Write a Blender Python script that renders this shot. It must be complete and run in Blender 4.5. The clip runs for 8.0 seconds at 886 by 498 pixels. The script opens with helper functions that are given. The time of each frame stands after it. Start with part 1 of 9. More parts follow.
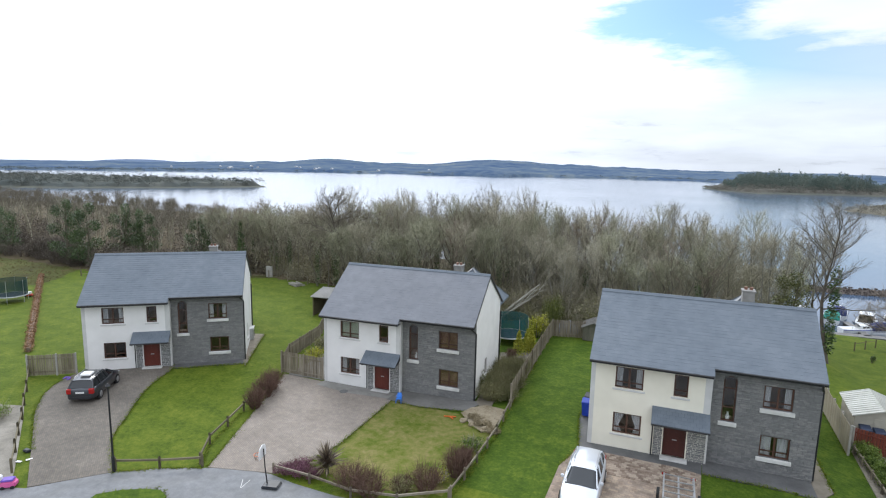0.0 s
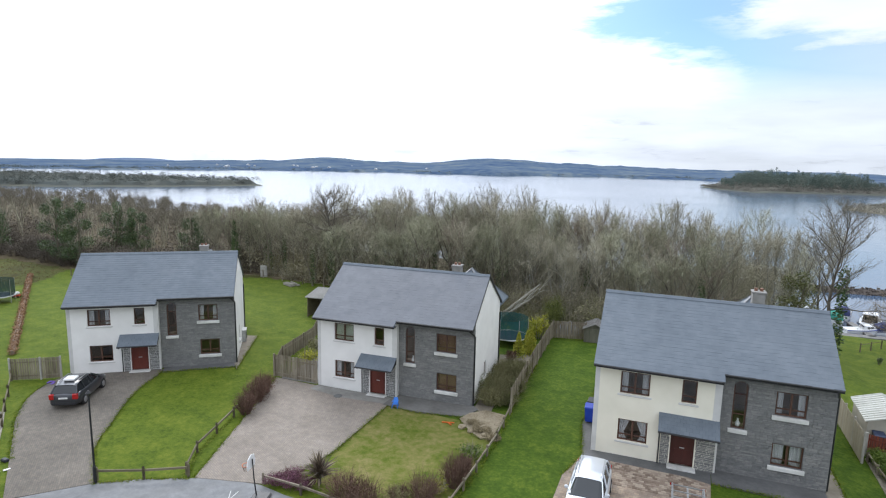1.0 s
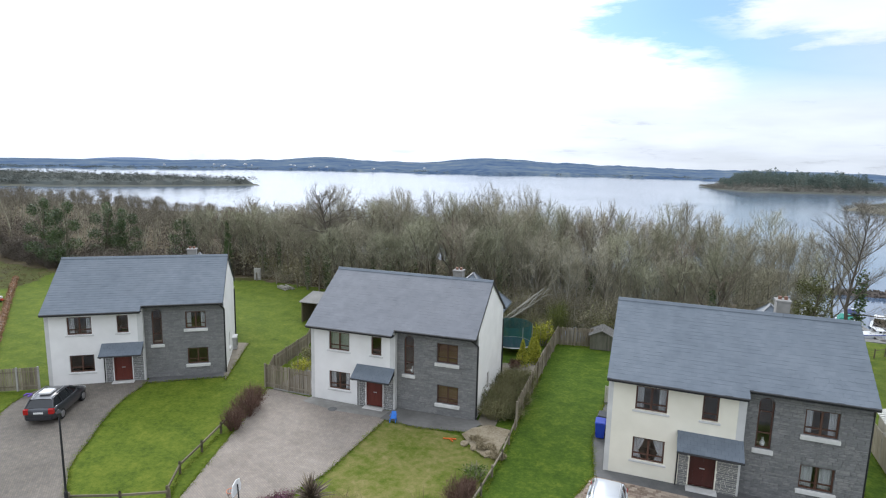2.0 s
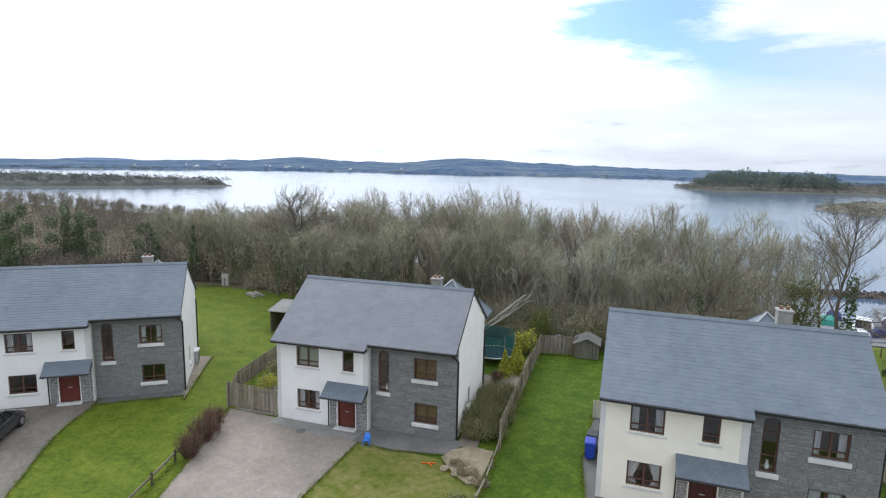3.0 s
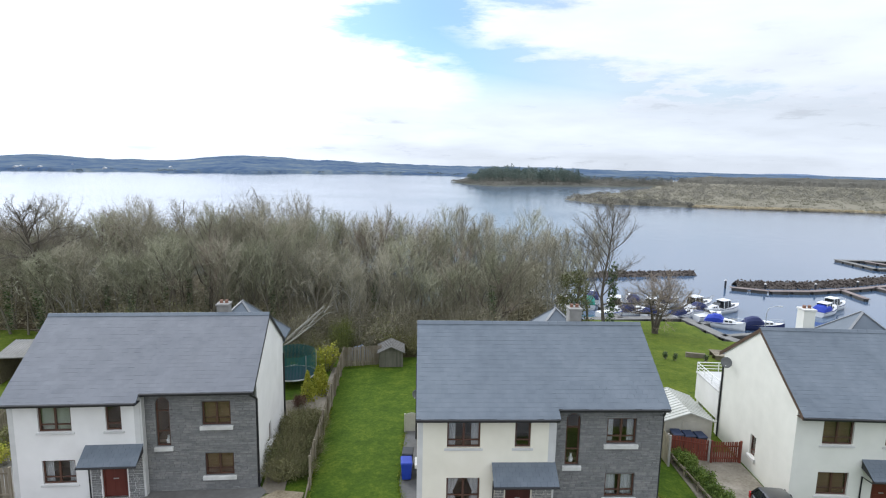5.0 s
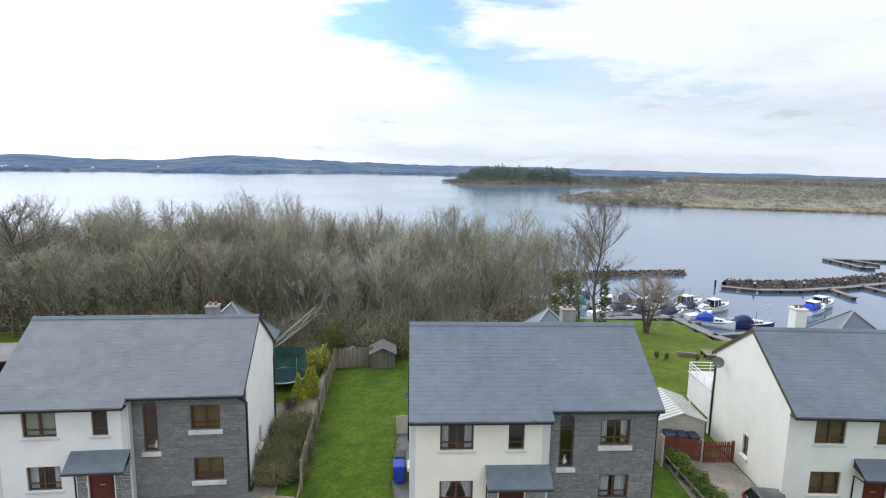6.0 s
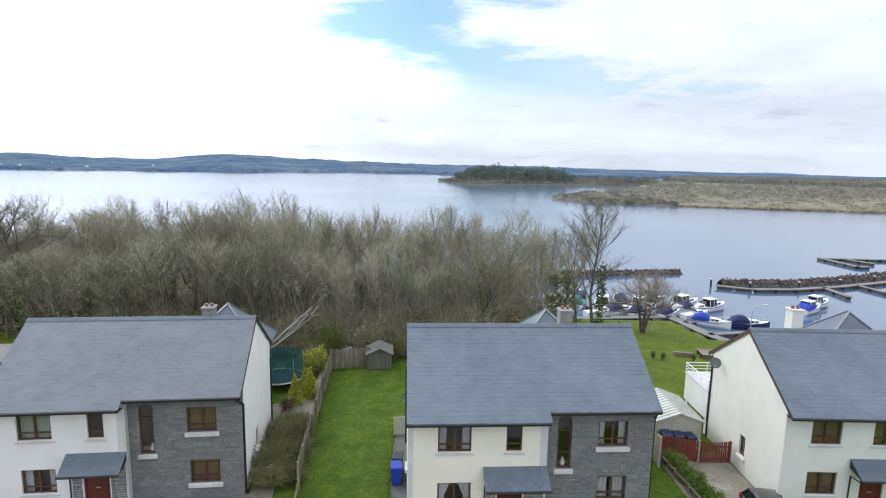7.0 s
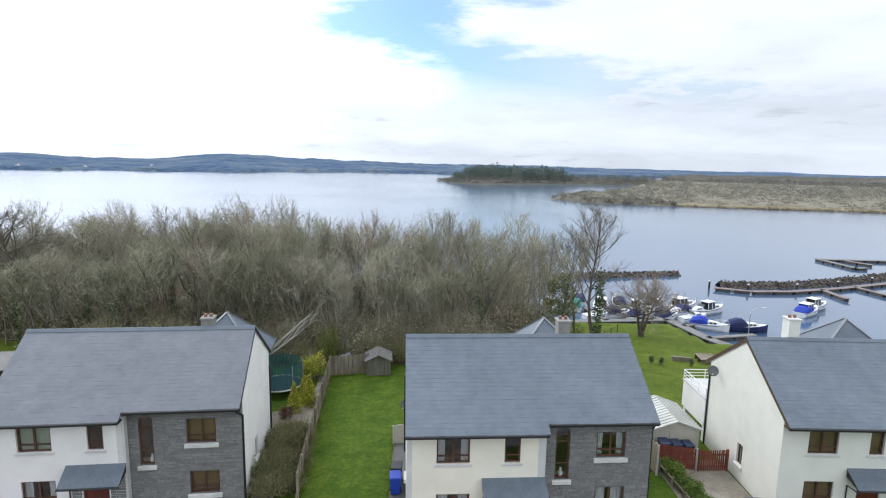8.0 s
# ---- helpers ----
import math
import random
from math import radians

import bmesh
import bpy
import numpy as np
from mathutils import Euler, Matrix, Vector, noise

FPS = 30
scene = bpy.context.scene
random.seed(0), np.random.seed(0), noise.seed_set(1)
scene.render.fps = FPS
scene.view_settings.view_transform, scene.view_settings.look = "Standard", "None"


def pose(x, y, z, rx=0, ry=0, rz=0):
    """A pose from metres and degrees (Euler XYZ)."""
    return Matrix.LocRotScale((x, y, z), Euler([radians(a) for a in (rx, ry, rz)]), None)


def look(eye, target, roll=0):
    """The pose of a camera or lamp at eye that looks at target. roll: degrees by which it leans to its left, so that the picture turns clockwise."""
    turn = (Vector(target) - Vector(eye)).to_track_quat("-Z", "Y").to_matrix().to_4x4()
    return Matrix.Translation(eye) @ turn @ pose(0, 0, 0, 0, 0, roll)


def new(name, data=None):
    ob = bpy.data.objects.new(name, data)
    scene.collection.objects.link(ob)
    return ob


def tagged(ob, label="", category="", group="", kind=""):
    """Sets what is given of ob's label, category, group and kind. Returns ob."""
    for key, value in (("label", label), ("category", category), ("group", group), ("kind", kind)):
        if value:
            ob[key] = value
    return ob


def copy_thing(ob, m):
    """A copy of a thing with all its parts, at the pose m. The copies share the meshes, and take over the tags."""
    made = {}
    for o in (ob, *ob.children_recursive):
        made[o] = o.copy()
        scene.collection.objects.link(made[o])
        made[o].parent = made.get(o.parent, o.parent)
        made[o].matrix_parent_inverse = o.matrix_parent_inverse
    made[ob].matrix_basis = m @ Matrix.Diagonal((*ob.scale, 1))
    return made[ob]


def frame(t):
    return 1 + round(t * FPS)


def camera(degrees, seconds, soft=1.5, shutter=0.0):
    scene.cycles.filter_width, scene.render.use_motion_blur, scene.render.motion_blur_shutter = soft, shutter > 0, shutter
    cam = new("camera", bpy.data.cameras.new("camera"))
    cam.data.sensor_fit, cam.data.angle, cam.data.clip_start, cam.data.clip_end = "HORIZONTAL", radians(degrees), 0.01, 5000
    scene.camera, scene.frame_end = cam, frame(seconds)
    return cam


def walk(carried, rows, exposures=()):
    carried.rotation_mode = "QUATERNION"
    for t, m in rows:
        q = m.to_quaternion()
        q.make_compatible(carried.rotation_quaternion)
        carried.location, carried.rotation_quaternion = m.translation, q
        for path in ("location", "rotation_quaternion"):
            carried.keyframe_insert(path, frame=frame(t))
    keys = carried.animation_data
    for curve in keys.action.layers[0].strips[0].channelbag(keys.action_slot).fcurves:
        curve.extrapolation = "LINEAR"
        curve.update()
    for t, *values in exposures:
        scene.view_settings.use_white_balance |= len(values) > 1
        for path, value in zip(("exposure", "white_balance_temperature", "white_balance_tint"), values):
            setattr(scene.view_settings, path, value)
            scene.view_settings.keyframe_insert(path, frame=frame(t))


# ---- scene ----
cam = camera(75.86, 8.0, soft=1.15)
ROWS = [
    (0.0, 0.000, 0.000, 16.330, 24.829, -8.917, 1.197),
    (0.5, -0.253, 0.516, 16.266, 24.685, -8.985, 1.203),
    (1.0, -0.583, 1.217, 16.169, 24.576, -9.030, 1.226),
    (1.5, -1.064, 2.124, 16.116, 24.413, -9.050, 1.253),
    (2.8, -2.588, 5.071, 16.110, 23.911, -9.029, 1.260),
    (3.0, -2.740, 5.613, 16.096, 22.090, -8.987, 1.244),
    (3.2, -2.953, 6.091, 16.149, 18.236, -8.999, 1.258),
    (3.5, -3.273, 6.809, 16.229, 10.555, -8.823, 1.279),
    (3.7, -3.459, 7.122, 16.301, 7.296, -8.798, 1.242),
    (4.0, -3.738, 7.592, 16.409, 3.747, -8.818, 1.188),
    (4.2, -3.771, 7.647, 16.460, 2.869, -8.840, 1.174),
    (4.5, -3.822, 7.728, 16.536, 1.851, -8.839, 1.153),
    (5.0, -3.876, 7.927, 16.654, 0.828, -8.870, 1.118),
    (6.5, -4.000, 8.273, 16.663, -0.363, -8.884, 1.126),
    (7.0, -4.037, 8.293, 16.754, -0.526, -8.969, 1.151),
    (7.5, -4.006, 8.293, 17.014, -0.571, -8.995, 1.120),
    (8.0, -4.023, 8.287, 17.365, -0.636, -9.064, 1.090),
]
walk(cam, [(t, pose(x, y, z, 90 + pitch, 0, yaw) @ pose(0, 0, 0, 0, 0, roll)) for t, x, y, z, yaw, pitch, roll in ROWS],
     exposures=[(0.0, -0.12), (8.0, -0.10)])

LAKE = -4.2

# ---- world and sun ----
SUN_AZ, SUN_EL = 42.0, 36.0      # degrees left of +y, and above the horizon


def link(nt, a, b):
    nt.links.new(a, b)


def build_world():
    world = bpy.data.worlds.new("sky")
    scene.world = world
    world.use_nodes = True
    nt = world.node_tree
    nt.nodes.clear()
    N = nt.nodes.new
    out, bg = N("ShaderNodeOutputWorld"), N("ShaderNodeBackground")
    sky = N("ShaderNodeTexSky")
    sky.sky_type = "NISHITA"
    sky.sun_disc = False
    sky.sun_elevation, sky.sun_rotation = radians(SUN_EL), radians(-SUN_AZ)
    sky.air_density, sky.dust_density = 1.0, 1.6
    tc = N("ShaderNodeTexCoord")
    sep = N("ShaderNodeSeparateXYZ")
    link(nt, tc.outputs["Generated"], sep.inputs[0])

    def m(op, a, b=None, c=None, clamp=False):
        n = N("ShaderNodeMath")
        n.operation, n.use_clamp = op, clamp
        for i, v in enumerate((a, b, c)):
            if v is None:
                continue
            if isinstance(v, (int, float)):
                n.inputs[i].default_value = v
            else:
                link(nt, v, n.inputs[i])
        return n.outputs[0]

    X, Y, Z = sep.outputs
    up = m("MAXIMUM", Z, 0.0)
    # the cloud layer, seen in perspective
    d = m("ADD", up, 0.16)
    comb = N("ShaderNodeCombineXYZ")
    link(nt, m("DIVIDE", X, d), comb.inputs[0])
    link(nt, m("DIVIDE", Y, d), comb.inputs[1])
    el = m("MULTIPLY", m("ARCSINE", Z), 57.2958)
    link(nt, m("MULTIPLY_ADD", el, 0.15, 3.7), comb.inputs[2])
    big, fine = N("ShaderNodeTexNoise"), N("ShaderNodeTexNoise")
    for n, s, det, ro in ((big, 0.75, 6, 0.55), (fine, 2.6, 12, 0.64)):
        n.inputs["Scale"].default_value, n.inputs["Detail"].default_value, n.inputs["Roughness"].default_value = s, det, ro
        link(nt, comb.outputs[0], n.inputs["Vector"])
    az = m("MULTIPLY", m("ARCTAN2", m("MULTIPLY", X, -1.0), Y), 57.2958)
    # cloud cover: a bank on the sunny side with a cumulus shelf below it, a second bank high on the other side, and haze low down
    def soft(v, lo, hi, t0=0.0, t1=1.0):
        n = N("ShaderNodeMapRange")
        n.interpolation_type = "SMOOTHSTEP"
        link(nt, v, n.inputs["Value"])
        for key, x in (("From Min", lo), ("From Max", hi), ("To Min", t0), ("To Max", t1)):
            n.inputs[key].default_value = x
        return n.outputs["Result"]

    puff = m("SUBTRACT", fine.outputs["Fac"], 0.5)
    roll = m("SUBTRACT", big.outputs["Fac"], 0.5)
    azw = m("ADD", az, m("ADD", m("MULTIPLY", puff, 16.0), m("MULTIPLY", roll, 8.0)))
    elw = m("ADD", el, m("ADD", m("MULTIPLY", puff, 8.0), m("MULTIPLY", roll, 5.0)))
    bank = soft(m("SUBTRACT", azw, m("ADD", 12.4, m("MULTIPLY", m("SUBTRACT", el, 12.0), -0.9))), -3.2, 2.6)
    # the shelf falls away to the right and melts into the low haze
    shelf_top = m("ADD", 8.2, m("MULTIPLY", m("MINIMUM", m("MAXIMUM", az, -14.0), 13.0), 0.31))
    shelf = m("MULTIPLY", soft(m("SUBTRACT", shelf_top, elw), -1.6, 2.0), soft(azw, -16.0, 3.0))
    # the second bank: its ragged lower edge drops to the right, its upper left corner is cut off by blue
    low_edge = soft(m("SUBTRACT", elw, m("ADD", 11.4, m("MULTIPLY", az, 0.22))), -1.8, 2.4)
    cut = soft(m("SUBTRACT", m("ADD", 13.6, m("MULTIPLY", az, -0.26)), elw), -1.2, 2.0)
    high = m("MULTIPLY", m("MULTIPLY", low_edge, m("MAXIMUM", cut, soft(az, -9.0, -14.0))), soft(azw, 4.0, -3.0))
    top = soft(elw, 19.0, 27.0)
    haze = m("MAXIMUM", soft(az, 4.0, -20.0, 0.10, 0.66), soft(el, 10.5, 4.0, 0.0, 0.95))
    streak = soft(m("ADD", m("MULTIPLY", roll, 1.0), m("MULTIPLY", puff, 0.7)), -0.06, 0.12, 0.0, 0.95)
    streak = m("MULTIPLY", streak, m("MULTIPLY", soft(az, -4.0, -14.0), soft(el, 13.0, 8.0)))
    cover = m("MAXIMUM", m("MAXIMUM", m("MAXIMUM", bank, shelf), m("MAXIMUM", high, top)), m("MAXIMUM", haze, streak))
    # how bright the cloud is: overcast law, glow round the hidden sun, grey bellies
    dot = N("ShaderNodeVectorMath")
    dot.operation = "DOT_PRODUCT"
    link(nt, tc.outputs["Generated"], dot.inputs[0])
    sa, se = radians(SUN_AZ), radians(SUN_EL)
    dot.inputs[1].default_value = (-math.sin(sa) * math.cos(se), math.cos(sa) * math.cos(se), math.sin(se))
    glow = m("POWER", m("MAXIMUM", dot.outputs["Value"], 0.0), 6.5)
    law = m("ADD", m("MULTIPLY", up, 1.00), 0.97)
    lum = m("ADD", law, m("MULTIPLY", glow, 1.9))
    grey = N("ShaderNodeMapRange")
    link(nt, big.outputs["Fac"], grey.inputs["Value"])
    grey.inputs["From Min"].default_value, grey.inputs["From Max"].default_value = 0.35, 0.68
    grey.inputs["To Min"].default_value, grey.inputs["To Max"].default_value = 1.08, 0.85
    lum = m("MULTIPLY", lum, grey.outputs["Result"])
    wisp = m("MULTIPLY", soft(m("ADD", puff, m("MULTIPLY", roll, 0.5)), 0.10, 0.24), soft(el, 15.0, 8.0))
    lum = m("MULTIPLY", lum, m("SUBTRACT", 1.0, m("MULTIPLY", wisp, 0.14)))
    cloud = N("ShaderNodeVectorMath")
    cloud.operation = "SCALE"
    cloud.inputs[0].default_value = (0.905, 0.985, 1.12)
    link(nt, lum, cloud.inputs["Scale"])
    blue = N("ShaderNodeVectorMath")
    blue.operation = "MULTIPLY"
    link(nt, sky.outputs[0], blue.inputs[0])
    blue.inputs[1].default_value = (0.078, 0.122, 0.150)
    mix = N("ShaderNodeMix")
    mix.data_type = "RGBA"
    link(nt, cover, mix.inputs["Factor"])
    link(nt, blue.outputs[0], mix.inputs["A"])
    link(nt, cloud.outputs[0], mix.inputs["B"])
    link(nt, mix.outputs["Result"], bg.inputs["Color"])
    bg.inputs["Strength"].default_value = 1.0
    link(nt, bg.outputs[0], out.inputs["Surface"])


build_world()
sun = new("sun", bpy.data.lights.new("sun", "SUN"))
sun.data.energy, sun.data.angle, sun.data.color = 1.2, radians(14), (1.0, 0.98, 0.94)
sun.matrix_world = look((0, 0, 60), (math.sin(radians(SUN_AZ)) * 60 * math.cos(radians(SUN_EL)), -math.cos(radians(SUN_AZ)) * 60 * math.cos(radians(SUN_EL)), 60 - 60 * math.sin(radians(SUN_EL))))

# ---- materials ----


def material(name, colours, scale=4.0, rough=0.8, bump=0.0, bump_scale=40.0, metal=0.0, stain=0.0, island=0.0, per_object=0.0,
             detail=6.0, spec=0.5, stretch=(1, 1, 1), coat=0.0, grit=0.5, contrast=1.0):
    """A noise-broken surface: two colours mixed by a large and a fine noise, darker stains, and fine relief."""
    mat = bpy.data.materials.new(name)
    mat.use_nodes = True
    nt = mat.node_tree
    N = nt.nodes.new
    b = nt.nodes["Principled BSDF"]
    b.inputs["Roughness"].default_value, b.inputs["Metallic"].default_value = rough, metal
    b.inputs["Specular IOR Level"].default_value = spec
    b.inputs["Coat Weight"].default_value = coat
    geo = N("ShaderNodeNewGeometry")
    mp = N("ShaderNodeMapping")
    mp.inputs["Scale"].default_value = stretch
    link(nt, geo.outputs["Position"], mp.inputs["Vector"])
    n1, n2 = N("ShaderNodeTexNoise"), N("ShaderNodeTexNoise")
    for n, s in ((n1, scale * 0.16), (n2, scale)):
        n.inputs["Scale"].default_value, n.inputs["Detail"].default_value, n.inputs["Roughness"].default_value = s, detail, grit
        link(nt, mp.outputs[0], n.inputs["Vector"])
    add = N("ShaderNodeMath")
    add.operation = "MULTIPLY_ADD"
    link(nt, n1.outputs["Fac"], add.inputs[0])
    add.inputs[1].default_value = 1.0
    link(nt, n2.outputs["Fac"], add.inputs[2])
    val = add.outputs[0]
    for amount, sock in ((island, geo.outputs["Random Per Island"]), (per_object, None)):
        if amount:
            if sock is None:
                oi = N("ShaderNodeObjectInfo")
                sock = oi.outputs["Random"]
            k = N("ShaderNodeMath")
            k.operation = "MULTIPLY_ADD"
            link(nt, sock, k.inputs[0])
            k.inputs[1].default_value = amount
            off = N("ShaderNodeMath")
            off.operation = "SUBTRACT"
            link(nt, val, off.inputs[0])
            off.inputs[1].default_value = amount / 2
            link(nt, off.outputs[0], k.inputs[2])
            val = k.outputs[0]
    ramp = N("ShaderNodeValToRGB")
    mr = N("ShaderNodeMapRange")
    link(nt, val, mr.inputs["Value"])
    mr.inputs["From Min"].default_value, mr.inputs["From Max"].default_value = 1 - 0.35 / contrast, 1 + 0.35 / contrast
    link(nt, mr.outputs[0], ramp.inputs["Fac"])
    els = ramp.color_ramp.elements
    for i, c in enumerate(colours):
        p = i / max(1, len(colours) - 1)
        e = els[i] if i < 2 and len(colours) >= 2 else els.new(p)
        e.position = p
        e.color = (*c, 1)
    if len(colours) == 1:
        els[0].color = els[1].color = (*colours[0], 1)
    col = ramp.outputs["Color"]
    if stain:
        n3 = N("ShaderNodeTexNoise")
        n3.inputs["Scale"].default_value, n3.inputs["Detail"].default_value = 0.7, 8
        link(nt, geo.outputs["Position"], n3.inputs["Vector"])
        r3 = N("ShaderNodeMapRange")
        link(nt, n3.outputs["Fac"], r3.inputs["Value"])
        r3.inputs["From Min"].default_value, r3.inputs["From Max"].default_value = 0.42, 0.72
        r3.inputs["To Min"].default_value, r3.inputs["To Max"].default_value = 0.0, stain
        mx = N("ShaderNodeMix")
        mx.data_type, mx.blend_type = "RGBA", "MULTIPLY"
        link(nt, r3.outputs[0], mx.inputs["Factor"])
        link(nt, col, mx.inputs["A"])
        mx.inputs["B"].default_value = (0.45, 0.44, 0.40, 1)
        col = mx.outputs["Result"]
    link(nt, col, b.inputs["Base Color"])
    if bump:
        nb = N("ShaderNodeTexNoise")
        nb.inputs["Scale"].default_value, nb.inputs["Detail"].default_value = bump_scale, 4
        link(nt, mp.outputs[0], nb.inputs["Vector"])
        bp = N("ShaderNodeBump")
        bp.inputs["Strength"].default_value, bp.inputs["Distance"].default_value = bump, 0.02
        link(nt, nb.outputs["Fac"], bp.inputs["Height"])
        link(nt, bp.outputs[0], b.inputs["Normal"])
    return mat


def paver_material(name, colours, size=(0.2, 0.1), vary=0.07, yaw=0.0, rough=0.85):
    """Block paving: courses of small blocks with joints."""
    mat = material(name, colours, scale=2.5, rough=rough, stain=0.22)
    nt = mat.node_tree
    N = nt.nodes.new
    b = nt.nodes["Principled BSDF"]
    col = b.inputs["Base Color"].links[0].from_socket
    geo = N("ShaderNodeNewGeometry")
    mp = N("ShaderNodeMapping")
    mp.inputs["Rotation"].default_value = (0, 0, yaw)
    link(nt, geo.outputs["Position"], mp.inputs["Vector"])
    br = N("ShaderNodeTexBrick")
    br.inputs["Scale"].default_value = 1.0
    br.inputs["Brick Width"].default_value, br.inputs["Row Height"].default_value = size
    br.inputs["Mortar Size"].default_value = 0.009
    br.inputs["Color1"].default_value, br.inputs["Color2"].default_value = (1 + vary, 1 + vary * 0.8, 1 + vary * 0.5, 1), (1 - vary, 1 - vary, 1 - vary * 0.9, 1)
    br.inputs["Mortar"].default_value = (0.74, 0.74, 0.74, 1)
    link(nt, mp.outputs[0], br.inputs["Vector"])
    mx = N("ShaderNodeMix")
    mx.data_type, mx.blend_type = "RGBA", "MULTIPLY"
    mx.inputs["Factor"].default_value = 1.0
    link(nt, col, mx.inputs["A"])
    link(nt, br.outputs["Color"], mx.inputs["B"])
    link(nt, mx.outputs["Result"], b.inputs["Base Color"])
    bp = N("ShaderNodeBump")
    bp.inputs["Strength"].default_value, bp.inputs["Distance"].default_value = 0.4, 0.01
    link(nt, br.outputs["Fac"], bp.inputs["Height"])
    bp.invert = True
    link(nt, bp.outputs[0], b.inputs["Normal"])
    return mat


def water_material():
    mat = bpy.data.materials.new("lake water")
    mat.use_nodes = True
    nt = mat.node_tree
    N = nt.nodes.new
    b = nt.nodes["Principled BSDF"]
    b.inputs["Base Color"].default_value = (0.064, 0.105, 0.168, 1)
    b.inputs["Roughness"].default_value = 0.11
    b.inputs["IOR"].default_value = 1.6
    geo = N("ShaderNodeNewGeometry")
    n1, n2, n3 = N("ShaderNodeTexNoise"), N("ShaderNodeTexNoise"), N("ShaderNodeTexNoise")
    for n, s, d in ((n1, 1.4, 3), (n2, 0.22, 4), (n3, 0.012, 4)):
        n.inputs["Scale"].default_value, n.inputs["Detail"].default_value = s, d
        link(nt, geo.outputs["Position"], n.inputs["Vector"])
    mixh = N("ShaderNodeMath")
    mixh.operation = "MULTIPLY_ADD"
    link(nt, n2.outputs["Fac"], mixh.inputs[0])
    mixh.inputs[1].default_value = 2.0
    link(nt, n1.outputs["Fac"], mixh.inputs[2])
    bp = N("ShaderNodeBump")
    bp.inputs["Distance"].default_value = 0.06
    patch = N("ShaderNodeMapRange")
    link(nt, n3.outputs["Fac"], patch.inputs["Value"])
    patch.inputs["From Min"].default_value, patch.inputs["From Max"].default_value = 0.35, 0.65
    patch.inputs["To Min"].default_value, patch.inputs["To Max"].default_value = 0.04, 0.10
    sep = N("ShaderNodeSeparateXYZ")
    link(nt, geo.outputs["Position"], sep.inputs[0])
    lee = N("ShaderNodeMapRange")
    link(nt, sep.outputs["Y"], lee.inputs["Value"])
    lee.inputs["From Min"].default_value, lee.inputs["From Max"].default_value = 105.0, 230.0
    lee.inputs["To Min"].default_value, lee.inputs["To Max"].default_value = 0.8, 10.0
    wind = N("ShaderNodeMath")
    wind.operation = "MULTIPLY"
    link(nt, patch.outputs[0], wind.inputs[0])
    link(nt, lee.outputs[0], wind.inputs[1])
    link(nt, wind.outputs[0], bp.inputs["Strength"])
    link(nt, mixh.outputs[0], bp.inputs["Height"])
    link(nt, bp.outputs[0], b.inputs["Normal"])
    return mat


def glass_material():
    mat = bpy.data.materials.new("window glass")
    mat.use_nodes = True
    nt = mat.node_tree
    b = nt.nodes["Principled BSDF"]
    b.inputs["Base Color"].default_value = (0.93, 0.94, 0.94, 1)
    b.inputs["Roughness"].default_value = 0.02
    b.inputs["IOR"].default_value = 1.52
    b.inputs["Transmission Weight"].default_value = 1.0
    return mat


M_GRASS = material("lawn grass", [(0.024, 0.052, 0.004), (0.054, 0.095, 0.008), (0.112, 0.146, 0.016)], scale=4.5, detail=12, grit=0.78, contrast=1.5, rough=0.9, bump=1.0, bump_scale=28, spec=0.15)
M_GRASS_YEL = material("yellow green lawn grass", [(0.038, 0.066, 0.005), (0.084, 0.120, 0.010), (0.150, 0.168, 0.021)], scale=4.5, detail=12, grit=0.78, contrast=1.5, rough=0.9, bump=1.0, bump_scale=28, spec=0.15)
M_GRASS_DRY = material("mossy lawn", [(0.058, 0.096, 0.010), (0.105, 0.126, 0.022), (0.165, 0.156, 0.050), (0.225, 0.195, 0.085)], scale=2.4, detail=12, grit=0.72, contrast=1.3, rough=0.95, bump=0.9, bump_scale=18, spec=0.1)
M_FIELD = material("rough field grass", [(0.040, 0.034, 0.018), (0.066, 0.066, 0.022), (0.082, 0.090, 0.026), (0.125, 0.088, 0.048)], scale=0.9, detail=9, rough=0.95, bump=1.0, bump_scale=6, spec=0.1)
M_LITTER = material("leaf litter", [(0.055, 0.043, 0.027), (0.094, 0.074, 0.045), (0.120, 0.100, 0.055)], scale=2.0, rough=0.95, bump=1.0, bump_scale=9, spec=0.1)
M_GRAVEL = material("pale gravel", [(0.22, 0.20, 0.17), (0.34, 0.31, 0.26)], scale=14, rough=0.95, bump=0.8, bump_scale=30, stain=0.6)
M_BED = material("lake bed", [(0.05, 0.045, 0.03), (0.08, 0.07, 0.05)], scale=0.5, rough=0.95)

M_ROAD = material("worn asphalt", [(0.135, 0.138, 0.142), (0.188, 0.191, 0.195), (0.250, 0.251, 0.252)], scale=2.2, detail=12, grit=0.76, contrast=1.3, rough=0.8, bump=0.4, bump_scale=60, stain=0.5)
M_TAR = material("dark tarmac strip", [(0.085, 0.085, 0.087), (0.150, 0.147, 0.143)], scale=5, detail=10, grit=0.7, rough=0.85, bump=0.4, bump_scale=60, stain=0.5)
M_CONC = material("grey concrete path", [(0.19, 0.18, 0.165), (0.27, 0.26, 0.24)], scale=4, rough=0.9, bump=0.2, stain=0.6)
M_CONC_TAN = material("tan concrete path", [(0.155, 0.132, 0.100), (0.215, 0.185, 0.142), (0.27, 0.238, 0.19)], scale=4, detail=10, grit=0.68, rough=0.9, bump=0.2, stain=0.6)
M_PAVE_A = paver_material("grey brown pavers", [(0.112, 0.098, 0.080), (0.146, 0.127, 0.105), (0.190, 0.165, 0.136)], yaw=0.68, vary=0.13)
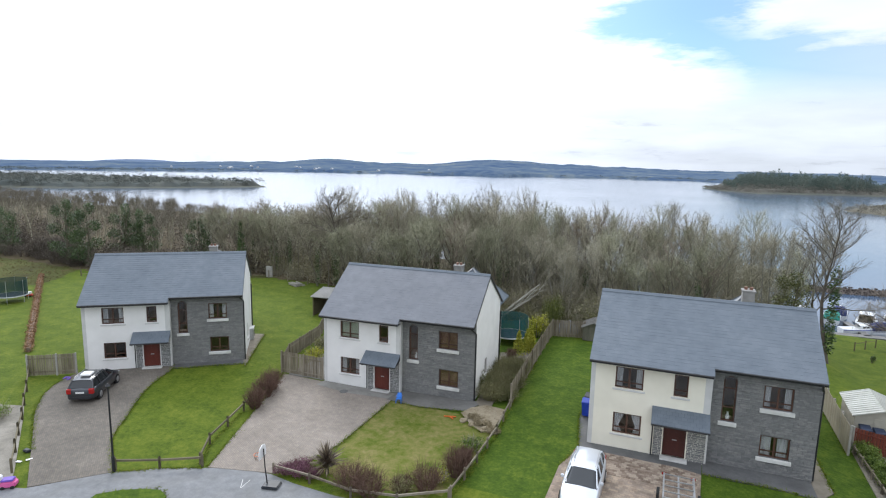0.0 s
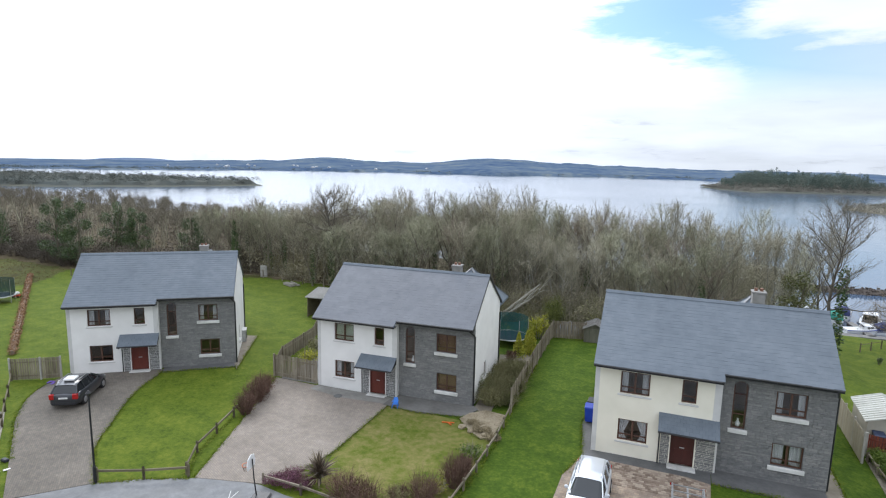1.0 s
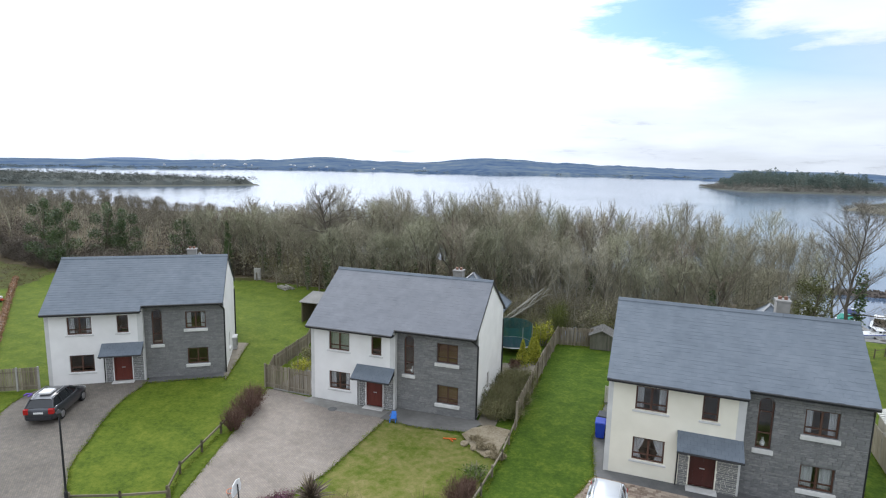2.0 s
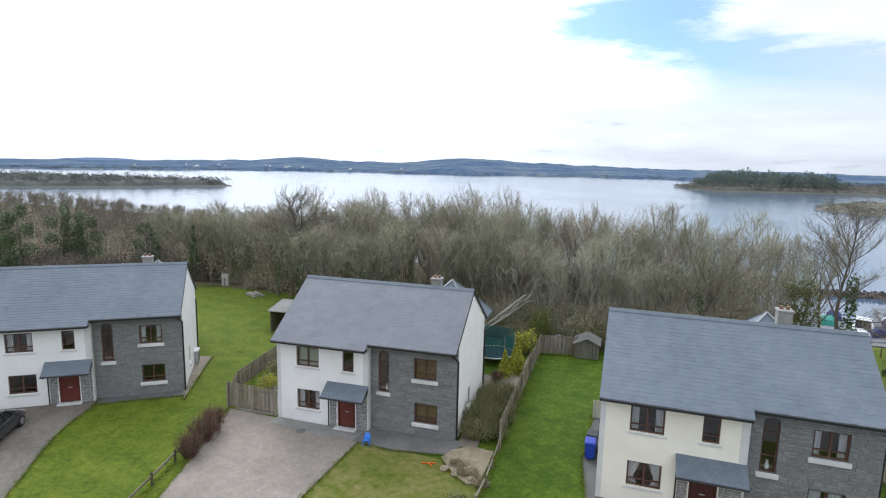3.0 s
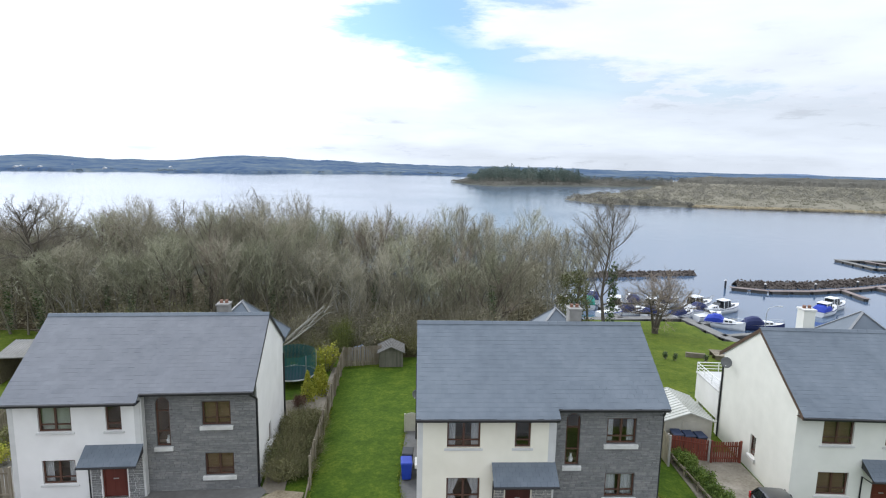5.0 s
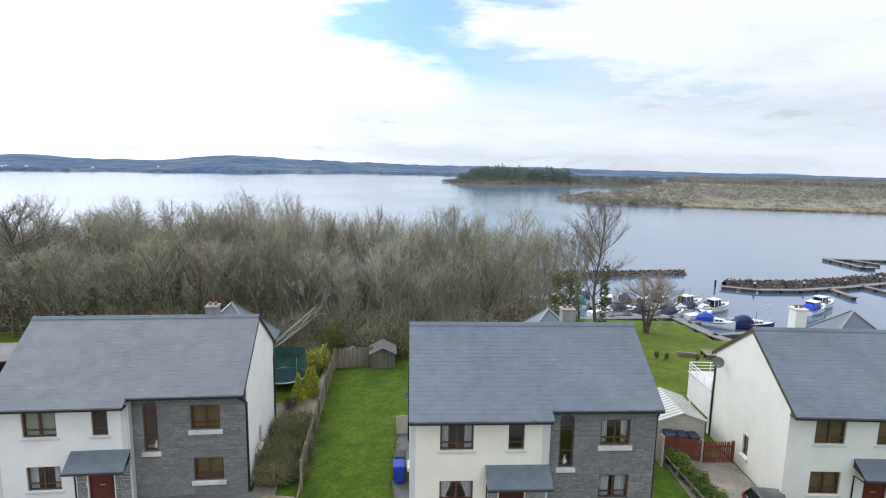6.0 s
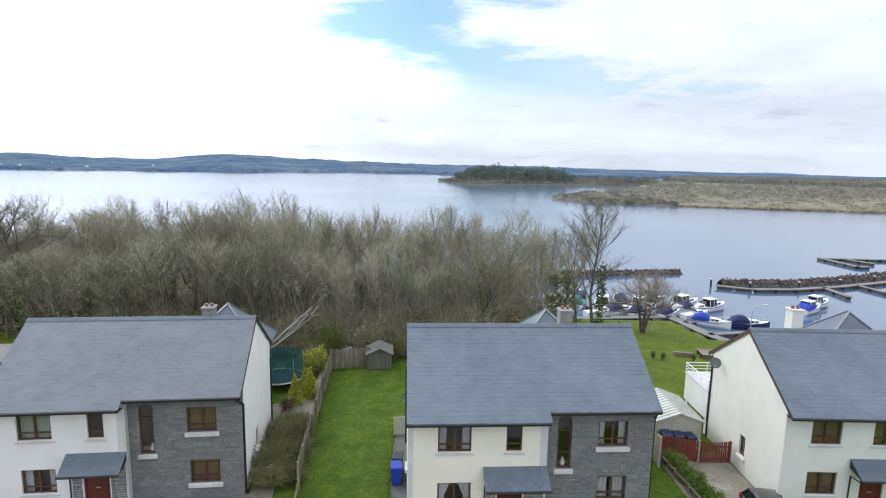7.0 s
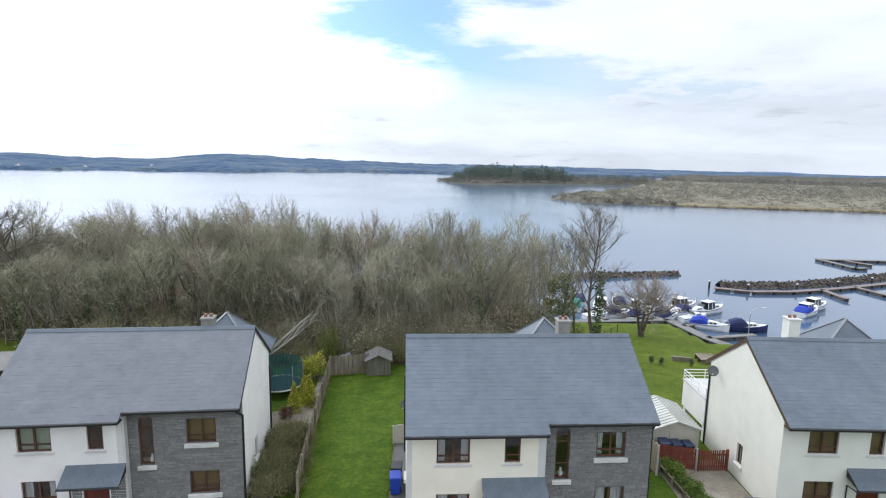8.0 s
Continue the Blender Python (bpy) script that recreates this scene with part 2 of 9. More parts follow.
M_PAVE_B = paver_material("buff pavers", [(0.204, 0.171, 0.142), (0.248, 0.211, 0.177), (0.292, 0.252, 0.214)], yaw=0.4, vary=0.09)
M_PAVE_C = paver_material("brown pavers", [(0.17, 0.125, 0.095), (0.28, 0.220, 0.170), (0.39, 0.32, 0.25)], yaw=0.06, size=(0.24, 0.18), vary=0.2)
M_WHITE = material("white render", [(0.725, 0.710, 0.688), (0.805, 0.79, 0.766)], scale=1.2, rough=0.9, bump=0.15, bump_scale=70, stain=0.12, spec=0.2)
M_CREAM = material("cream render", [(0.74, 0.70, 0.58), (0.82, 0.78, 0.66)], scale=1.2, rough=0.9, bump=0.15, bump_scale=70, stain=0.10, spec=0.2)
M_PALE = material("pale grey plaster trim", [(0.52, 0.515, 0.50), (0.63, 0.62, 0.60)], scale=2, rough=0.85, stain=0.2)
M_SLATE = material("blue grey slate", [(0.096, 0.118, 0.142), (0.118, 0.141, 0.167), (0.141, 0.165, 0.191)], scale=1.6, rough=0.6, bump=0.12, bump_scale=25, island=0.2, stain=0.10)
M_SLATE_PALE = material("pale purplish slate", [(0.116, 0.124, 0.142), (0.140, 0.148, 0.166), (0.166, 0.174, 0.192)], scale=1.2, rough=0.55, bump=0.12, bump_scale=25, island=0.2, stain=0.12)
M_STONE = material("grey limestone cladding", [(0.150, 0.150, 0.147), (0.190, 0.190, 0.185), (0.245, 0.240, 0.228)], scale=6, detail=9, grit=0.65, rough=0.9, bump=0.6, bump_scale=30, island=0.42)
M_MORTAR = material("grey mortar", [(0.12, 0.12, 0.118), (0.17, 0.17, 0.165)], scale=8, rough=0.95, bump=0.5)
M_SILL = material("cast stone sill", [(0.54, 0.53, 0.50), (0.68, 0.67, 0.64)], scale=5, rough=0.85, stain=0.35)
M_FRAME = material("rosewood window frame", [(0.066, 0.030, 0.019), (0.110, 0.052, 0.032)], scale=9, rough=0.45, stretch=(1, 1, 0.2))
M_DOOR = material("dark red door", [(0.088, 0.017, 0.011), (0.135, 0.029, 0.018)], scale=6, rough=0.4, stretch=(1, 1, 0.2))
M_BLACK = material("black plastic gutter", [(0.010, 0.010, 0.011), (0.022, 0.022, 0.024)], scale=8, rough=0.4)
M_BROWN = material("brown barge board", [(0.060, 0.035, 0.022), (0.095, 0.060, 0.040)], scale=8, rough=0.6)
M_BLIND = material("tan window blind", [(0.150, 0.088, 0.050), (0.215, 0.135, 0.080)], scale=4, rough=0.85, stretch=(0.3, 0.3, 20))
M_PALE_RENDER = material("pale cream render", [(0.66, 0.655, 0.595), (0.745, 0.735, 0.672)], scale=1.2, rough=0.9, bump=0.15, bump_scale=70, stain=0.10, spec=0.2)
M_ROOM = material("dim room plaster", [(0.26, 0.19, 0.14), (0.36, 0.27, 0.20)], scale=1, rough=0.9)
M_CURTAIN = material("pale curtain", [(0.50, 0.51, 0.52), (0.66, 0.66, 0.66)], scale=9, rough=0.9, stretch=(6, 6, 0.3))
M_GLASS = glass_material()
M_TERRA = material("terracotta", [(0.17, 0.085, 0.055), (0.25, 0.13, 0.09)], scale=9, rough=0.85)
M_LEAD = material("lead flashing", [(0.16, 0.165, 0.17), (0.24, 0.245, 0.25)], scale=9, rough=0.55, metal=0.3)
M_BARK = material("grey brown bark", [(0.105, 0.090, 0.066), (0.215, 0.190, 0.145)], scale=5, rough=0.95, bump=0.6, bump_scale=20, per_object=0.45, stretch=(1, 1, 0.3))
M_TWIG = material("bare twigs", [(0.222, 0.200, 0.144), (0.316, 0.288, 0.212), (0.404, 0.374, 0.286)], scale=0.9, rough=0.95, per_object=0.5, island=0.3)
M_TWIG_RED = material("reddish bare twigs", [(0.180, 0.140, 0.106), (0.300, 0.246, 0.192)], scale=0.9, rough=0.95, per_object=0.5)
M_IVY = material("dark ivy leaves", [(0.022, 0.044, 0.012), (0.050, 0.088, 0.021), (0.090, 0.138, 0.036)], scale=3, rough=0.5, island=0.6)
M_BRAMBLE = material("olive undergrowth leaves", [(0.142, 0.124, 0.072), (0.222, 0.196, 0.115), (0.300, 0.264, 0.164)], scale=0.6, rough=0.8, island=0.6, per_object=0.4)
M_GOLD = material("golden conifer foliage", [(0.20, 0.225, 0.022), (0.36, 0.365, 0.038), (0.48, 0.45, 0.075)], scale=5, rough=0.8, island=0.6)
M_FOLIAGE = material("green shrub leaves", [(0.055, 0.100, 0.012), (0.115, 0.178, 0.024), (0.195, 0.255, 0.050)], scale=4, rough=0.7, island=0.6)
M_WOODF = material("weathered fence timber", [(0.140, 0.114, 0.080), (0.218, 0.184, 0.134), (0.285, 0.248, 0.190)], scale=7, rough=0.9, bump=0.3, stretch=(1, 1, 0.15), per_object=0.5, stain=0.3)
M_WOODD = material("dark stained rail timber", [(0.100, 0.085, 0.050), (0.175, 0.150, 0.092)], scale=7, rough=0.9, bump=0.3, per_object=0.4)
M_RED = material("red brown stained fence", [(0.135, 0.030, 0.018), (0.200, 0.050, 0.030)], scale=7, rough=0.75, stretch=(1, 1, 0.15), per_object=0.5)
M_WATER = water_material()


def leafy(amount, *mats):
    """Thin leaves and twigs let some of the light through."""
    for mat in mats:
        nt = mat.node_tree
        b, out = nt.nodes["Principled BSDF"], nt.nodes["Material Output"]
        tr, mix = nt.nodes.new("ShaderNodeBsdfTranslucent"), nt.nodes.new("ShaderNodeMixShader")
        mix.inputs["Fac"].default_value = amount
        link(nt, b.inputs["Base Color"].links[0].from_socket, tr.inputs["Color"])
        link(nt, b.outputs[0], mix.inputs[1])
        link(nt, tr.outputs[0], mix.inputs[2])
        link(nt, mix.outputs[0], out.inputs["Surface"])


leafy(0.3, M_GOLD, M_FOLIAGE)
M_STEEL = material("galvanised steel", [(0.42, 0.43, 0.44), (0.58, 0.59, 0.60)], scale=9, rough=0.45, metal=0.8, stain=0.3)
M_ROCK = material("breakwater rock", [(0.044, 0.034, 0.029), (0.084, 0.068, 0.058), (0.132, 0.110, 0.096)], scale=3, rough=0.95, bump=0.8, bump_scale=6, island=0.35)

# ---- geometry helpers ----


def thing(name, label, category, at=(0, 0, 0), yaw=0.0, group="", kind=""):
    """An Empty at a thing's base, which parents its parts."""
    ob = new(name)
    ob.empty_display_size = 0.2
    ob.matrix_basis = pose(*at, 0, 0, math.degrees(yaw))
    return tagged(ob, label, category, group, kind)


def mesh_of(bm, name, mat, smooth=False):
    bmesh.ops.recalc_face_normals(bm, faces=bm.faces[:])
    me = bpy.data.meshes.new(name)
    bm.to_mesh(me)
    bm.free()
    for m in mat if isinstance(mat, (list, tuple)) else [mat]:
        me.materials.append(m)
    if smooth:
        me.polygons.foreach_set("use_smooth", [True] * len(me.polygons))
    return me


def part(name, bm, mat, parent, label="", smooth=False):
    ob = new(name, mesh_of(bm, name, mat, smooth))
    ob.parent = parent
    return tagged(ob, label)


def single(name, bm, mat, label, category="", group="", kind="", smooth=False):
    return tagged(new(name, mesh_of(bm, name, mat, smooth)), label, category, group, kind)


def pydata(name, verts, faces, mat, parent=None, smooth=False):
    me = bpy.data.meshes.new(name)
    me.from_pydata(verts, [], faces)
    me.materials.append(mat)
    if smooth:
        me.polygons.foreach_set("use_smooth", [True] * len(me.polygons))
    ob = new(name, me)
    ob.parent = parent
    return ob


def hexa(bm, c):
    """A box from eight corners: the bottom four, then the top four, both counter-clockwise."""
    v = [bm.verts.new(p) for p in c]
    for f in ((3, 2, 1, 0), (4, 5, 6, 7), (0, 1, 5, 4), (1, 2, 6, 5), (2, 3, 7, 6), (3, 0, 4, 7)):
        bm.faces.new([v[i] for i in f])


def box(bm, x0, y0, z0, x1, y1, z1):
    hexa(bm, [(x0, y0, z0), (x1, y0, z0), (x1, y1, z0), (x0, y1, z0), (x0, y0, z1), (x1, y0, z1), (x1, y1, z1), (x0, y1, z1)])


def beam(bm, a, b, w, h, up=(0, 0, 1)):
    """A bar of section w x h from a to b."""
    a, b = Vector(a), Vector(b)
    d = (b - a).normalized()
    s = d.cross(Vector(up))
    s = (s if s.length > 1e-4 else Vector((1, 0, 0))).normalized() * w / 2
    u = s.cross(d).normalized() * h / 2
    hexa(bm, [a - s - u, a + s - u, b + s - u, b - s - u, a - s + u, a + s + u, b + s + u, b - s + u])


def tube(bm, pts, radii, n=8, cap=True):
    """A tapered round bar through the points."""
    rings = []
    pts = [Vector(p) for p in pts]
    for i, p in enumerate(pts):
        d = (pts[min(i + 1, len(pts) - 1)] - pts[max(i - 1, 0)]).normalized()
        s = d.cross(Vector((0, 0, 1)))
        s = (s if s.length > 1e-3 else Vector((1, 0, 0))).normalized()
        u = s.cross(d)
        r = radii[i] if isinstance(radii, (list, tuple)) else radii
        rings.append([bm.verts.new(p + (s * math.cos(k * math.tau / n) + u * math.sin(k * math.tau / n)) * r) for k in range(n)])
    for a, b in zip(rings, rings[1:]):
        for k in range(n):
            bm.faces.new((a[k], a[(k + 1) % n], b[(k + 1) % n], b[k]))
    if cap:
        bm.faces.new(rings[0][::-1])
        bm.faces.new(rings[-1])


def prism(bm, outline, a, b):
    """The outline, a list of (p, q), swept from a to b: each a function (p, q) -> place."""
    lo, hi = [bm.verts.new(a(*p)) for p in outline], [bm.verts.new(b(*p)) for p in outline]
    bm.faces.new(lo[::-1])
    bm.faces.new(hi)
    n = len(outline)
    for i in range(n):
        bm.faces.new((lo[i], lo[(i + 1) % n], hi[(i + 1) % n], hi[i]))


def bevel(bm, r=0.01, seg=1):
    bmesh.ops.bevel(bm, geom=bm.edges[:], offset=r, segments=seg, affect="EDGES", clamp_overlap=True)


def step(q):
    q = min(max(q, 0.0), 1.0)
    return q * q * (3 - 2 * q)


# ---- the ground ----
KNOTS = [(-300, 0.0), (-38, 0.0), (-20, -0.12), (-16, -0.12), (-3, 0.24), (4, 0.24), (13, -0.44), (300, -0.44)]


def plateau(x):
    for (a, za), (b, zb) in zip(KNOTS, KNOTS[1:]):
        if x <= b:
            return za + (zb - za) * step((x - a) / (b - a))
    return KNOTS[-1][1]


def shore_y(x):
    """Where the land meets the lake, as y for each x."""
    if x > 9:
        return 79.0 if x < 26 else 79.0 - 8.0 * step((x - 26) / 2.0) if x < 28 else max(50.0, 71.0 - (x - 28) * 0.12)
    base = 86 + 6 * math.sin(x * 0.11) + max(0, -x - 18) * 0.42
    return min(base, 150)


def ground(x, y):
    z = plateau(x)
    ys = shore_y(x)
    if x > 9:
        start, foot = 44.0, -3.1
        q = step((y - start) / (ys - 2 - start))
        w = step((x - 9) / 5)
        a = z + (foot - z) * q * w + (-3.6 - z) * step((y - 56) / (ys - 56)) * (1 - w)
    else:
        a = z + (-3.7 - z) * step((y - 55) / (ys + 2 - 55))
    if y > ys:
        a += (-7.5 - a) * step((y - ys) / (1.2 if x > 9 else 9.0))
    return a


def grid_axis(lo, fine_lo, fine_hi, hi, d, grow):
    mid = list(np.arange(fine_lo, fine_hi + d / 2, d))
    up, s = [], d
    while (up[-1] if up else fine_hi) < hi:
        s *= grow
        up.append(min(hi, (up[-1] if up else fine_hi) + s))
    down, s = [], d
    while (down[-1] if down else fine_lo) > lo:
        s *= grow
        down.append(max(lo, (down[-1] if down else fine_lo) - s))
    return down[::-1] + mid + up


def inside(poly, x, y):
    hit = False
    for (x0, y0), (x1, y1) in zip(poly, poly[1:] + poly[:1]):
        if (y0 > y) != (y1 > y) and x < (x1 - x0) * (y - y0) / (y1 - y0) + x0:
            hit = not hit
    return hit


LAWN_B = [(-19.0, 32.2), (-18.2, 25.6), (-17.6, 23.0), (-14.5, 22.2), (-10.6, 23.2), (-10.7, 31.0), (-12.2, 31.0), (-13.4, 32.4)]
GRAVEL_L = [(-60, 4), (-30.0, 14.4), (-31.6, 15.6), (-37.2, 19.1), (-39.0, 20.2), (-46, 17), (-60, 14)]
FIELD_A = [(-140, 36), (-76, 47), (-60, 55.5), (-44, 58.5), (-30, 56), (-30, 200), (-140, 200)]


def zone(x, y):
    """The ground's cover: 0 lawn, 1 mossy lawn, 2 rough field, 3 leaf litter, 4 gravel, 5 lake bed, 6 yellow-green lawn."""
    j = 0.7 * noise.noise((x * 0.5, y * 0.5, 0))
    if y > shore_y(x) + 0.4:
        return 5
    if inside(LAWN_B, x, y):
        return 1
    if x < -75:
        if y > 50.0 + 1.5 * j:
            return 3
        if x < -69 - (y - 34.4) * 0.68 + 0.5 * j and y > 30:
            return 2
    elif x < -53:
        edge = 47.2 + (x + 75) * 0.53 + 0.6 * j
        if y > edge + 2.5:
            return 3
        if y > edge:
            return 2
    if x > 9.0 + j and y > 40:
        return 6
    if x <= -36 and y > 59.5 + j:
        return 3
    if y > 54.2 + j and x > -36:
        return 3
    if x < -18 or y < 24.6 and x < 9 + j:
        return 6
    return 0


def build_ground():
    xs = grid_axis(-1300, -82, 34, 1300, 0.6, 1.22)
    ys = grid_axis(-1300, 6, 92, 1300, 0.6, 1.22)
    verts = []
    for y in ys:
        for x in xs:
            z = ground(x, y)
            if y < 100 and abs(x) < 100:
                z += 0.025 * noise.noise((x * 0.6, y * 0.6, 5)) - 0.012
            verts.append((x, y, z))
    n = len(xs)
    faces, mats = [], []
    for j in range(len(ys) - 1):
        for i in range(n - 1):
            faces.append((j * n + i, j * n + i + 1, (j + 1) * n + i + 1, (j + 1) * n + i))
            mats.append(zone((xs[i] + xs[i + 1]) / 2, (ys[j] + ys[j + 1]) / 2))
    ob = pydata("ground", verts, faces, M_GRASS, smooth=True)
    for m in (M_GRASS_DRY, M_FIELD, M_LITTER, M_GRAVEL, M_BED, M_GRASS_YEL):
        ob.data.materials.append(m)
    ob.data.polygons.foreach_set("material_index", mats)
    tagged(ob, "green lawns, rough field and leaf-strewn woodland floor", "ground", kind="structure")


build_ground()

bm = bmesh.new()
ring = [bm.verts.new((1285 * math.cos(a * math.tau / 72), 1285 * math.sin(a * math.tau / 72), LAKE)) for a in range(72)]
bm.faces.new(ring)
single("water", bm, M_WATER, "calm grey-blue lake reflecting a bright cloudy sky", "lake", kind="structure")


PAVED = []


def paved(x, y):
    return any(inside(o, x, y) for o in PAVED)


def slab(name, outline, mat, label, category, top=0.05, kind="structure"):
    """A paved area that follows the ground."""
    PAVED.append(outline)
    bm = bmesh.new()
    bm.faces.new([bm.verts.new((x, y, 0)) for x, y in outline])
    for axis in (0, 1):
        lo, hi = min(p[axis] for p in outline), max(p[axis] for p in outline)
        for k in range(math.ceil(lo), math.ceil(hi)):
            no = (1, 0, 0) if axis == 0 else (0, 1, 0)
            bmesh.ops.bisect_plane(bm, geom=bm.verts[:] + bm.edges[:] + bm.faces[:], plane_co=(k, k, 0), plane_no=no)
    for v in bm.verts:
        v.co.z = ground(v.co.x, v.co.y) + top
    edges = [e for e in bm.edges if e.is_boundary]
    down = bmesh.ops.extrude_edge_only(bm, edges=edges)["geom"]
    for v in down:
        if isinstance(v, bmesh.types.BMVert):
            v.co.z -= top + 0.12
    return single(name, bm, mat, label, category, kind=kind)


M_PATH = material("weathered grey path", [(0.125, 0.120, 0.112), (0.175, 0.168, 0.156)], scale=4, rough=0.9, bump=0.3, stain=0.5)
M_STRAW = material("straw and gravel", [(0.16, 0.125, 0.075), (0.27, 0.22, 0.145), (0.36, 0.31, 0.23)], scale=9, rough=0.95, bump=0.9, bump_scale=14, stain=0.3)
M_YARD = material("trodden tan gravel", [(0.17, 0.145, 0.110), (0.25, 0.22, 0.175), (0.31, 0.28, 0.235)], scale=7, rough=0.95, bump=0.7, bump_scale=22, stain=0.5)
ROAD = [(-60, 2), (-29.2, 14.8), (-26.8, 17.75), (-25.1, 19.0), (-23.1, 20.15), (-21.4, 20.9), (-19.5, 21.3), (-17.9, 21.15), (-15.4, 21.2), (-12.6, 21.6), (-10.1, 22.6), (-8.0, 23.4), (-4, 24.2), (1.2, 24.4), (9, 23.6), (20, 22), (60, 18), (60, -40), (-60, -40)]
slab("road", ROAD, M_ROAD, "worn grey asphalt cul-de-sac road", "road", top=0.03)
ISLE = [(-25.6, 16.0), (-24.9, 16.75), (-24.0, 17.35), (-23.2, 17.65), (-22.5, 17.4), (-21.2, 14.0), (-22.5, 11.5), (-25.0, 12.5)]
slab("verge", ISLE, M_GRASS, "small grass island in the road", "verge", top=0.11)
slab("driveway", [(-29.2, 14.9), (-32.6, 17.0), (-35.2, 18.6), (-37.2, 19.8), (-38.6, 20.85), (-39.9, 22.0), (-40.8, 23.2), (-41.4, 24.4), (-41.6, 25.6), (-36.62, 29.72), (-35.95, 28.6), (-35.55, 27.5), (-34.9, 26.2), (-34.0, 24.82), (-33.0, 23.5), (-31.8, 22.05), (-30.9, 20.8), (-29.99, 19.84), (-28.4, 18.7), (-26.83, 17.66)], M_PAVE_A, "grey-brown block paved driveway before the stone and white house", "driveway", top=0.045)
slab("driveway", [(-22.9, 20.3), (-25.0, 25.2), (-26.3, 28.3), (-28.2, 32.5), (-24.7, 32.7), (-18.9, 33.3), (-18.55, 31.9), (-18.2, 25.6), (-18.6, 22.9), (-19.5, 21.4)], M_PAVE_B, "buff block paved driveway, wide and weathered", "driveway", top=0.045)
DRIVE_C = [(-5.9, 24.0), (-6.05, 28.5), (-5.5, 30.9), (-0.2, 31.1), (0.9, 30.9), (0.85, 24.4), (-3, 24.1)]
BROWN_DRIVE = slab("driveway", DRIVE_C, M_PAVE_C, "brown block paved driveway", "driveway", top=0.045)
slab("pavement", [(-5.5, 30.95), (-6.25, 34.6), (-6.5, 42), (-5.45, 42), (-5.2, 33.0), (-5.1, 32.0), (0.9, 32.4), (0.9, 30.95)], M_TAR, "dark tarmac strip along the cream house", "path", top=0.04)
slab("pavement", [(0.95, 31.05), (0.9, 32.8), (6.05, 33.1), (6.2, 31.3)], M_TAR, "dark tarmac strip along the stone front", "path", top=0.04)
slab("pavement", [(6.2, 31.2), (6.1, 32.5), (5.7, 41), (6.4, 41), (7.0, 32.4)], M_CONC_TAN, "brown gravel side path", "path", top=0.04)
slab("pavement", [(-18.9, 32.15), (-18.85, 34.2), (-13.4, 34.7), (-12.9, 34.2), (-13.3, 32.9), (-16.4, 32.2)], M_PATH, "grey concrete path along the stone front", "path", top=0.06)
slab("pavement", [(-24.75, 32.0), (-24.7, 32.85), (-18.85, 33.35), (-18.75, 32.3), (-22, 31.8)], M_CONC, "pale concrete strip before the white house", "path", top=0.052)
slab("pavement", [(-13.2, 34.1), (-12.0, 34.0), (-13.1, 42.4), (-14.3, 42.4)], M_CONC_TAN, "concrete side path", "path", top=0.05)
slab("pavement", [(-14.4, 42.4), (-11.85, 42.4), (-12.1, 46.5), (-12.6, 51.6), (-13.2, 51.6), (-12.9, 47.6), (-13.4, 45.6), (-15.2, 45.2)], M_YARD, "pale paved patio corner", "path", top=0.05)
slab("pavement", [(-36.62, 29.76), (-36.95, 30.1), (-32.9, 33.35), (-32.3, 32.75), (-34.4, 30.9), (-36.2, 29.3)], M_TAR, "dark path along the stone front", "path", top=0.03)
slab("pavement", [(-33.1, 33.3), (-31.9, 32.3), (-36.2, 39.2), (-37.9, 38.5)], M_CONC_TAN, "tan concrete side path", "path", top=0.05)
slab("pavement", [(9.2, 27), (8.9, 38.6), (9.6, 39.9), (13.2, 40.2), (13.3, 27)], M_YARD, "gravelled yard beside the pale house", "yard", top=0.04)
slab("pavement", [(-27.8, 32.6), (-24.9, 33.0), (-25.8, 42), (-28.6, 42)], M_CONC, "concrete side yard behind the timber gate", "path", top=0.05)
slab("pavement", [(-13.5, 32.5), (-12.3, 31.2), (-11.3, 30.5), (-10.75, 31.0), (-11.0, 34.1), (-12.4, 34.3), (-13.2, 33.5)], M_STRAW, "straw-coloured rockery bed edged with stones", "flower bed", top=0.07)

slab("pavement", [(-30.0, 14.6), (-31.6, 15.65), (-37.2, 19.15), (-39.0, 20.2), (-41.5, 19.3), (-46, 17), (-46, 10), (-34, 12.6)], M_GRAVEL, "pale gravel bed with stones beside the fence", "gravel bed", top=0.04)

# ---- the far shores ----


def lift(az, table):
    for (a, ea), (b, eb) in zip(table, table[1:]):
        if a >= az >= b:
            return ea + (eb - ea) * step((a - az) / (a - b))
    return table[0][1] if az > table[0][0] else table[-1][1]


SKYLINE = [(110, -0.8), (62, -0.9), (57, -0.92), (52, -0.78), (46, -0.58), (41, -0.48), (36, -0.12), (32, -0.38), (27, -0.45), (20, 0.12), (13, -0.2), (8, -0.36), (1, -0.52), (-10, -0.5), (-14, -0.6), (-27, -0.68), (-38, -0.85), (-110, -0.75)]
# Distance haze is mixed into these colours: woods and fields shifted to blue.
M_HAZE_HILL = material("distant wooded hills with painted haze", [(0.040, 0.070, 0.130), (0.072, 0.108, 0.170), (0.112, 0.148, 0.190), (0.200, 0.218, 0.205)], scale=0.09, rough=1.0, spec=0.0, detail=8)
M_SHORE = material("distant lakeside fields and woods", [(0.090, 0.094, 0.088), (0.120, 0.122, 0.102), (0.160, 0.156, 0.125)], scale=0.06, rough=1.0, spec=0.0, detail=8)


def polar(az, r, z):
    a = radians(az)
    return (-math.sin(a) * r, math.cos(a) * r, z)


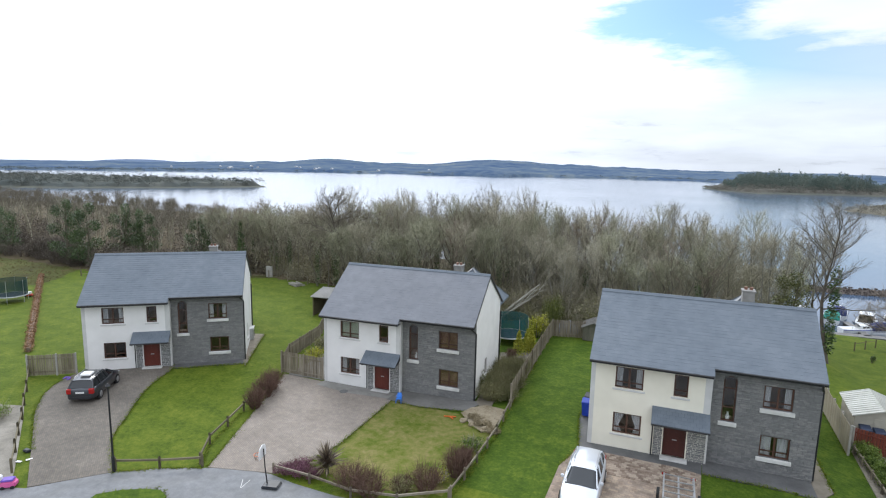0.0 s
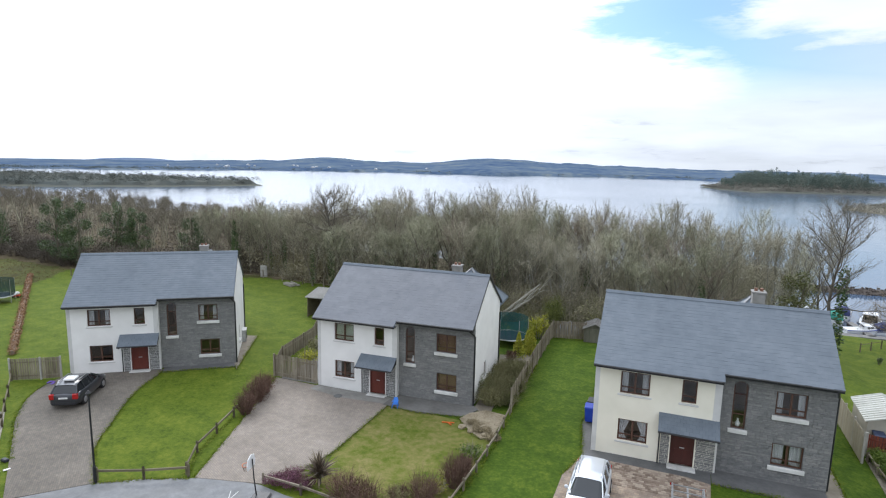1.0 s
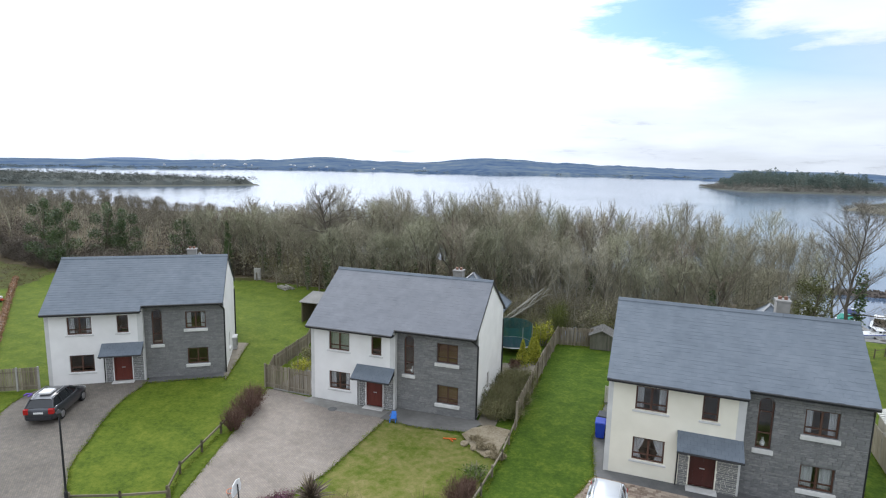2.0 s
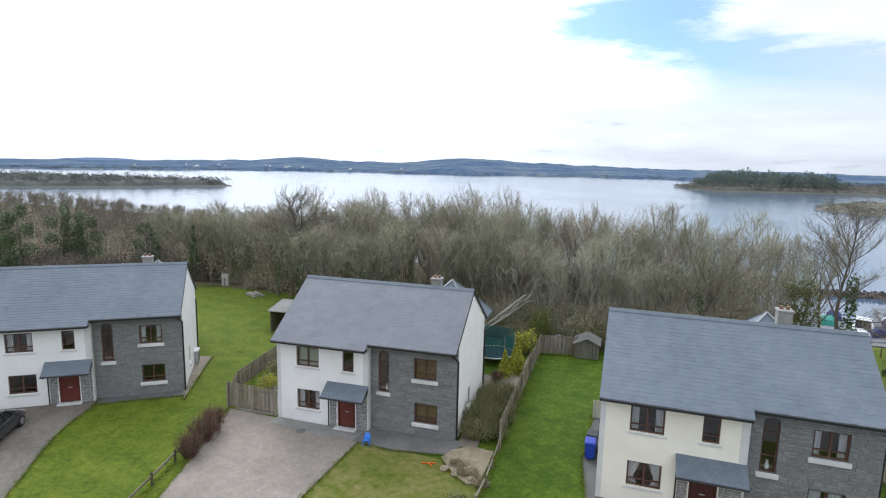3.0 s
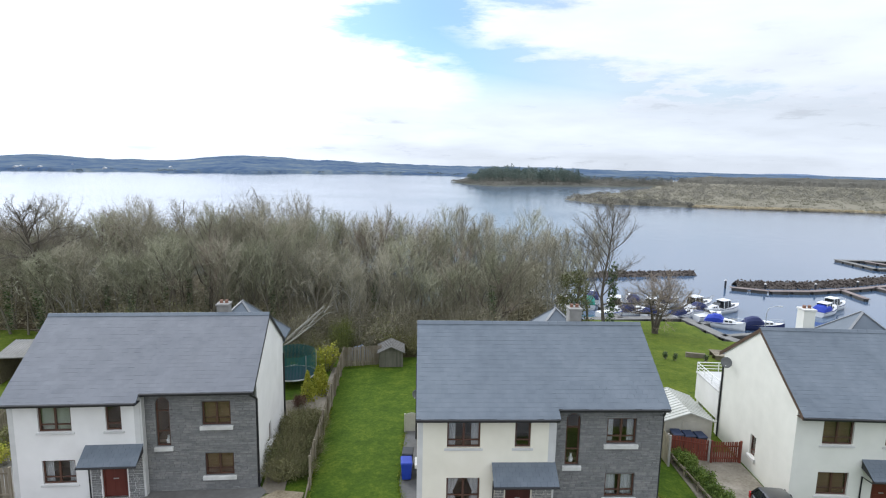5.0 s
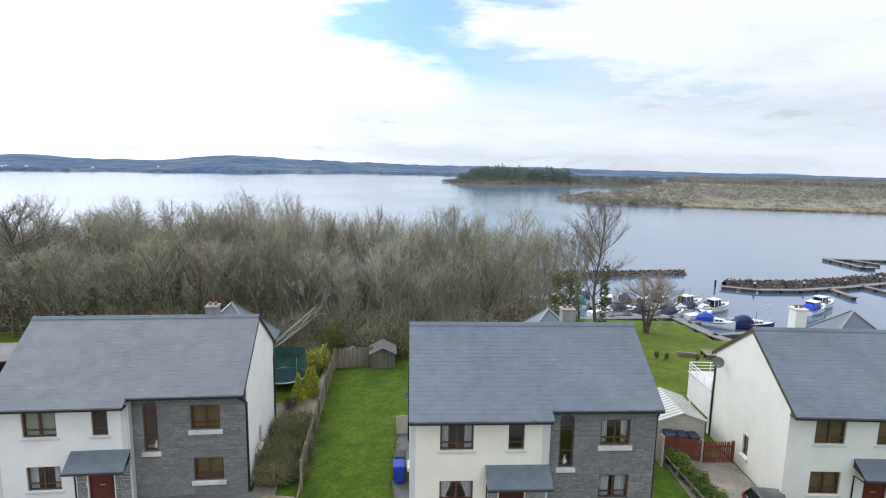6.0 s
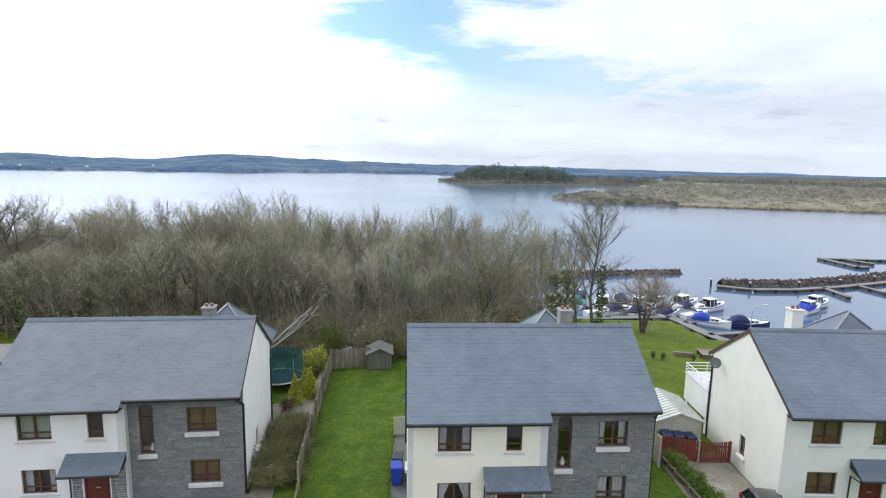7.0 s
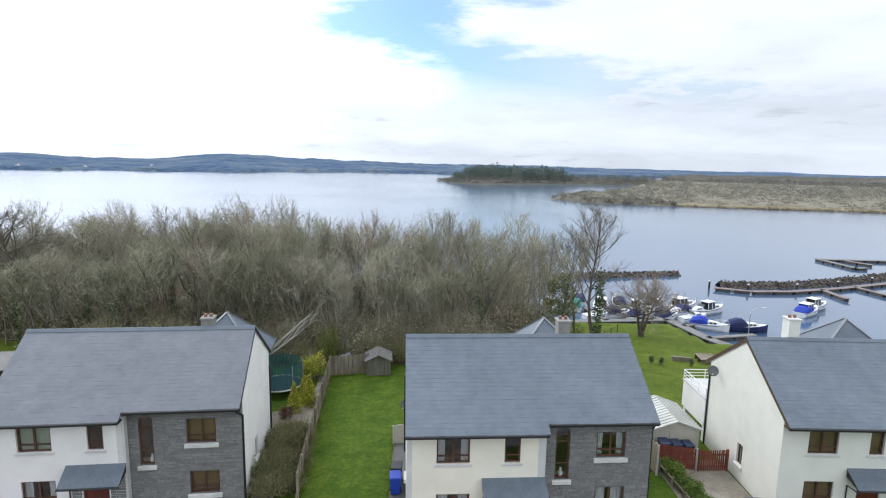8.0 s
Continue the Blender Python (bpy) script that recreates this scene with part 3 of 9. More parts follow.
def shore_r(az):
    r = 785 + 25 * math.sin(az * 0.21) + 14 * math.sin(az * 0.9)
    if az < -12:
        r += 60 * step((-az - 12) / 10)
    return r


def build_far():
    azs = [112 - 0.4 * i for i in range(561)]
    verts, faces = [], []
    prof = [(0.0, 0.0), (0.012, 0.16), (0.10, 0.30), (0.30, 0.45), (0.60, 0.75), (0.85, 1.0), (1.0, 0.9)]
    for i, az in enumerate(azs):
        r0, r1 = shore_r(az), 1285
        top = 16.3 + 1180 * math.tan(radians(lift(az, SKYLINE))) + 1.6 * noise.noise((az * 0.7, 0, 1)) + 0.8 * noise.noise((az * 2.7, 0, 1))
        for j, (q, h) in enumerate(prof):
            r = r0 + (r1 - r0) * q
            z = LAKE - 0.3 + (top - LAKE) * h
            if 0 < j < len(prof) - 1:
                z = LAKE + (max(top, LAKE + 6) - LAKE) * h + 0.7 * noise.noise((az * 0.9, j * 3.1, 2))
            verts.append(polar(az, r, z))
    k = len(prof)
    for i in range(len(azs) - 1):
        for j in range(k - 1):
            faces.append((i * k + j, (i + 1) * k + j, (i + 1) * k + j + 1, i * k + j + 1))
    ob = pydata("backdrop", verts, faces, M_HAZE_HILL, smooth=True)
    tagged(ob, "low wooded hills on the far shore, blue from painted haze", "hills", kind="structure")


build_far()

# Pale blue stands in for the air in front of the ridge.
M_HAZE_RIDGE = material("distant ridge paled by painted haze", [(0.20, 0.27, 0.40), (0.24, 0.31, 0.43)], scale=0.02, rough=1.0, spec=0.0)


def far_ridge(lo, hi, peak, label):
    """A pale ridge far behind the hills, rising between two bearings; its haze is in the colour."""
    verts, faces = [], []
    n = 40
    for i in range(n + 1):
        az = hi + (lo - hi) * i / n
        top = 16.3 + 1288 * math.tan(radians(-1.1 + (peak + 1.1) * math.sin(math.pi * i / n) ** 0.8)) + 0.5 * noise.noise((az * 1.4, 4, 0))
        verts += [polar(az, 1287, LAKE), polar(az, 1288, top), polar(az, 1296, LAKE)]
    for i in range(n):
        for j in (0, 1):
            faces.append((3 * i + j, 3 * i + 3 + j, 3 * i + 4 + j, 3 * i + 1 + j))
    tagged(pydata("backdrop", verts, faces, M_HAZE_RIDGE, smooth=True), label, "hills", kind="structure")


far_ridge(47.0, 59.0, -0.50, "ridge beyond the far hills, pale blue from painted haze")
far_ridge(-36.0, -24.0, -0.56, "ridge beyond the flat woods, pale blue from painted haze")


def clump_mass(name, spots, mat, label, category, seed=1, leaf=1.6, per=40):
    """Far woods as one mesh: each spot (x, y, z, r, h) is a crown of many small ragged facets."""
    rnd = random.Random(seed)
    verts, faces = [], []
    for x, y, z, r, h in spots:
        for _ in range(per):
            a, b = rnd.uniform(0, math.tau), math.sqrt(rnd.random())
            t = rnd.random() ** 0.7
            w = r * (1 - 0.75 * max(0, t - 0.35) / 0.65) * b
            c = Vector((x + w * math.cos(a), y + w * math.sin(a), z + h * t))
            s = leaf * rnd.uniform(0.5, 1.1)
            a = rnd.uniform(0, math.tau)
            d1 = Vector((math.cos(a), math.sin(a), rnd.gauss(0, 0.25))) * s * 0.7
            d2 = Vector((-math.sin(a) * 0.8, math.cos(a) * 0.8, rnd.gauss(0.7, 0.3))) * s
            n = len(verts)
            verts += [c - d1, c + d2, c + d1]
            faces.append((n, n + 1, n + 2))
    ob = pydata(name, verts, faces, mat)
    return tagged(ob, label, category, kind="stuff")


def canopy_sheet(outline, spacing, low, high, mat, label, seed=0, edge=8.0, rough=14.0, jag=0.4):
    """The rounded, closed top of a far wood or scrub as one bumpy sheet, falling to the ground at its edge."""
    xs, ys = [p[0] for p in outline], [p[1] for p in outline]
    nx, ny = int((max(xs) - min(xs)) / spacing) + 2, int((max(ys) - min(ys)) / spacing) + 2
    verts, faces, index = [], [], {}
    rnd = random.Random(seed)
    for j in range(ny):
        for i in range(nx):
            x, y = min(xs) + (i + rnd.uniform(-0.3, 0.3)) * spacing, min(ys) + (j + rnd.uniform(-0.3, 0.3)) * spacing
            if not inside(outline, x, y):
                continue
            core = all(inside(outline, x + dx, y + dy) for dx, dy in ((edge, 0), (-edge, 0), (0, edge), (0, -edge)))
            big = 0.5 + 0.5 * noise.noise((x / 60, y / 60, seed))
            bump = 0.5 + 0.5 * noise.noise((x / rough, y / rough, seed + 4)) + rnd.uniform(-jag, jag)
            z = LAKE + (low + (high - low) * (0.45 * big + 0.55 * bump))
            if not core:
                z = LAKE - 0.1
            index[i, j] = len(verts)
            verts.append((x, y, z))
    for (i, j), k in index.items():
        q = [index.get(c) for c in ((i + 1, j), (i + 1, j + 1), (i, j + 1))]
        if None not in q:
            faces.append((k, *q))
    return tagged(pydata("woodland", verts, faces, mat), label, "woodland", kind="stuff")


def land_patch(name, outline, crown, mat, label, category):
    """A low tongue of land: its outline at the water and a raised, rounded middle."""
    cx, cy = sum(p[0] for p in outline) / len(outline), sum(p[1] for p in outline) / len(outline)
    rings = [(1.0, LAKE - 0.5), (0.985, LAKE + 0.25), (0.9, LAKE + crown * 0.5), (0.6, LAKE + crown * 0.85), (0.0, LAKE + crown)]
    verts, faces = [], []
    n = len(outline)
    for s, z in rings[:-1]:
        verts += [(cx + (x - cx) * s, cy + (y - cy) * s, z) for x, y in outline]
    verts.append((cx, cy, rings[-1][1]))
    for r in range(len(rings) - 2):
        for i in range(n):
            faces.append((r * n + i, r * n + (i + 1) % n, (r + 1) * n + (i + 1) % n, (r + 1) * n + i))
    for i in range(n):
        faces.append(((len(rings) - 2) * n + i, (len(rings) - 2) * n + (i + 1) % n, len(verts) - 1))
    return tagged(pydata(name, verts, faces, mat, smooth=True), label, category, kind="structure")


M_REED = material("reed and scrub shore", [(0.120, 0.112, 0.086), (0.160, 0.148, 0.114), (0.22, 0.200, 0.15)], scale=0.12, rough=1.0, spec=0.0)
M_SCRUB = material("far bare scrub", [(0.150, 0.146, 0.110), (0.200, 0.190, 0.145), (0.262, 0.244, 0.190)], scale=0.035, rough=1.0, spec=0.0, island=0.12)
M_SCRUB_LOW = material("low far scrub", [(0.176, 0.165, 0.130), (0.212, 0.196, 0.154), (0.250, 0.230, 0.182)], scale=0.05, rough=1.0, spec=0.0)
# Pine green pushed towards blue: haze over the water, put into the colour.
M_PINE = material("far pine wood with painted haze", [(0.066, 0.096, 0.088), (0.100, 0.132, 0.116), (0.150, 0.162, 0.135)], scale=0.10, rough=1.0, spec=0.0, island=0.4)
M_PENIN = material("far mixed wood", [(0.062, 0.074, 0.074), (0.095, 0.106, 0.100), (0.135, 0.138, 0.122)], scale=0.10, rough=1.0, spec=0.0, island=0.4)

# Tinted blue-grey towards the hills behind, so the haze sits in the colour.
M_HAZE_TREE = material("far shore trees with painted haze", [(0.090, 0.118, 0.135), (0.120, 0.142, 0.145), (0.150, 0.165, 0.150)], scale=0.05, rough=1.0, spec=0.0)

leafy(0.6, M_SCRUB)
leafy(0.4, M_HAZE_TREE)
M_PENIN_TREE = material("far mixed crowns", [(0.070, 0.085, 0.080), (0.115, 0.124, 0.112), (0.165, 0.162, 0.140)], scale=0.06, rough=1.0, spec=0.0, island=0.4)
# The crowns carry the same painted haze tint as the pine wood.
M_PINE_TREE = material("far pine crowns with painted haze", [(0.085, 0.120, 0.108), (0.130, 0.166, 0.145), (0.190, 0.204, 0.170)], scale=0.10, rough=1.0, spec=0.0, island=0.4)
M_GREYSCRUB = material("far grey-brown scrub", [(0.150, 0.145, 0.126), (0.205, 0.196, 0.168), (0.260, 0.246, 0.212)], scale=0.10, rough=1.0, spec=0.0, island=0.4)
leafy(0.4, M_PENIN_TREE, M_PINE_TREE, M_GREYSCRUB)
rnd = random.Random(4)
PENIN = [(-277, 306), (-268, 298), (-281, 268), (-303, 236), (-335, 200), (-410, 158), (-560, 140), (-640, 235), (-540, 262), (-420, 296), (-330, 314)]
land_patch("land", PENIN, 1.6, M_SHORE, "low wooded peninsula in the lake", "peninsula")
canopy_sheet(PENIN, 3.2, 0.8, 4.4, M_PENIN, "mixed bare and evergreen wood on the peninsula", 3, 9.0, 9.0)
clump_mass("woodland", [(x, y, LAKE + 1.0, rnd.uniform(2, 4.5), rnd.uniform(2.0, 4.8)) for x, y in ((rnd.uniform(-640, -270), rnd.uniform(150, 320)) for _ in range(2600)) if inside(PENIN, x * 0.985, y - 3)], M_PENIN_TREE, "trees standing out of the peninsula's wood", "woodland", 5, leaf=0.66, per=32)
ISLAND = [(-7, 566), (8, 520), (32, 486), (74, 505), (110, 512), (150, 516), (200, 540), (230, 610), (150, 660), (60, 640)]
land_patch("land", ISLAND, 2.0, M_SHORE, "low wooded island with a reedy edge", "island")
canopy_sheet([(24, 548), (42, 532), (80, 538), (112, 542), (116, 634), (60, 628)], 2.4, 7.0, 12.0, M_PINE, "dark pine wood on the island", 7, 6.0, 8.0)


def pine_height(x):
    """The island wood is domed at its ends."""
    return min(1.0, 0.42 + 0.58 * step((x - 10) / 20)) * (1.0 - 0.5 * step((x - 106) / 16))


clump_mass("woodland", [(x, y, LAKE + 1.5, rnd.uniform(2.2, 4.2), rnd.uniform(11.0, 14.6) * pine_height(x) * (0.96 + 0.38 * noise.noise((x / 11, y / 30, 2)))) for x, y in ((rnd.uniform(12, 122), rnd.uniform(512, 600)) for _ in range(520)) if inside(ISLAND, x, y - 12)], M_PINE_TREE, "pines at the edge of the island wood", "woodland", 6, leaf=0.6, per=130)
clump_mass("woodland", [(x, y, LAKE + 0.5, rnd.uniform(2.0, 4), rnd.uniform(2.2, 6.6) * (0.35 + 0.65 * step((x + 4) / 26))) for x, y in ((rnd.uniform(-6, 228), rnd.uniform(486, 600)) for _ in range(2400)) if inside(ISLAND, x, y - 5)], M_GREYSCRUB, "bare grey-brown scrub along the island's edge", "woodland", 16, leaf=0.55, per=40)
clump_mass("woodland", [(x, y, LAKE + 0.5, rnd.uniform(2.5, 5), rnd.uniform(4.5, 8.0)) for x, y in ((rnd.uniform(112, 215), rnd.uniform(530, 600)) for _ in range(160)) if inside(ISLAND, x, y - 10)], M_PENIN_TREE, "mixed trees beside the island's pines", "woodland", 17, leaf=0.6, per=60)
canopy_sheet(ISLAND, 3.2, 0.8, 4.6, M_GREYSCRUB, "brown scrub round the island wood", 8, 9.0, 10.0, 0.2)
SPIT = [(58, 333), (72, 303), (108, 292), (150, 283), (206, 272), (300, 258), (420, 250), (700, 300), (760, 820), (330, 800), (222, 640), (150, 470), (106, 405), (80, 370)]
land_patch("land", SPIT, 1.0, M_REED, "flat reedy shore with a pale edge", "shore")
canopy_sheet(SPIT, 3.4, 0.5, 2.6, M_SCRUB_LOW, "brown bare scrub and reeds on the flat shore", 9, 6.0, 12.0, 0.05)
clump_mass("woodland", [(x, y, LAKE + 0.6, rnd.uniform(2.5, 5), rnd.uniform(0.9, 2.0)) for x, y in ((75 + 460 * rnd.random() ** 1.5, rnd.uniform(272, 560)) for _ in range(4300)) if inside(SPIT, x, y - 4) and inside(SPIT, x - 5, y)], M_SCRUB, "bare bushes standing out of the scrub", "woodland", 18, leaf=0.5, per=24)
clump_mass("woodland", [(x, y, LAKE + 0.6, rnd.uniform(2.5, 5.5), rnd.uniform(2.4, 3.5 + 0.014 * (y - 300) + 2.0 * noise.noise((x / 40, y / 40, 1)))) for x, y in ((100 + 480 * rnd.random() ** 1.3, rnd.uniform(330, 620)) for _ in range(1500)) if inside(SPIT, x, y - 14) and inside(SPIT, x - 12, y)], M_GREYSCRUB, "taller grey-brown bushes and trees among the scrub", "woodland", 19, leaf=0.55, per=46)
M_REEDTAN = material("dry tan reeds", [(0.40, 0.335, 0.225), (0.50, 0.425, 0.295), (0.58, 0.505, 0.37)], scale=0.08, rough=1.0, spec=0.0, island=0.2)
leafy(0.3, M_REEDTAN)
REED_EDGE = [(116, 290.5), (150, 283), (206, 272), (300, 258), (420, 250)]
reeds = []
for (xa, ya), (xb, yb) in zip(REED_EDGE, REED_EDGE[1:]):
    for _ in range(int((xb - xa) * 4)):
        q = rnd.random()
        reeds.append((xa + (xb - xa) * q, ya + (yb - ya) * q + rnd.uniform(0.2, 7.0), LAKE, 1.6, 1.1))
clump_mass("reeds", reeds, M_REEDTAN, "pale dry reeds along the flat shore", "reeds", 23, leaf=0.45, per=26)
canopy_sheet([(230, 640), (420, 560), (720, 560), (755, 812), (335, 792)], 4.0, 3.0, 8.0, M_GREYSCRUB, "grey-brown wood behind the flat shore", 10, 10.0, 18.0)
clump_mass("woodland", [(*polar(az, shore_r(az) + rnd.uniform(3, 60), LAKE)[:2], LAKE, rnd.uniform(6, 12), rnd.uniform(1.2, 3.6)) for az in (rnd.uniform(-60, 75) for _ in range(1500))], M_HAZE_TREE, "hedges and trees along the far shore", "woodland", 9, leaf=1.0, per=30)
M_FARWALL = material("far white walls", [(0.40, 0.41, 0.42), (0.52, 0.53, 0.54)], scale=1, rough=0.9)
for k in range(15):
    az = rnd.uniform(20, 52)
    r = shore_r(az) + rnd.uniform(15, 130)
    s = rnd.uniform(1.1, 1.9)
    house_at = polar(az, r, LAKE + 2.2 + (r - 790) * 0.02)
    bm = bmesh.new()
    prism(bm, [(-s, 0), (s, 0), (s, 1.3), (0, 2.3), (-s, 1.3)], lambda p, q: (p, -2, q), lambda p, q: (p, 3, q))
    ob = single("house", bm, M_FARWALL, "tiny white cottage on the far shore", "house", "cottages on the far shore")
    ob.matrix_basis = pose(*house_at, 0, 0, az + rnd.uniform(-40, 40))

clump_mass("woodland", [(x, y, LAKE + 0.1, rnd.uniform(1.6, 3.2), rnd.uniform(1.4, 2.8)) for x, y in ((rnd.uniform(60, 116), rnd.uniform(280, 400)) for _ in range(900)) if inside(SPIT, x, y - 1) and inside(SPIT, x - 2, y) and not inside(SPIT, x - 20, y - 20)], M_GREYSCRUB, "bare scrub at the water's edge", "woodland", 28, leaf=0.5, per=46)

# ---- houses ----
M_DOOR_DARK = material("dark brown red door", [(0.045, 0.012, 0.009), (0.075, 0.020, 0.015)], scale=6, rough=0.4, stretch=(1, 1, 0.2))
M_MORTAR_PALE = material("weathered grey render", [(0.20, 0.19, 0.18), (0.32, 0.31, 0.29)], scale=3, rough=0.9, stain=0.4)
W, UL, SET, DEPTH = 11.34, 6.2, 0.42, 7.85
EAVE_V, EAVE_Z, RIDGE_V, RIDGE_Z, BACK_V = -0.55, 5.27, 4.04, 8.28, 8.40
PITCH = (RIDGE_Z - EAVE_Z) / (RIDGE_V - EAVE_V)


def roof_z(v):
    return RIDGE_Z - PITCH * abs(v - RIDGE_V)


def wall_cells(bm, lo, hi, z0, z1, holes, to):
    """One wall round its openings; to(a, side, z) maps along, face (0 outer, 1 inner) and height into the house."""
    us = sorted({lo, hi, *[h[0] for h in holes], *[h[2] for h in holes]})
    zs = sorted({z0, z1, *[h[1] for h in holes], *[h[3] for h in holes]})
    nu, nz = len(us) - 1, len(zs) - 1

    def solid(i, j):
        if not (0 <= i < nu and 0 <= j < nz):
            return False
        a, z = (us[i] + us[i + 1]) / 2, (zs[j] + zs[j + 1]) / 2
        return not any(h[0] < a < h[2] and h[1] < z < h[3] for h in holes)

    v = {}

    def at(i, s, j):
        if (i, s, j) not in v:
            v[i, s, j] = bm.verts.new(to(us[i], s, zs[j]))
        return v[i, s, j]

    for i in range(nu):
        for j in range(nz):
            if not solid(i, j):
                continue
            bm.faces.new((at(i, 0, j), at(i + 1, 0, j), at(i + 1, 0, j + 1), at(i, 0, j + 1)))
            bm.faces.new((at(i, 1, j + 1), at(i + 1, 1, j + 1), at(i + 1, 1, j), at(i, 1, j)))
            for (di, dj), (p, q) in (((-1, 0), ((i, j), (i, j + 1))), ((1, 0), ((i + 1, j), (i + 1, j + 1))), ((0, -1), ((i, j), (i + 1, j))), ((0, 1), ((i, j + 1), (i + 1, j + 1)))):
                if not solid(i + di, j + dj):
                    bm.faces.new((at(p[0], 0, p[1]), at(q[0], 0, q[1]), at(q[0], 1, q[1]), at(p[0], 1, p[1])))


STONES = {}


def stones(parent, u0, u1, z0, z1, v, holes, seed, single_max=0):
    """Coursed rubble: each stone a bevelled block of its own, the joints between them set back."""
    rnd = random.Random(seed)
    verts, faces, made = [], [], 0
    z = z0
    while z < z1 - 0.03:
        h = min(rnd.choice((0.07, 0.08, 0.10, 0.12, 0.15)), z1 - z)
        u = u0
        while u < u1 - 0.02:
            w = min(rnd.uniform(0.14, 0.48), u1 - u)
            if u1 - u - w < 0.12:
                w = u1 - u
            a, b, c, d = u + 0.006, u + w - 0.006, z + 0.006, z + h - 0.006
            spans = [(a, b)]
            for h0, zz0, h1, zz1 in holes:
                if d > zz0 and c < zz1:
                    spans = [s for p, q in spans for s in ((p, min(q, h0)), (max(p, h1), q)) if s[1] - s[0] > 0.04]
            for a, b in spans:
                out = v - rnd.uniform(0.008, 0.030)
                e = 0.012
                t = [rnd.uniform(-0.008, 0.008) for _ in range(4)]
                pts = [(a, v, c), (b, v, c), (b, v, d), (a, v, d),
                       (a + e, out + t[0], c + e), (b - e, out + t[1], c + e), (b - e, out + t[2], d - e), (a + e, out + t[3], d - e)]
                fs = [(4, 5, 6, 7), (0, 1, 5, 4), (1, 2, 6, 5), (2, 3, 7, 6), (3, 0, 4, 7)]
                if made < single_max and u0 + 0.0 <= a:
                    ob = pydata("stone", pts, fs, M_STONE_OB, parent)
                    made += 1
                else:
                    n = len(verts)
                    verts += pts
                    faces += [tuple(n + i for i in f) for f in fs]
            u += w
        z += h
    if verts:
        ob = pydata("stonework", verts, faces, M_STONE, parent)
        tagged(ob, "coursed grey limestone cladding", kind="stuff")


M_STONE_OB = material("grey limestone block", [(0.135, 0.136, 0.134), (0.178, 0.178, 0.175), (0.240, 0.235, 0.223)], scale=6, rough=0.9, bump=0.8, bump_scale=30, per_object=0.5)


M_PALEBLIND = material("pale window blind", [(0.34, 0.38, 0.32), (0.46, 0.49, 0.42)], scale=3, rough=0.9, stretch=(0.3, 0.3, 8))


def window_at(parent, to, w, h, style, depth=0.10, sill=True, arch=False, curtain=None, name="window"):
    """A window in an opening w x h; to maps (across, inwards, up) from the opening's lower corner into the house."""
    win = thing(name, "", "")
    for key in list(win.keys()):
        del win[key]
    win.parent = parent

    def bars(nm, parts_, mat, label=""):
        bm = bmesh.new()
        for a0, d0, z0, a1, d1, z1 in parts_:
            hexa(bm, [to(a0, d0, z0), to(a1, d0, z0), to(a1, d1, z0), to(a0, d1, z0), to(a0, d0, z1), to(a1, d0, z1), to(a1, d1, z1), to(a0, d1, z1)])
        return part(nm, bm, mat, win, label)

    f, d0, d1 = 0.075, depth, depth + 0.07
    fr = [(0, d0, 0, w, d1, f), (0, d0, h - f, w, d1, h), (0, d0, f, f, d1, h - f), (w - f, d0, f, w, d1, h - f)]
    bars("frame", fr, M_FRAME, "rosewood-brown frame")
    bits = []
    if style == "double":
        bits = [(w * 0.5 - 0.045, d0 - 0.01, f, w * 0.5 + 0.045, d1, h - f), (f, d0 - 0.004, h * 0.27 - 0.03, w - f, d1 - 0.004, h * 0.27 + 0.03)]
    elif style == "single":
        bits = [(f, d0 - 0.004, h * 0.27 - 0.03, w - f, d1 - 0.004, h * 0.27 + 0.03)]
    elif style == "tall":
        bits = [(f, d0 - 0.004, h * 0.30 - 0.03, w - f, d1 - 0.004, h * 0.30 + 0.03), (f, d0 - 0.004, h * 0.72 - 0.03, w - f, d1 - 0.004, h * 0.72 + 0.03)]
    for b in bits:
        bars("glazing_bar", [b], M_FRAME)
    panes = bars("pane", [(f * 0.6, d0 + 0.03, f * 0.6, w - f * 0.6, d0 + 0.042, h - f * 0.6)], M_GLASS, "dark reflecting glass")
    panes.visible_shadow = False
    if sill:
        bm = bmesh.new()
        drop, out = (0.13, 0.05) if sill == "thin" else (0.23, 0.11)
        lo = [to(-0.12, -out, -drop), to(w + 0.12, -out, -drop), to(w + 0.12, depth, -drop), to(-0.12, depth, -drop), to(-0.12, -out, -0.04), to(w + 0.12, -out, -0.04), to(w + 0.12, depth, 0.0), to(-0.12, depth, 0.0)]
        hexa(bm, lo)
        bevel(bm, 0.008)
        part("sill", bm, M_PALE if sill == "thin" else M_SILL, win, "pale painted sill" if sill == "thin" else "pale cast stone sill")
    if curtain in ("blind", "pale"):
        bm = bmesh.new()
        hexa(bm, [to(0.08, d1 + 0.06, h * 0.03), to(w - 0.08, d1 + 0.06, h * 0.03), to(w - 0.08, d1 + 0.08, h * 0.03), to(0.08, d1 + 0.08, h * 0.03), to(0.08, d1 + 0.06, h), to(w - 0.08, d1 + 0.06, h), to(w - 0.08, d1 + 0.08, h), to(0.08, d1 + 0.08, h)])
        part("blind", bm, M_BLIND if curtain == "blind" else M_PALEBLIND, win, "lowered tan window blind" if curtain == "blind" else "pale translucent window blind")
    elif curtain:
        for side in (0, 1):
            verts, faces = [], []
            n = 14
            for i in range(n + 1):
                q = i / n
                tie = curtain == "tied"
                for zq in (0.0, 0.35, 0.5, 0.75, 1.0):
                    reach = (0.20 + 0.28 * abs(zq - 0.35) ** 0.8) if tie else 0.40 if curtain == "wide" else 0.26
                    a = q * reach * w
                    a = a if side == 0 else w - a
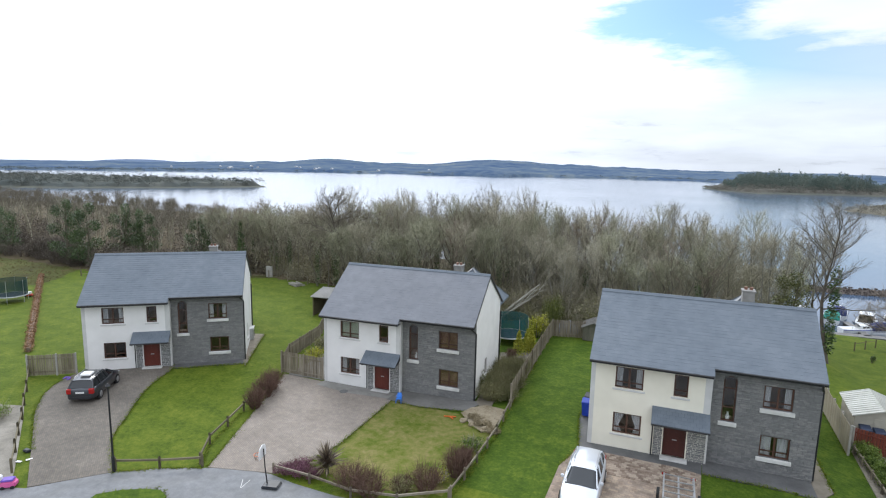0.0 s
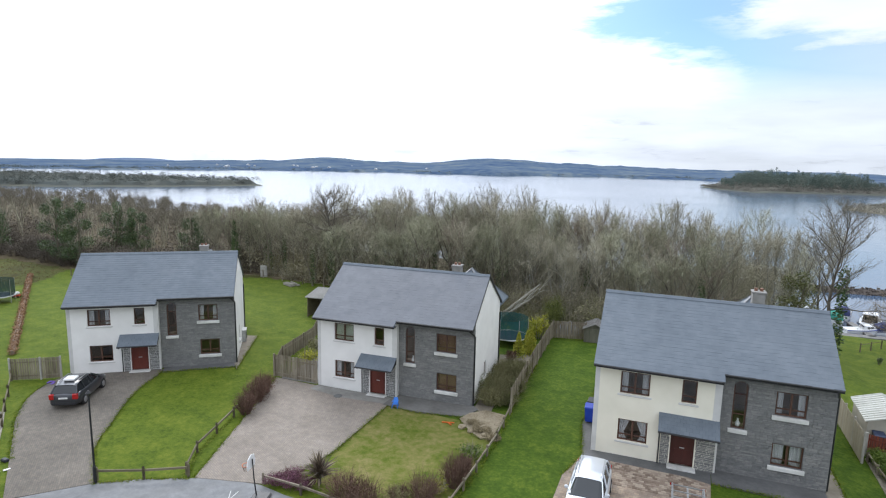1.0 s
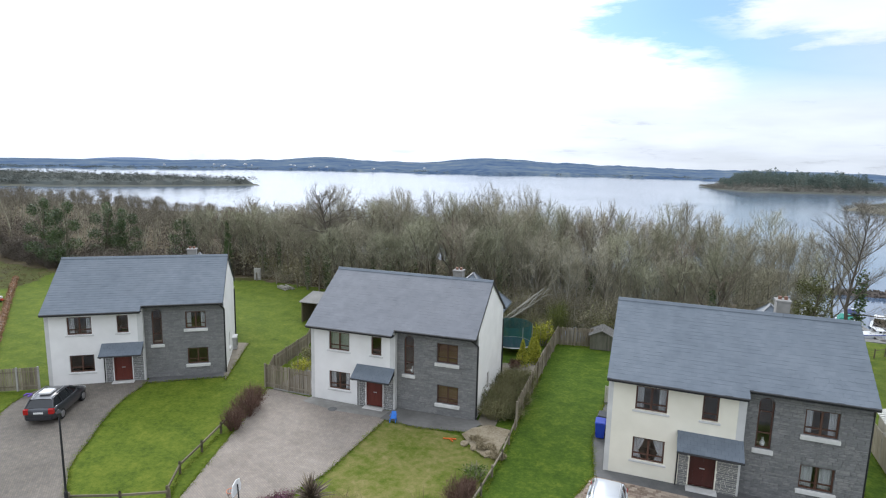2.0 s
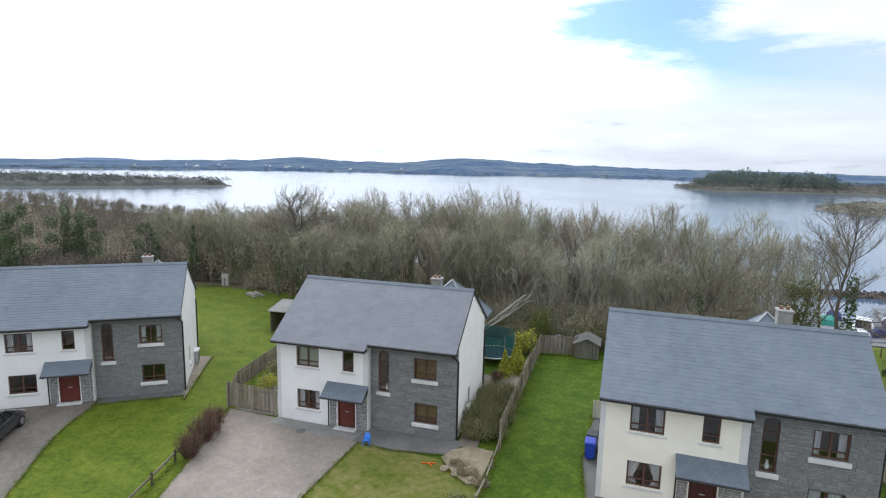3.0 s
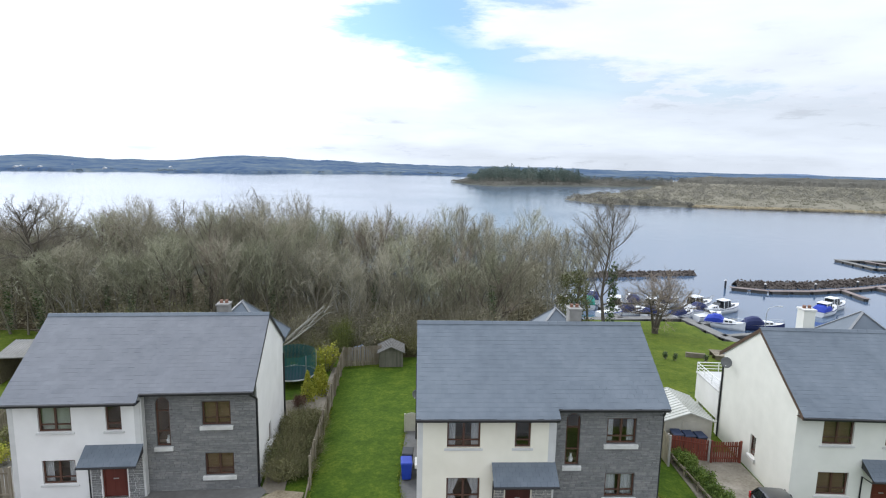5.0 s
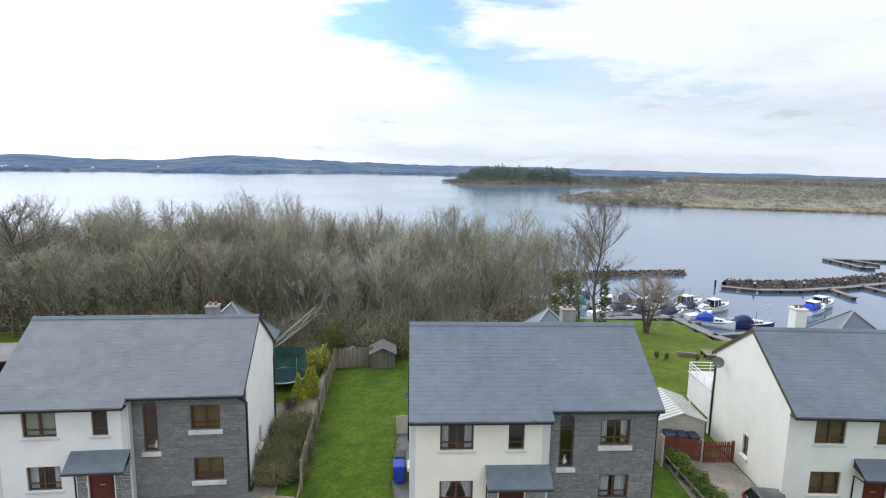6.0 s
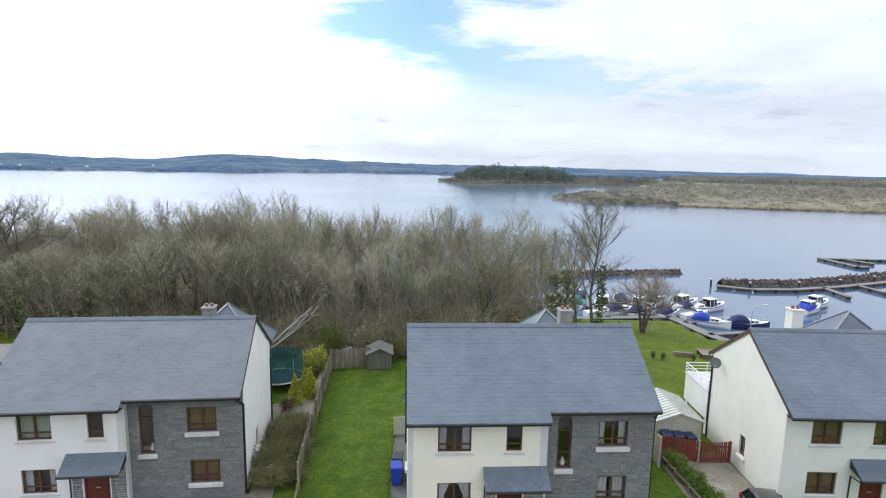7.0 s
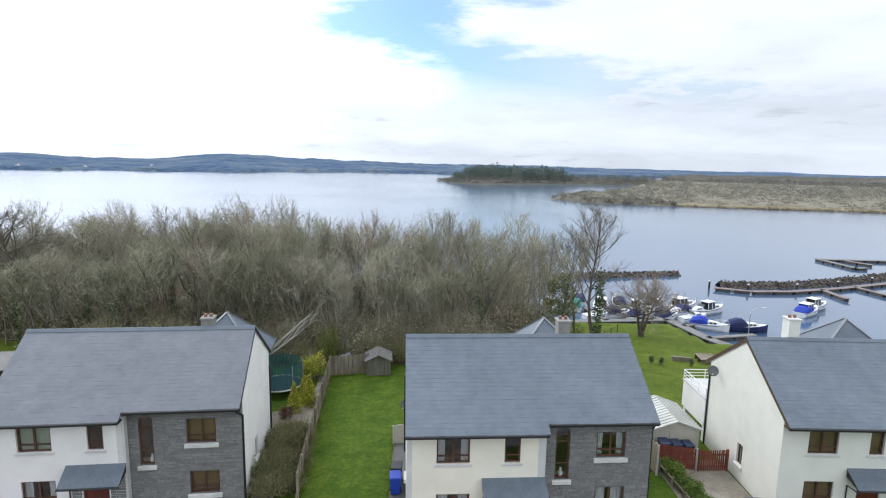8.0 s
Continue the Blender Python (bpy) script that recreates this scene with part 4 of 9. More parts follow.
                    verts.append(to(a, d1 + 0.12 + 0.035 * math.sin(q * 24), h * zq))
            b0 = 0
            for i in range(n):
                for j in range(4):
                    faces.append((b0 + i * 5 + j, b0 + (i + 1) * 5 + j, b0 + (i + 1) * 5 + j + 1, b0 + i * 5 + j + 1))
            c = pydata("curtain", verts, faces, M_CURTAIN, win, smooth=True)
            tagged(c, "pale drawn-back curtain")
    return win


M_SLATE_OB = material("blue grey slate piece", [(0.096, 0.118, 0.142), (0.118, 0.141, 0.167), (0.141, 0.165, 0.191)], scale=1.6, rough=0.6, bump=0.12, bump_scale=25, per_object=0.2, stain=0.10)


def slates(parent, u0, u1, v0, v1, mat=None, seed=1, side=1, name="slating", width=0.30, gauge=0.235, singles=0, proud=0.009):
    """Courses of overlapping slates on a slope; v0 is the eave, v1 the ridge."""
    rnd = random.Random(seed)
    verts, faces = [], []
    run = math.hypot(v1 - v0, PITCH * (v1 - v0))
    n = math.ceil(run / gauge)
    sl = Vector((0, (v1 - v0) / run, PITCH * abs(v1 - v0) / run))
    up = Vector((0, -sl.z * (1 if v1 > v0 else -1), abs(sl.y)))
    ridge = Vector((0, v1, roof_z(v1)))
    for k in range(n):
        a = ridge - sl * min(run, gauge * (k + 1))
        b = ridge - sl * (gauge * k)
        u = math.floor(u0 / width) * width - (width / 2 if k % 2 else 0)
        while u < u1 - 0.01:
            p, q = max(u, u0) + 0.001, min(u + width, u1) - 0.001
            if q - p > 0.28 and n - k <= singles:
                if "slate" not in STONES:
                    bm = bmesh.new()
                    hexa(bm, [(0, -0.01, 0), (width - 0.004, -0.01, 0), (width - 0.004, gauge, -0.004), (0, gauge, -0.004), (0, -0.01, 0.008), (width - 0.004, -0.01, 0.008), (width - 0.004, gauge, 0.004), (0, gauge, 0.004)])
                    STONES["slate"] = mesh_of(bm, "slate", M_SLATE_OB)
                ob = new("slate", STONES["slate"])
                ob.parent = parent
                ob.location = Vector((p, a.y, a.z)) + up * rnd.uniform(0.0, 0.004) + sl * rnd.uniform(-0.01, 0.01)
                ob.rotation_euler = (math.atan(PITCH), 0, 0)
            elif q - p > 0.02:
                lift_ = proud + rnd.uniform(0, 0.005)
                lo, hi = a + sl * rnd.uniform(-0.010, 0.010) + up * lift_, b + up * 0.004
                m0 = len(verts)
                verts += [(p, lo.y, lo.z), (q, lo.y, lo.z + rnd.uniform(-0.002, 0.002)), (q, hi.y, hi.z), (p, hi.y, hi.z), (p, a.y, a.z), (q, a.y, a.z)]
                faces += [(m0, m0 + 1, m0 + 2, m0 + 3), (m0 + 4, m0 + 5, m0 + 1, m0)]
            u += width
    ob = pydata(name, verts, faces, mat or M_SLATE, parent)
    return tagged(ob, "blue-grey slates laid in courses", kind="stuff")


def build_house(at, yaw, wall_mat, label, seed, chimney_u=7.75, chimney_top=9.1, stone=True, singles=0, curtains=(), door_mat=None, trim=None, apex=(8.45, 7.50, W + 0.15), proud=0.006, slate=None, split=UL, arch_u=7.25):
    h = thing("house", label, "house", at, yaw, "detached houses of one design")
    trim = trim or M_BLACK
    wins = {"w1": (1.33, 3.60, 2.83, 4.84), "w2": (4.40, 3.60, 5.12, 4.85), "w3": (1.34, 0.90, 2.86, 2.13)}
    door = (4.05, 0.10, 5.22, 2.20)
    swins = {"arch": (arch_u - 0.33, 2.50, arch_u + 0.33, 5.05), "w4": (8.75, 3.56, 10.12, 4.80), "w5": (8.80, 0.88, 10.20, 2.06)}
    top = roof_z(0.0) - 0.05
    bm = bmesh.new()
    holes = [*wins.values(), door]
    wall_cells(bm, 0, split, -0.5, top, holes, lambda a, f, z: (a, 0.3 * f, z))
    part("wall", bm, wall_mat, h, "smooth pale rendered front wall")
    # the stone front, set back, and the return of the white block
    bm = bmesh.new()
    sh = list(swins.values())
    stop = roof_z(SET) - 0.05
    wall_cells(bm, split, W, -0.5, stop, sh, lambda a, f, z: (a, SET + 0.3 * f, z))
    part("wall", bm, M_MORTAR if stone else wall_mat, h, "grey limestone front wall" if stone else "")
    bm = bmesh.new()
    box(bm, split - 0.3, 0.3, -0.5, split, SET + 0.3, top)
    part("wall", bm, wall_mat, h)
    if stone:
        arch_holes = list(sh[1:]) + [(arch_u - 0.33, 2.50, arch_u + 0.33, 4.72)]
        for k in range(6):
            q0, q1 = k / 6, (k + 1) / 6
            hw = 0.33 * math.sqrt(max(0.0, 1 - q0 * q0))
            arch_holes.append((arch_u - hw, 4.72 + 0.33 * q0, arch_u + hw, 4.72 + 0.33 * q1))
        stones(h, split + 0.02, W, 0.0, stop, SET - 0.001, arch_holes, seed, singles)
        stones(h, 3.55, split, 0.0, 2.42, -0.001, [(3.99, 0.0, 5.28, 2.26)], seed + 5)
    # arch head of the tall window
    bm = bmesh.new()
    n = 8
    for k in range(n):
        a0, a1 = math.pi * k / n, math.pi * (k + 1) / n
        p = [(arch_u + 0.33 * math.cos(a), 4.72 + 0.33 * math.sin(a)) for a in (a0, a1)]
        q = [(arch_u + 0.33 * math.cos(a), 5.06) for a in (a0, a1)]
        c = [(p[0][0], SET + 0.02, p[0][1]), (p[1][0], SET + 0.02, p[1][1]), (p[1][0], SET + 0.3, p[1][1]), (p[0][0], SET + 0.3, p[0][1]), (q[0][0], SET + 0.02, q[0][1]), (q[1][0], SET + 0.02, q[1][1]), (q[1][0], SET + 0.3, q[1][1]), (q[0][0], SET + 0.3, q[0][1])]
        hexa(bm, c)
    part("arch", bm, M_MORTAR if stone else wall_mat, h)
    # gables with a small window each
    gw = (3.35, 0.95, 3.95, 2.15)
    for u0, u1, v0 in ((0, 0.3, 0.3), (W - 0.3, W, SET + 0.3)):
        bm = bmesh.new()
        wall_cells(bm, v0, DEPTH, -0.5, 4.9, [gw], lambda a, f, z: (u0 + (u1 - u0) * f, a, z))
        part("wall", bm, wall_mat, h, "rendered gable wall")
        bm = bmesh.new()
        prism(bm, [(v0, 4.9), (DEPTH, 4.9), (DEPTH, roof_z(DEPTH) - 0.05), (RIDGE_V, RIDGE_Z - 0.05), (v0, roof_z(v0) - 0.05)], lambda p, q: (u0, p, q), lambda p, q: (u1, p, q))
        part("gable_top", bm, wall_mat, h)
    window_at(h, lambda a, d, z: (W - d, 3.35 + a, 0.95 + z), 0.6, 1.2, "single")
    window_at(h, lambda a, d, z: (d, 3.95 - a, 0.95 + z), 0.6, 1.2, "single")
    bm = bmesh.new()
    box(bm, 0.3, DEPTH - 0.3, -0.5, W - 0.3, DEPTH, roof_z(DEPTH) - 0.05)
    part("wall", bm, wall_mat, h, "rendered back wall")
    # rooms behind the glass
    for nm, *c in (("inner_floor", 0.3, 0.74, 2.55, W - 0.3, DEPTH - 0.3, 2.7), ("inner_floor", 0.3, 0.74, -0.1, W - 0.3, DEPTH - 0.3, 0.04), ("inner_ceiling", 0.3, 0.74, 5.15, W - 0.3, DEPTH - 0.3, 5.2),
                   ("inner_wall", 0.3, 3.2, 0.04, W - 0.3, 3.3, 2.55), ("inner_wall", 0.3, 3.2, 2.7, W - 0.3, 3.3, 5.15),
                   ("inner_wall", 3.7, 0.8, 0.04, 3.8, 3.2, 2.55), ("inner_wall", 3.7, 0.8, 2.7, 3.8, 3.2, 5.15), ("inner_wall", 6.3, 0.8, 0.04, 6.4, 3.2, 2.55), ("inner_wall", 6.3, 0.8, 2.7, 6.4, 3.2, 5.15)):
        bm = bmesh.new()
        box(bm, *c)
        part(nm, bm, M_ROOM, h)
    # windows
    for key, (a0, z0, a1, z1) in wins.items():
        window_at(h, lambda a, d, z, a0=a0, z0=z0: (a0 + a, d, z0 + z), a1 - a0, z1 - z0, "single" if key == "w2" else "double", sill="thin", curtain=dict(curtains).get(key))
    for key, (a0, z0, a1, z1) in swins.items():
        window_at(h, lambda a, d, z, a0=a0, z0=z0: (a0 + a, SET + d, z0 + z), a1 - a0, z1 - z0, "tall" if key == "arch" else "double", curtain=dict(curtains).get(key))
    # door
    d = thing("door", "", "")
    for key in list(d.keys()):
        del d[key]
    d.parent = h
    bm = bmesh.new()
    for a0, z0, a1, z1 in ((4.05, 0.10, 4.13, 2.20), (5.14, 0.10, 5.22, 2.20), (4.13, 2.12, 5.14, 2.20)):
        box(bm, a0, 0.08, z0, a1, 0.2, z1)
    part("frame", bm, door_mat or M_DOOR, d)
    bm = bmesh.new()
    box(bm, 4.13, 0.12, 0.10, 5.14, 0.165, 2.12)
    for a0 in (4.25, 4.70):
        for z0, z1 in ((0.30, 0.95), (1.15, 1.95)):
            box(bm, a0, 0.105, z0, a0 + 0.33, 0.12, z1)
    part("leaf", bm, door_mat or M_DOOR, d, "panelled door leaf")
    bm = bmesh.new()
    box(bm, 4.52, 0.095, 1.02, 4.76, 0.12, 1.07)
    part("letter_plate", bm, M_STEEL, d, "bright metal letter plate")
    bm = bmesh.new()
    box(bm, 3.95, -0.45, -0.1, 5.35, 0.12, 0.10)
    bevel(bm, 0.01)
    part("doorstep", bm, M_SILL, h, "pale concrete doorstep")
    # porch canopy with its own little slated roof
    c = thing("canopy", "", "")
    for key in list(c.keys()):
        del c[key]
    c.parent = h
    u0, u1 = 3.42, split + 0.06
    bm = bmesh.new()
    hexa(bm, [(u0, -0.90, 2.18), (u1, -0.90, 2.18), (u1, -0.002, 2.42), (u0, -0.002, 2.42), (u0, -0.90, 2.27), (u1, -0.90, 2.27), (u1, -0.002, 2.86), (u0, -0.002, 2.86)])
    part("soffit", bm, M_BLACK, c)
    verts, faces = [], []
    rnd = random.Random(seed + 9)
    for k in range(5):
        va, vb = -0.96 + k * 0.192, -0.96 + (k + 1) * 0.192
        za, zb = 2.24 + (va + 0.96) * 0.655, 2.24 + (vb + 0.96) * 0.655
        u = u0 - 0.04 - (0.15 if k % 2 else 0)
        while u < u1 + 0.03:
            p, q = max(u, u0 - 0.04) + 0.003, min(u + 0.3, u1 + 0.04) - 0.003
            if q - p > 0.02:
                m0 = len(verts)
                l = 0.014 + rnd.uniform(0, 0.004)
                verts += [(p, va, za + l), (q, va, za + l), (q, vb, zb + 0.012), (p, vb, zb + 0.012), (p, va, za - 0.01), (q, va, za - 0.01)]
                faces += [(m0, m0 + 1, m0 + 2, m0 + 3), (m0 + 4, m0 + 5, m0 + 1, m0)]
            u += 0.3
    tagged(pydata("slating", verts, faces, M_SLATE, c), kind="stuff")
    bm = bmesh.new()
    tube(bm, [(u0 - 0.04, -0.99, 2.20), (u1 + 0.04, -0.99, 2.20)], 0.05, 8)
    part("gutter", bm, M_BLACK, c)
    bm = bmesh.new()
    tube(bm, [(u0 + 0.02, -0.97, 2.18), (u0 + 0.04, -0.75, 2.05), (u0 + 0.06, -0.06, 1.98), (u0 + 0.06, -0.05, 0.02)], 0.035, 8)
    part("downpipe", bm, M_BLACK, c)
    # roof
    r = thing("roof", "", "")
    for key in list(r.keys()):
        del r[key]
    r.parent = h
    ov = 0.04
    bm = bmesh.new()
    th = 0.14

    def deck(ua, ub, va, vb):
        hexa(bm, [(ua, va, roof_z(va) - th), (ub, va, roof_z(va) - th), (ub, vb, roof_z(vb) - th), (ua, vb, roof_z(vb) - th), (ua, va, roof_z(va)), (ub, va, roof_z(va)), (ub, vb, roof_z(vb)), (ua, vb, roof_z(vb))])

    sv = EAVE_V + SET
    deck(-ov, split + 0.08, EAVE_V, RIDGE_V)
    deck(split + 0.08, W + ov, sv, RIDGE_V)
    deck(-ov, W + ov, RIDGE_V, BACK_V)
    part("deck", bm, M_SLATE, r)
    slates(r, -ov - 0.03, split + 0.1, EAVE_V - 0.04, RIDGE_V, slate, seed=seed, singles=7 if singles else 0, proud=proud)
    slates(r, split + 0.1, W + ov + 0.03, sv - 0.04, RIDGE_V, slate, seed=seed + 1, singles=7 if singles else 0, proud=proud)
    slates(r, -ov - 0.03, W + ov + 0.03, BACK_V + 0.04, RIDGE_V, seed=seed + 2, width=0.6, gauge=0.3)
    n = 24
    for k in range(n):
        a, b = -ov - 0.03 + (W + 2 * ov + 0.06) * k / n, -ov - 0.03 + (W + 2 * ov + 0.06) * (k + 1) / n - 0.008
        key = "ridge"
        if key not in STONES:
            bm = bmesh.new()
            L = b - a
            prism(bm, [(-0.16, -0.10), (0, 0.035), (0.16, -0.10), (0.16, -0.07), (0.02, 0.065), (-0.02, 0.065), (-0.16, -0.07)], lambda p, q: (0, p, q), lambda p, q: (L, p, q))
            STONES[key] = mesh_of(bm, "ridge_tile", M_SLATE)
        ob = new("ridge_tile", STONES[key])
        ob.parent = r
        ob.location = (a, RIDGE_V, RIDGE_Z + 0.01)
    for ua, ub, va in ((-ov, split + 0.06, EAVE_V), (split + 0.1, W + ov, sv)):
        bm = bmesh.new()
        box(bm, ua, va - 0.025, roof_z(va) - 0.20, ub, va - 0.002, roof_z(va) - 0.01)
        part("fascia", bm, M_BLACK, r)
        bm = bmesh.new()
        tube(bm, [(ua - 0.02, va - 0.085, roof_z(va) - 0.07), (ub, va - 0.085, roof_z(va) - 0.07)], 0.05, 8)
        part("gutter", bm, M_BLACK, r)
        bm = bmesh.new()
        box(bm, ua, va, roof_z(va) - 0.20, ub, 0.0 if va < -0.3 else SET, roof_z(va) - 0.17)
        part("soffit", bm, M_BLACK if trim is M_BLACK else trim, r)
    for u in (-ov - 0.03, W + ov + 0.005):
        for va, vb in ((EAVE_V if u < 1 else sv, RIDGE_V), (RIDGE_V, BACK_V)):
            bm = bmesh.new()
            hexa(bm, [(u, va, roof_z(va) - 0.22), (u + 0.025, va, roof_z(va) - 0.22), (u + 0.025, vb, roof_z(vb) - 0.22), (u, vb, roof_z(vb) - 0.22), (u, va, roof_z(va) - 0.004), (u + 0.025, va, roof_z(va) - 0.004), (u + 0.025, vb, roof_z(vb) - 0.004), (u, vb, roof_z(vb) - 0.004)])
            part("barge_board", bm, trim, r, "dark barge board")
    # downpipes
    for pts in ([(W - 0.2, sv - 0.08, roof_z(sv) - 0.12), (W + 0.02, SET - 0.02, 4.95), (W + 0.045, SET + 0.09, 4.85), (W + 0.045, SET + 0.09, 0.0)],
                [(W + 0.05, DEPTH - 0.05, 4.7), (W + 0.05, DEPTH - 0.05, 0.0)], [(-0.05, DEPTH - 0.05, 4.7), (-0.05, DEPTH - 0.05, 0.0)]):
        bm = bmesh.new()
        tube(bm, pts, 0.055, 8)
        part("downpipe", bm, M_BLACK, h, "black rainwater pipe")
    bm = bmesh.new()
    box(bm, split + 0.005, 0.02, 0.0, split + 0.09, SET - 0.06, 5.2)
    part("quoin_strip", bm, M_PALE, h)
    if stone:
        for a, b in ((-0.006, 0.24), (split - 0.26, split + 0.004)):
            bm = bmesh.new()
            box(bm, a, -0.006, 0.02 if a < 1 else 2.9, b, 0.10, 5.0)
            part("corner_band", bm, M_PALE, h, "pale grey plaster corner band")
    # chimney
    ch = thing("chimney", "", "")
    for key in list(ch.keys()):
        del ch[key]
    ch.parent = h
    ct = chimney_top
    bm = bmesh.new()
    box(bm, chimney_u, 4.15, 7.6, chimney_u + 0.62, 4.80, ct - 0.12)
    part("shaft", bm, wall_mat if chimney_top > 9.2 else M_MORTAR_PALE, ch, "rendered chimney stack")
    bm = bmesh.new()
    box(bm, chimney_u - 0.05, 4.10, ct - 0.12, chimney_u + 0.67, 4.85, ct - 0.02)
    bevel(bm, 0.015)
    part("cap", bm, M_SILL if chimney_top > 9.2 else M_MORTAR_PALE, ch)
    for k in (0.17, 0.45):
        bm = bmesh.new()
        tube(bm, [(chimney_u + k, 4.5, ct - 0.03), (chimney_u + k, 4.5, ct + 0.06), (chimney_u + k, 4.5, ct + 0.13)], [0.10, 0.085, 0.10], 12)
        part("pot", bm, M_TERRA, ch, "terracotta chimney pot")
    bm = bmesh.new()
    box(bm, chimney_u - 0.02, 4.1, 8.05, chimney_u + 0.64, 4.14, 8.3)
    part("flashing", bm, M_LEAD, ch)
    # two-storey return at the back under a hipped roof
    bm = bmesh.new()
    box(bm, 5.9, DEPTH, -0.5, W - 1.0, 12.2, 4.9)
    part("wall", bm, wall_mat, h)
    ax, az, re = apex
    verts = [(5.6, DEPTH - 0.5, 4.85), (re, DEPTH - 0.5, 4.85), (re, 12.5, 4.85), (5.6, 12.5, 4.85), (ax, 9.9, az), (ax, 10.1, az),
             (5.6, DEPTH - 0.5, 4.7), (re, DEPTH - 0.5, 4.7), (re, 12.5, 4.7), (5.6, 12.5, 4.7)]
    faces = [(0, 1, 4), (1, 2, 5, 4), (2, 3, 5), (3, 0, 4, 5), (6, 7, 1, 0), (7, 8, 2, 1), (8, 9, 3, 2), (9, 6, 0, 3), (9, 8, 7, 6)]
    tagged(pydata("return_roof", verts, faces, M_SLATE, h), "hipped slate roof of the rear return")
    for i in range(4):
        bm = bmesh.new()
        beam(bm, Vector(verts[i]) + Vector((0, 0, 0.02)), Vector(verts[4 if i < 2 else 5]) + Vector((0, 0, 0.02)), 0.16, 0.06)
        part("hip_tiles", bm, M_LEAD, h, "pale hip tiles")
    return h


HOUSE_A = build_house((-41.44, 25.84, 0.0), 0.680, M_WHITE, "white rendered house with grey stone bay, beside sloping lawn", 11, chimney_u=8.45, chimney_top=8.80, proud=0.012, apex=(8.45, 7.50, W - 0.45), split=5.95, arch_u=6.86, curtains=[("w1", "plain"), ("w4", "plain")])
HOUSE_B = build_house((-24.68, 32.89, -0.14), 0.111, M_WHITE, "white rendered house with grey stone bay behind a wide driveway", 21, chimney_u=8.55, chimney_top=8.80, proud=0.004, slate=M_SLATE_PALE, split=5.98, arch_u=6.87, apex=(8.45, 7.50, W - 0.30), curtains=[("w1", "pale"), ("w4", "blind"), ("w5", "blind"), ("w3", "plain")])
HOUSE_C = build_house((-5.20, 31.78, 0.26), 0.059, M_CREAM, "cream rendered house with grey stone bay and slate roof", 31, singles=260, arch_u=7.17, door_mat=M_DOOR_DARK, curtains=[("w1", "plain"), ("w3", "tied"), ("w4", "plain"), ("w5", "wide")], chimney_top=9.02)
HOUSE_D = build_house((13.31, 34.55, -0.46), -0.012, M_PALE_RENDER, "pale rendered house with brown barge boards near the marina", 41, chimney_u=2.3, chimney_top=9.4, stone=False, trim=M_BROWN, apex=(9.6, 7.85, W + 1.6), curtains=[("w1", "blind"), ("w2", "blind"), ("w3", "blind")])

# ---- trees ----


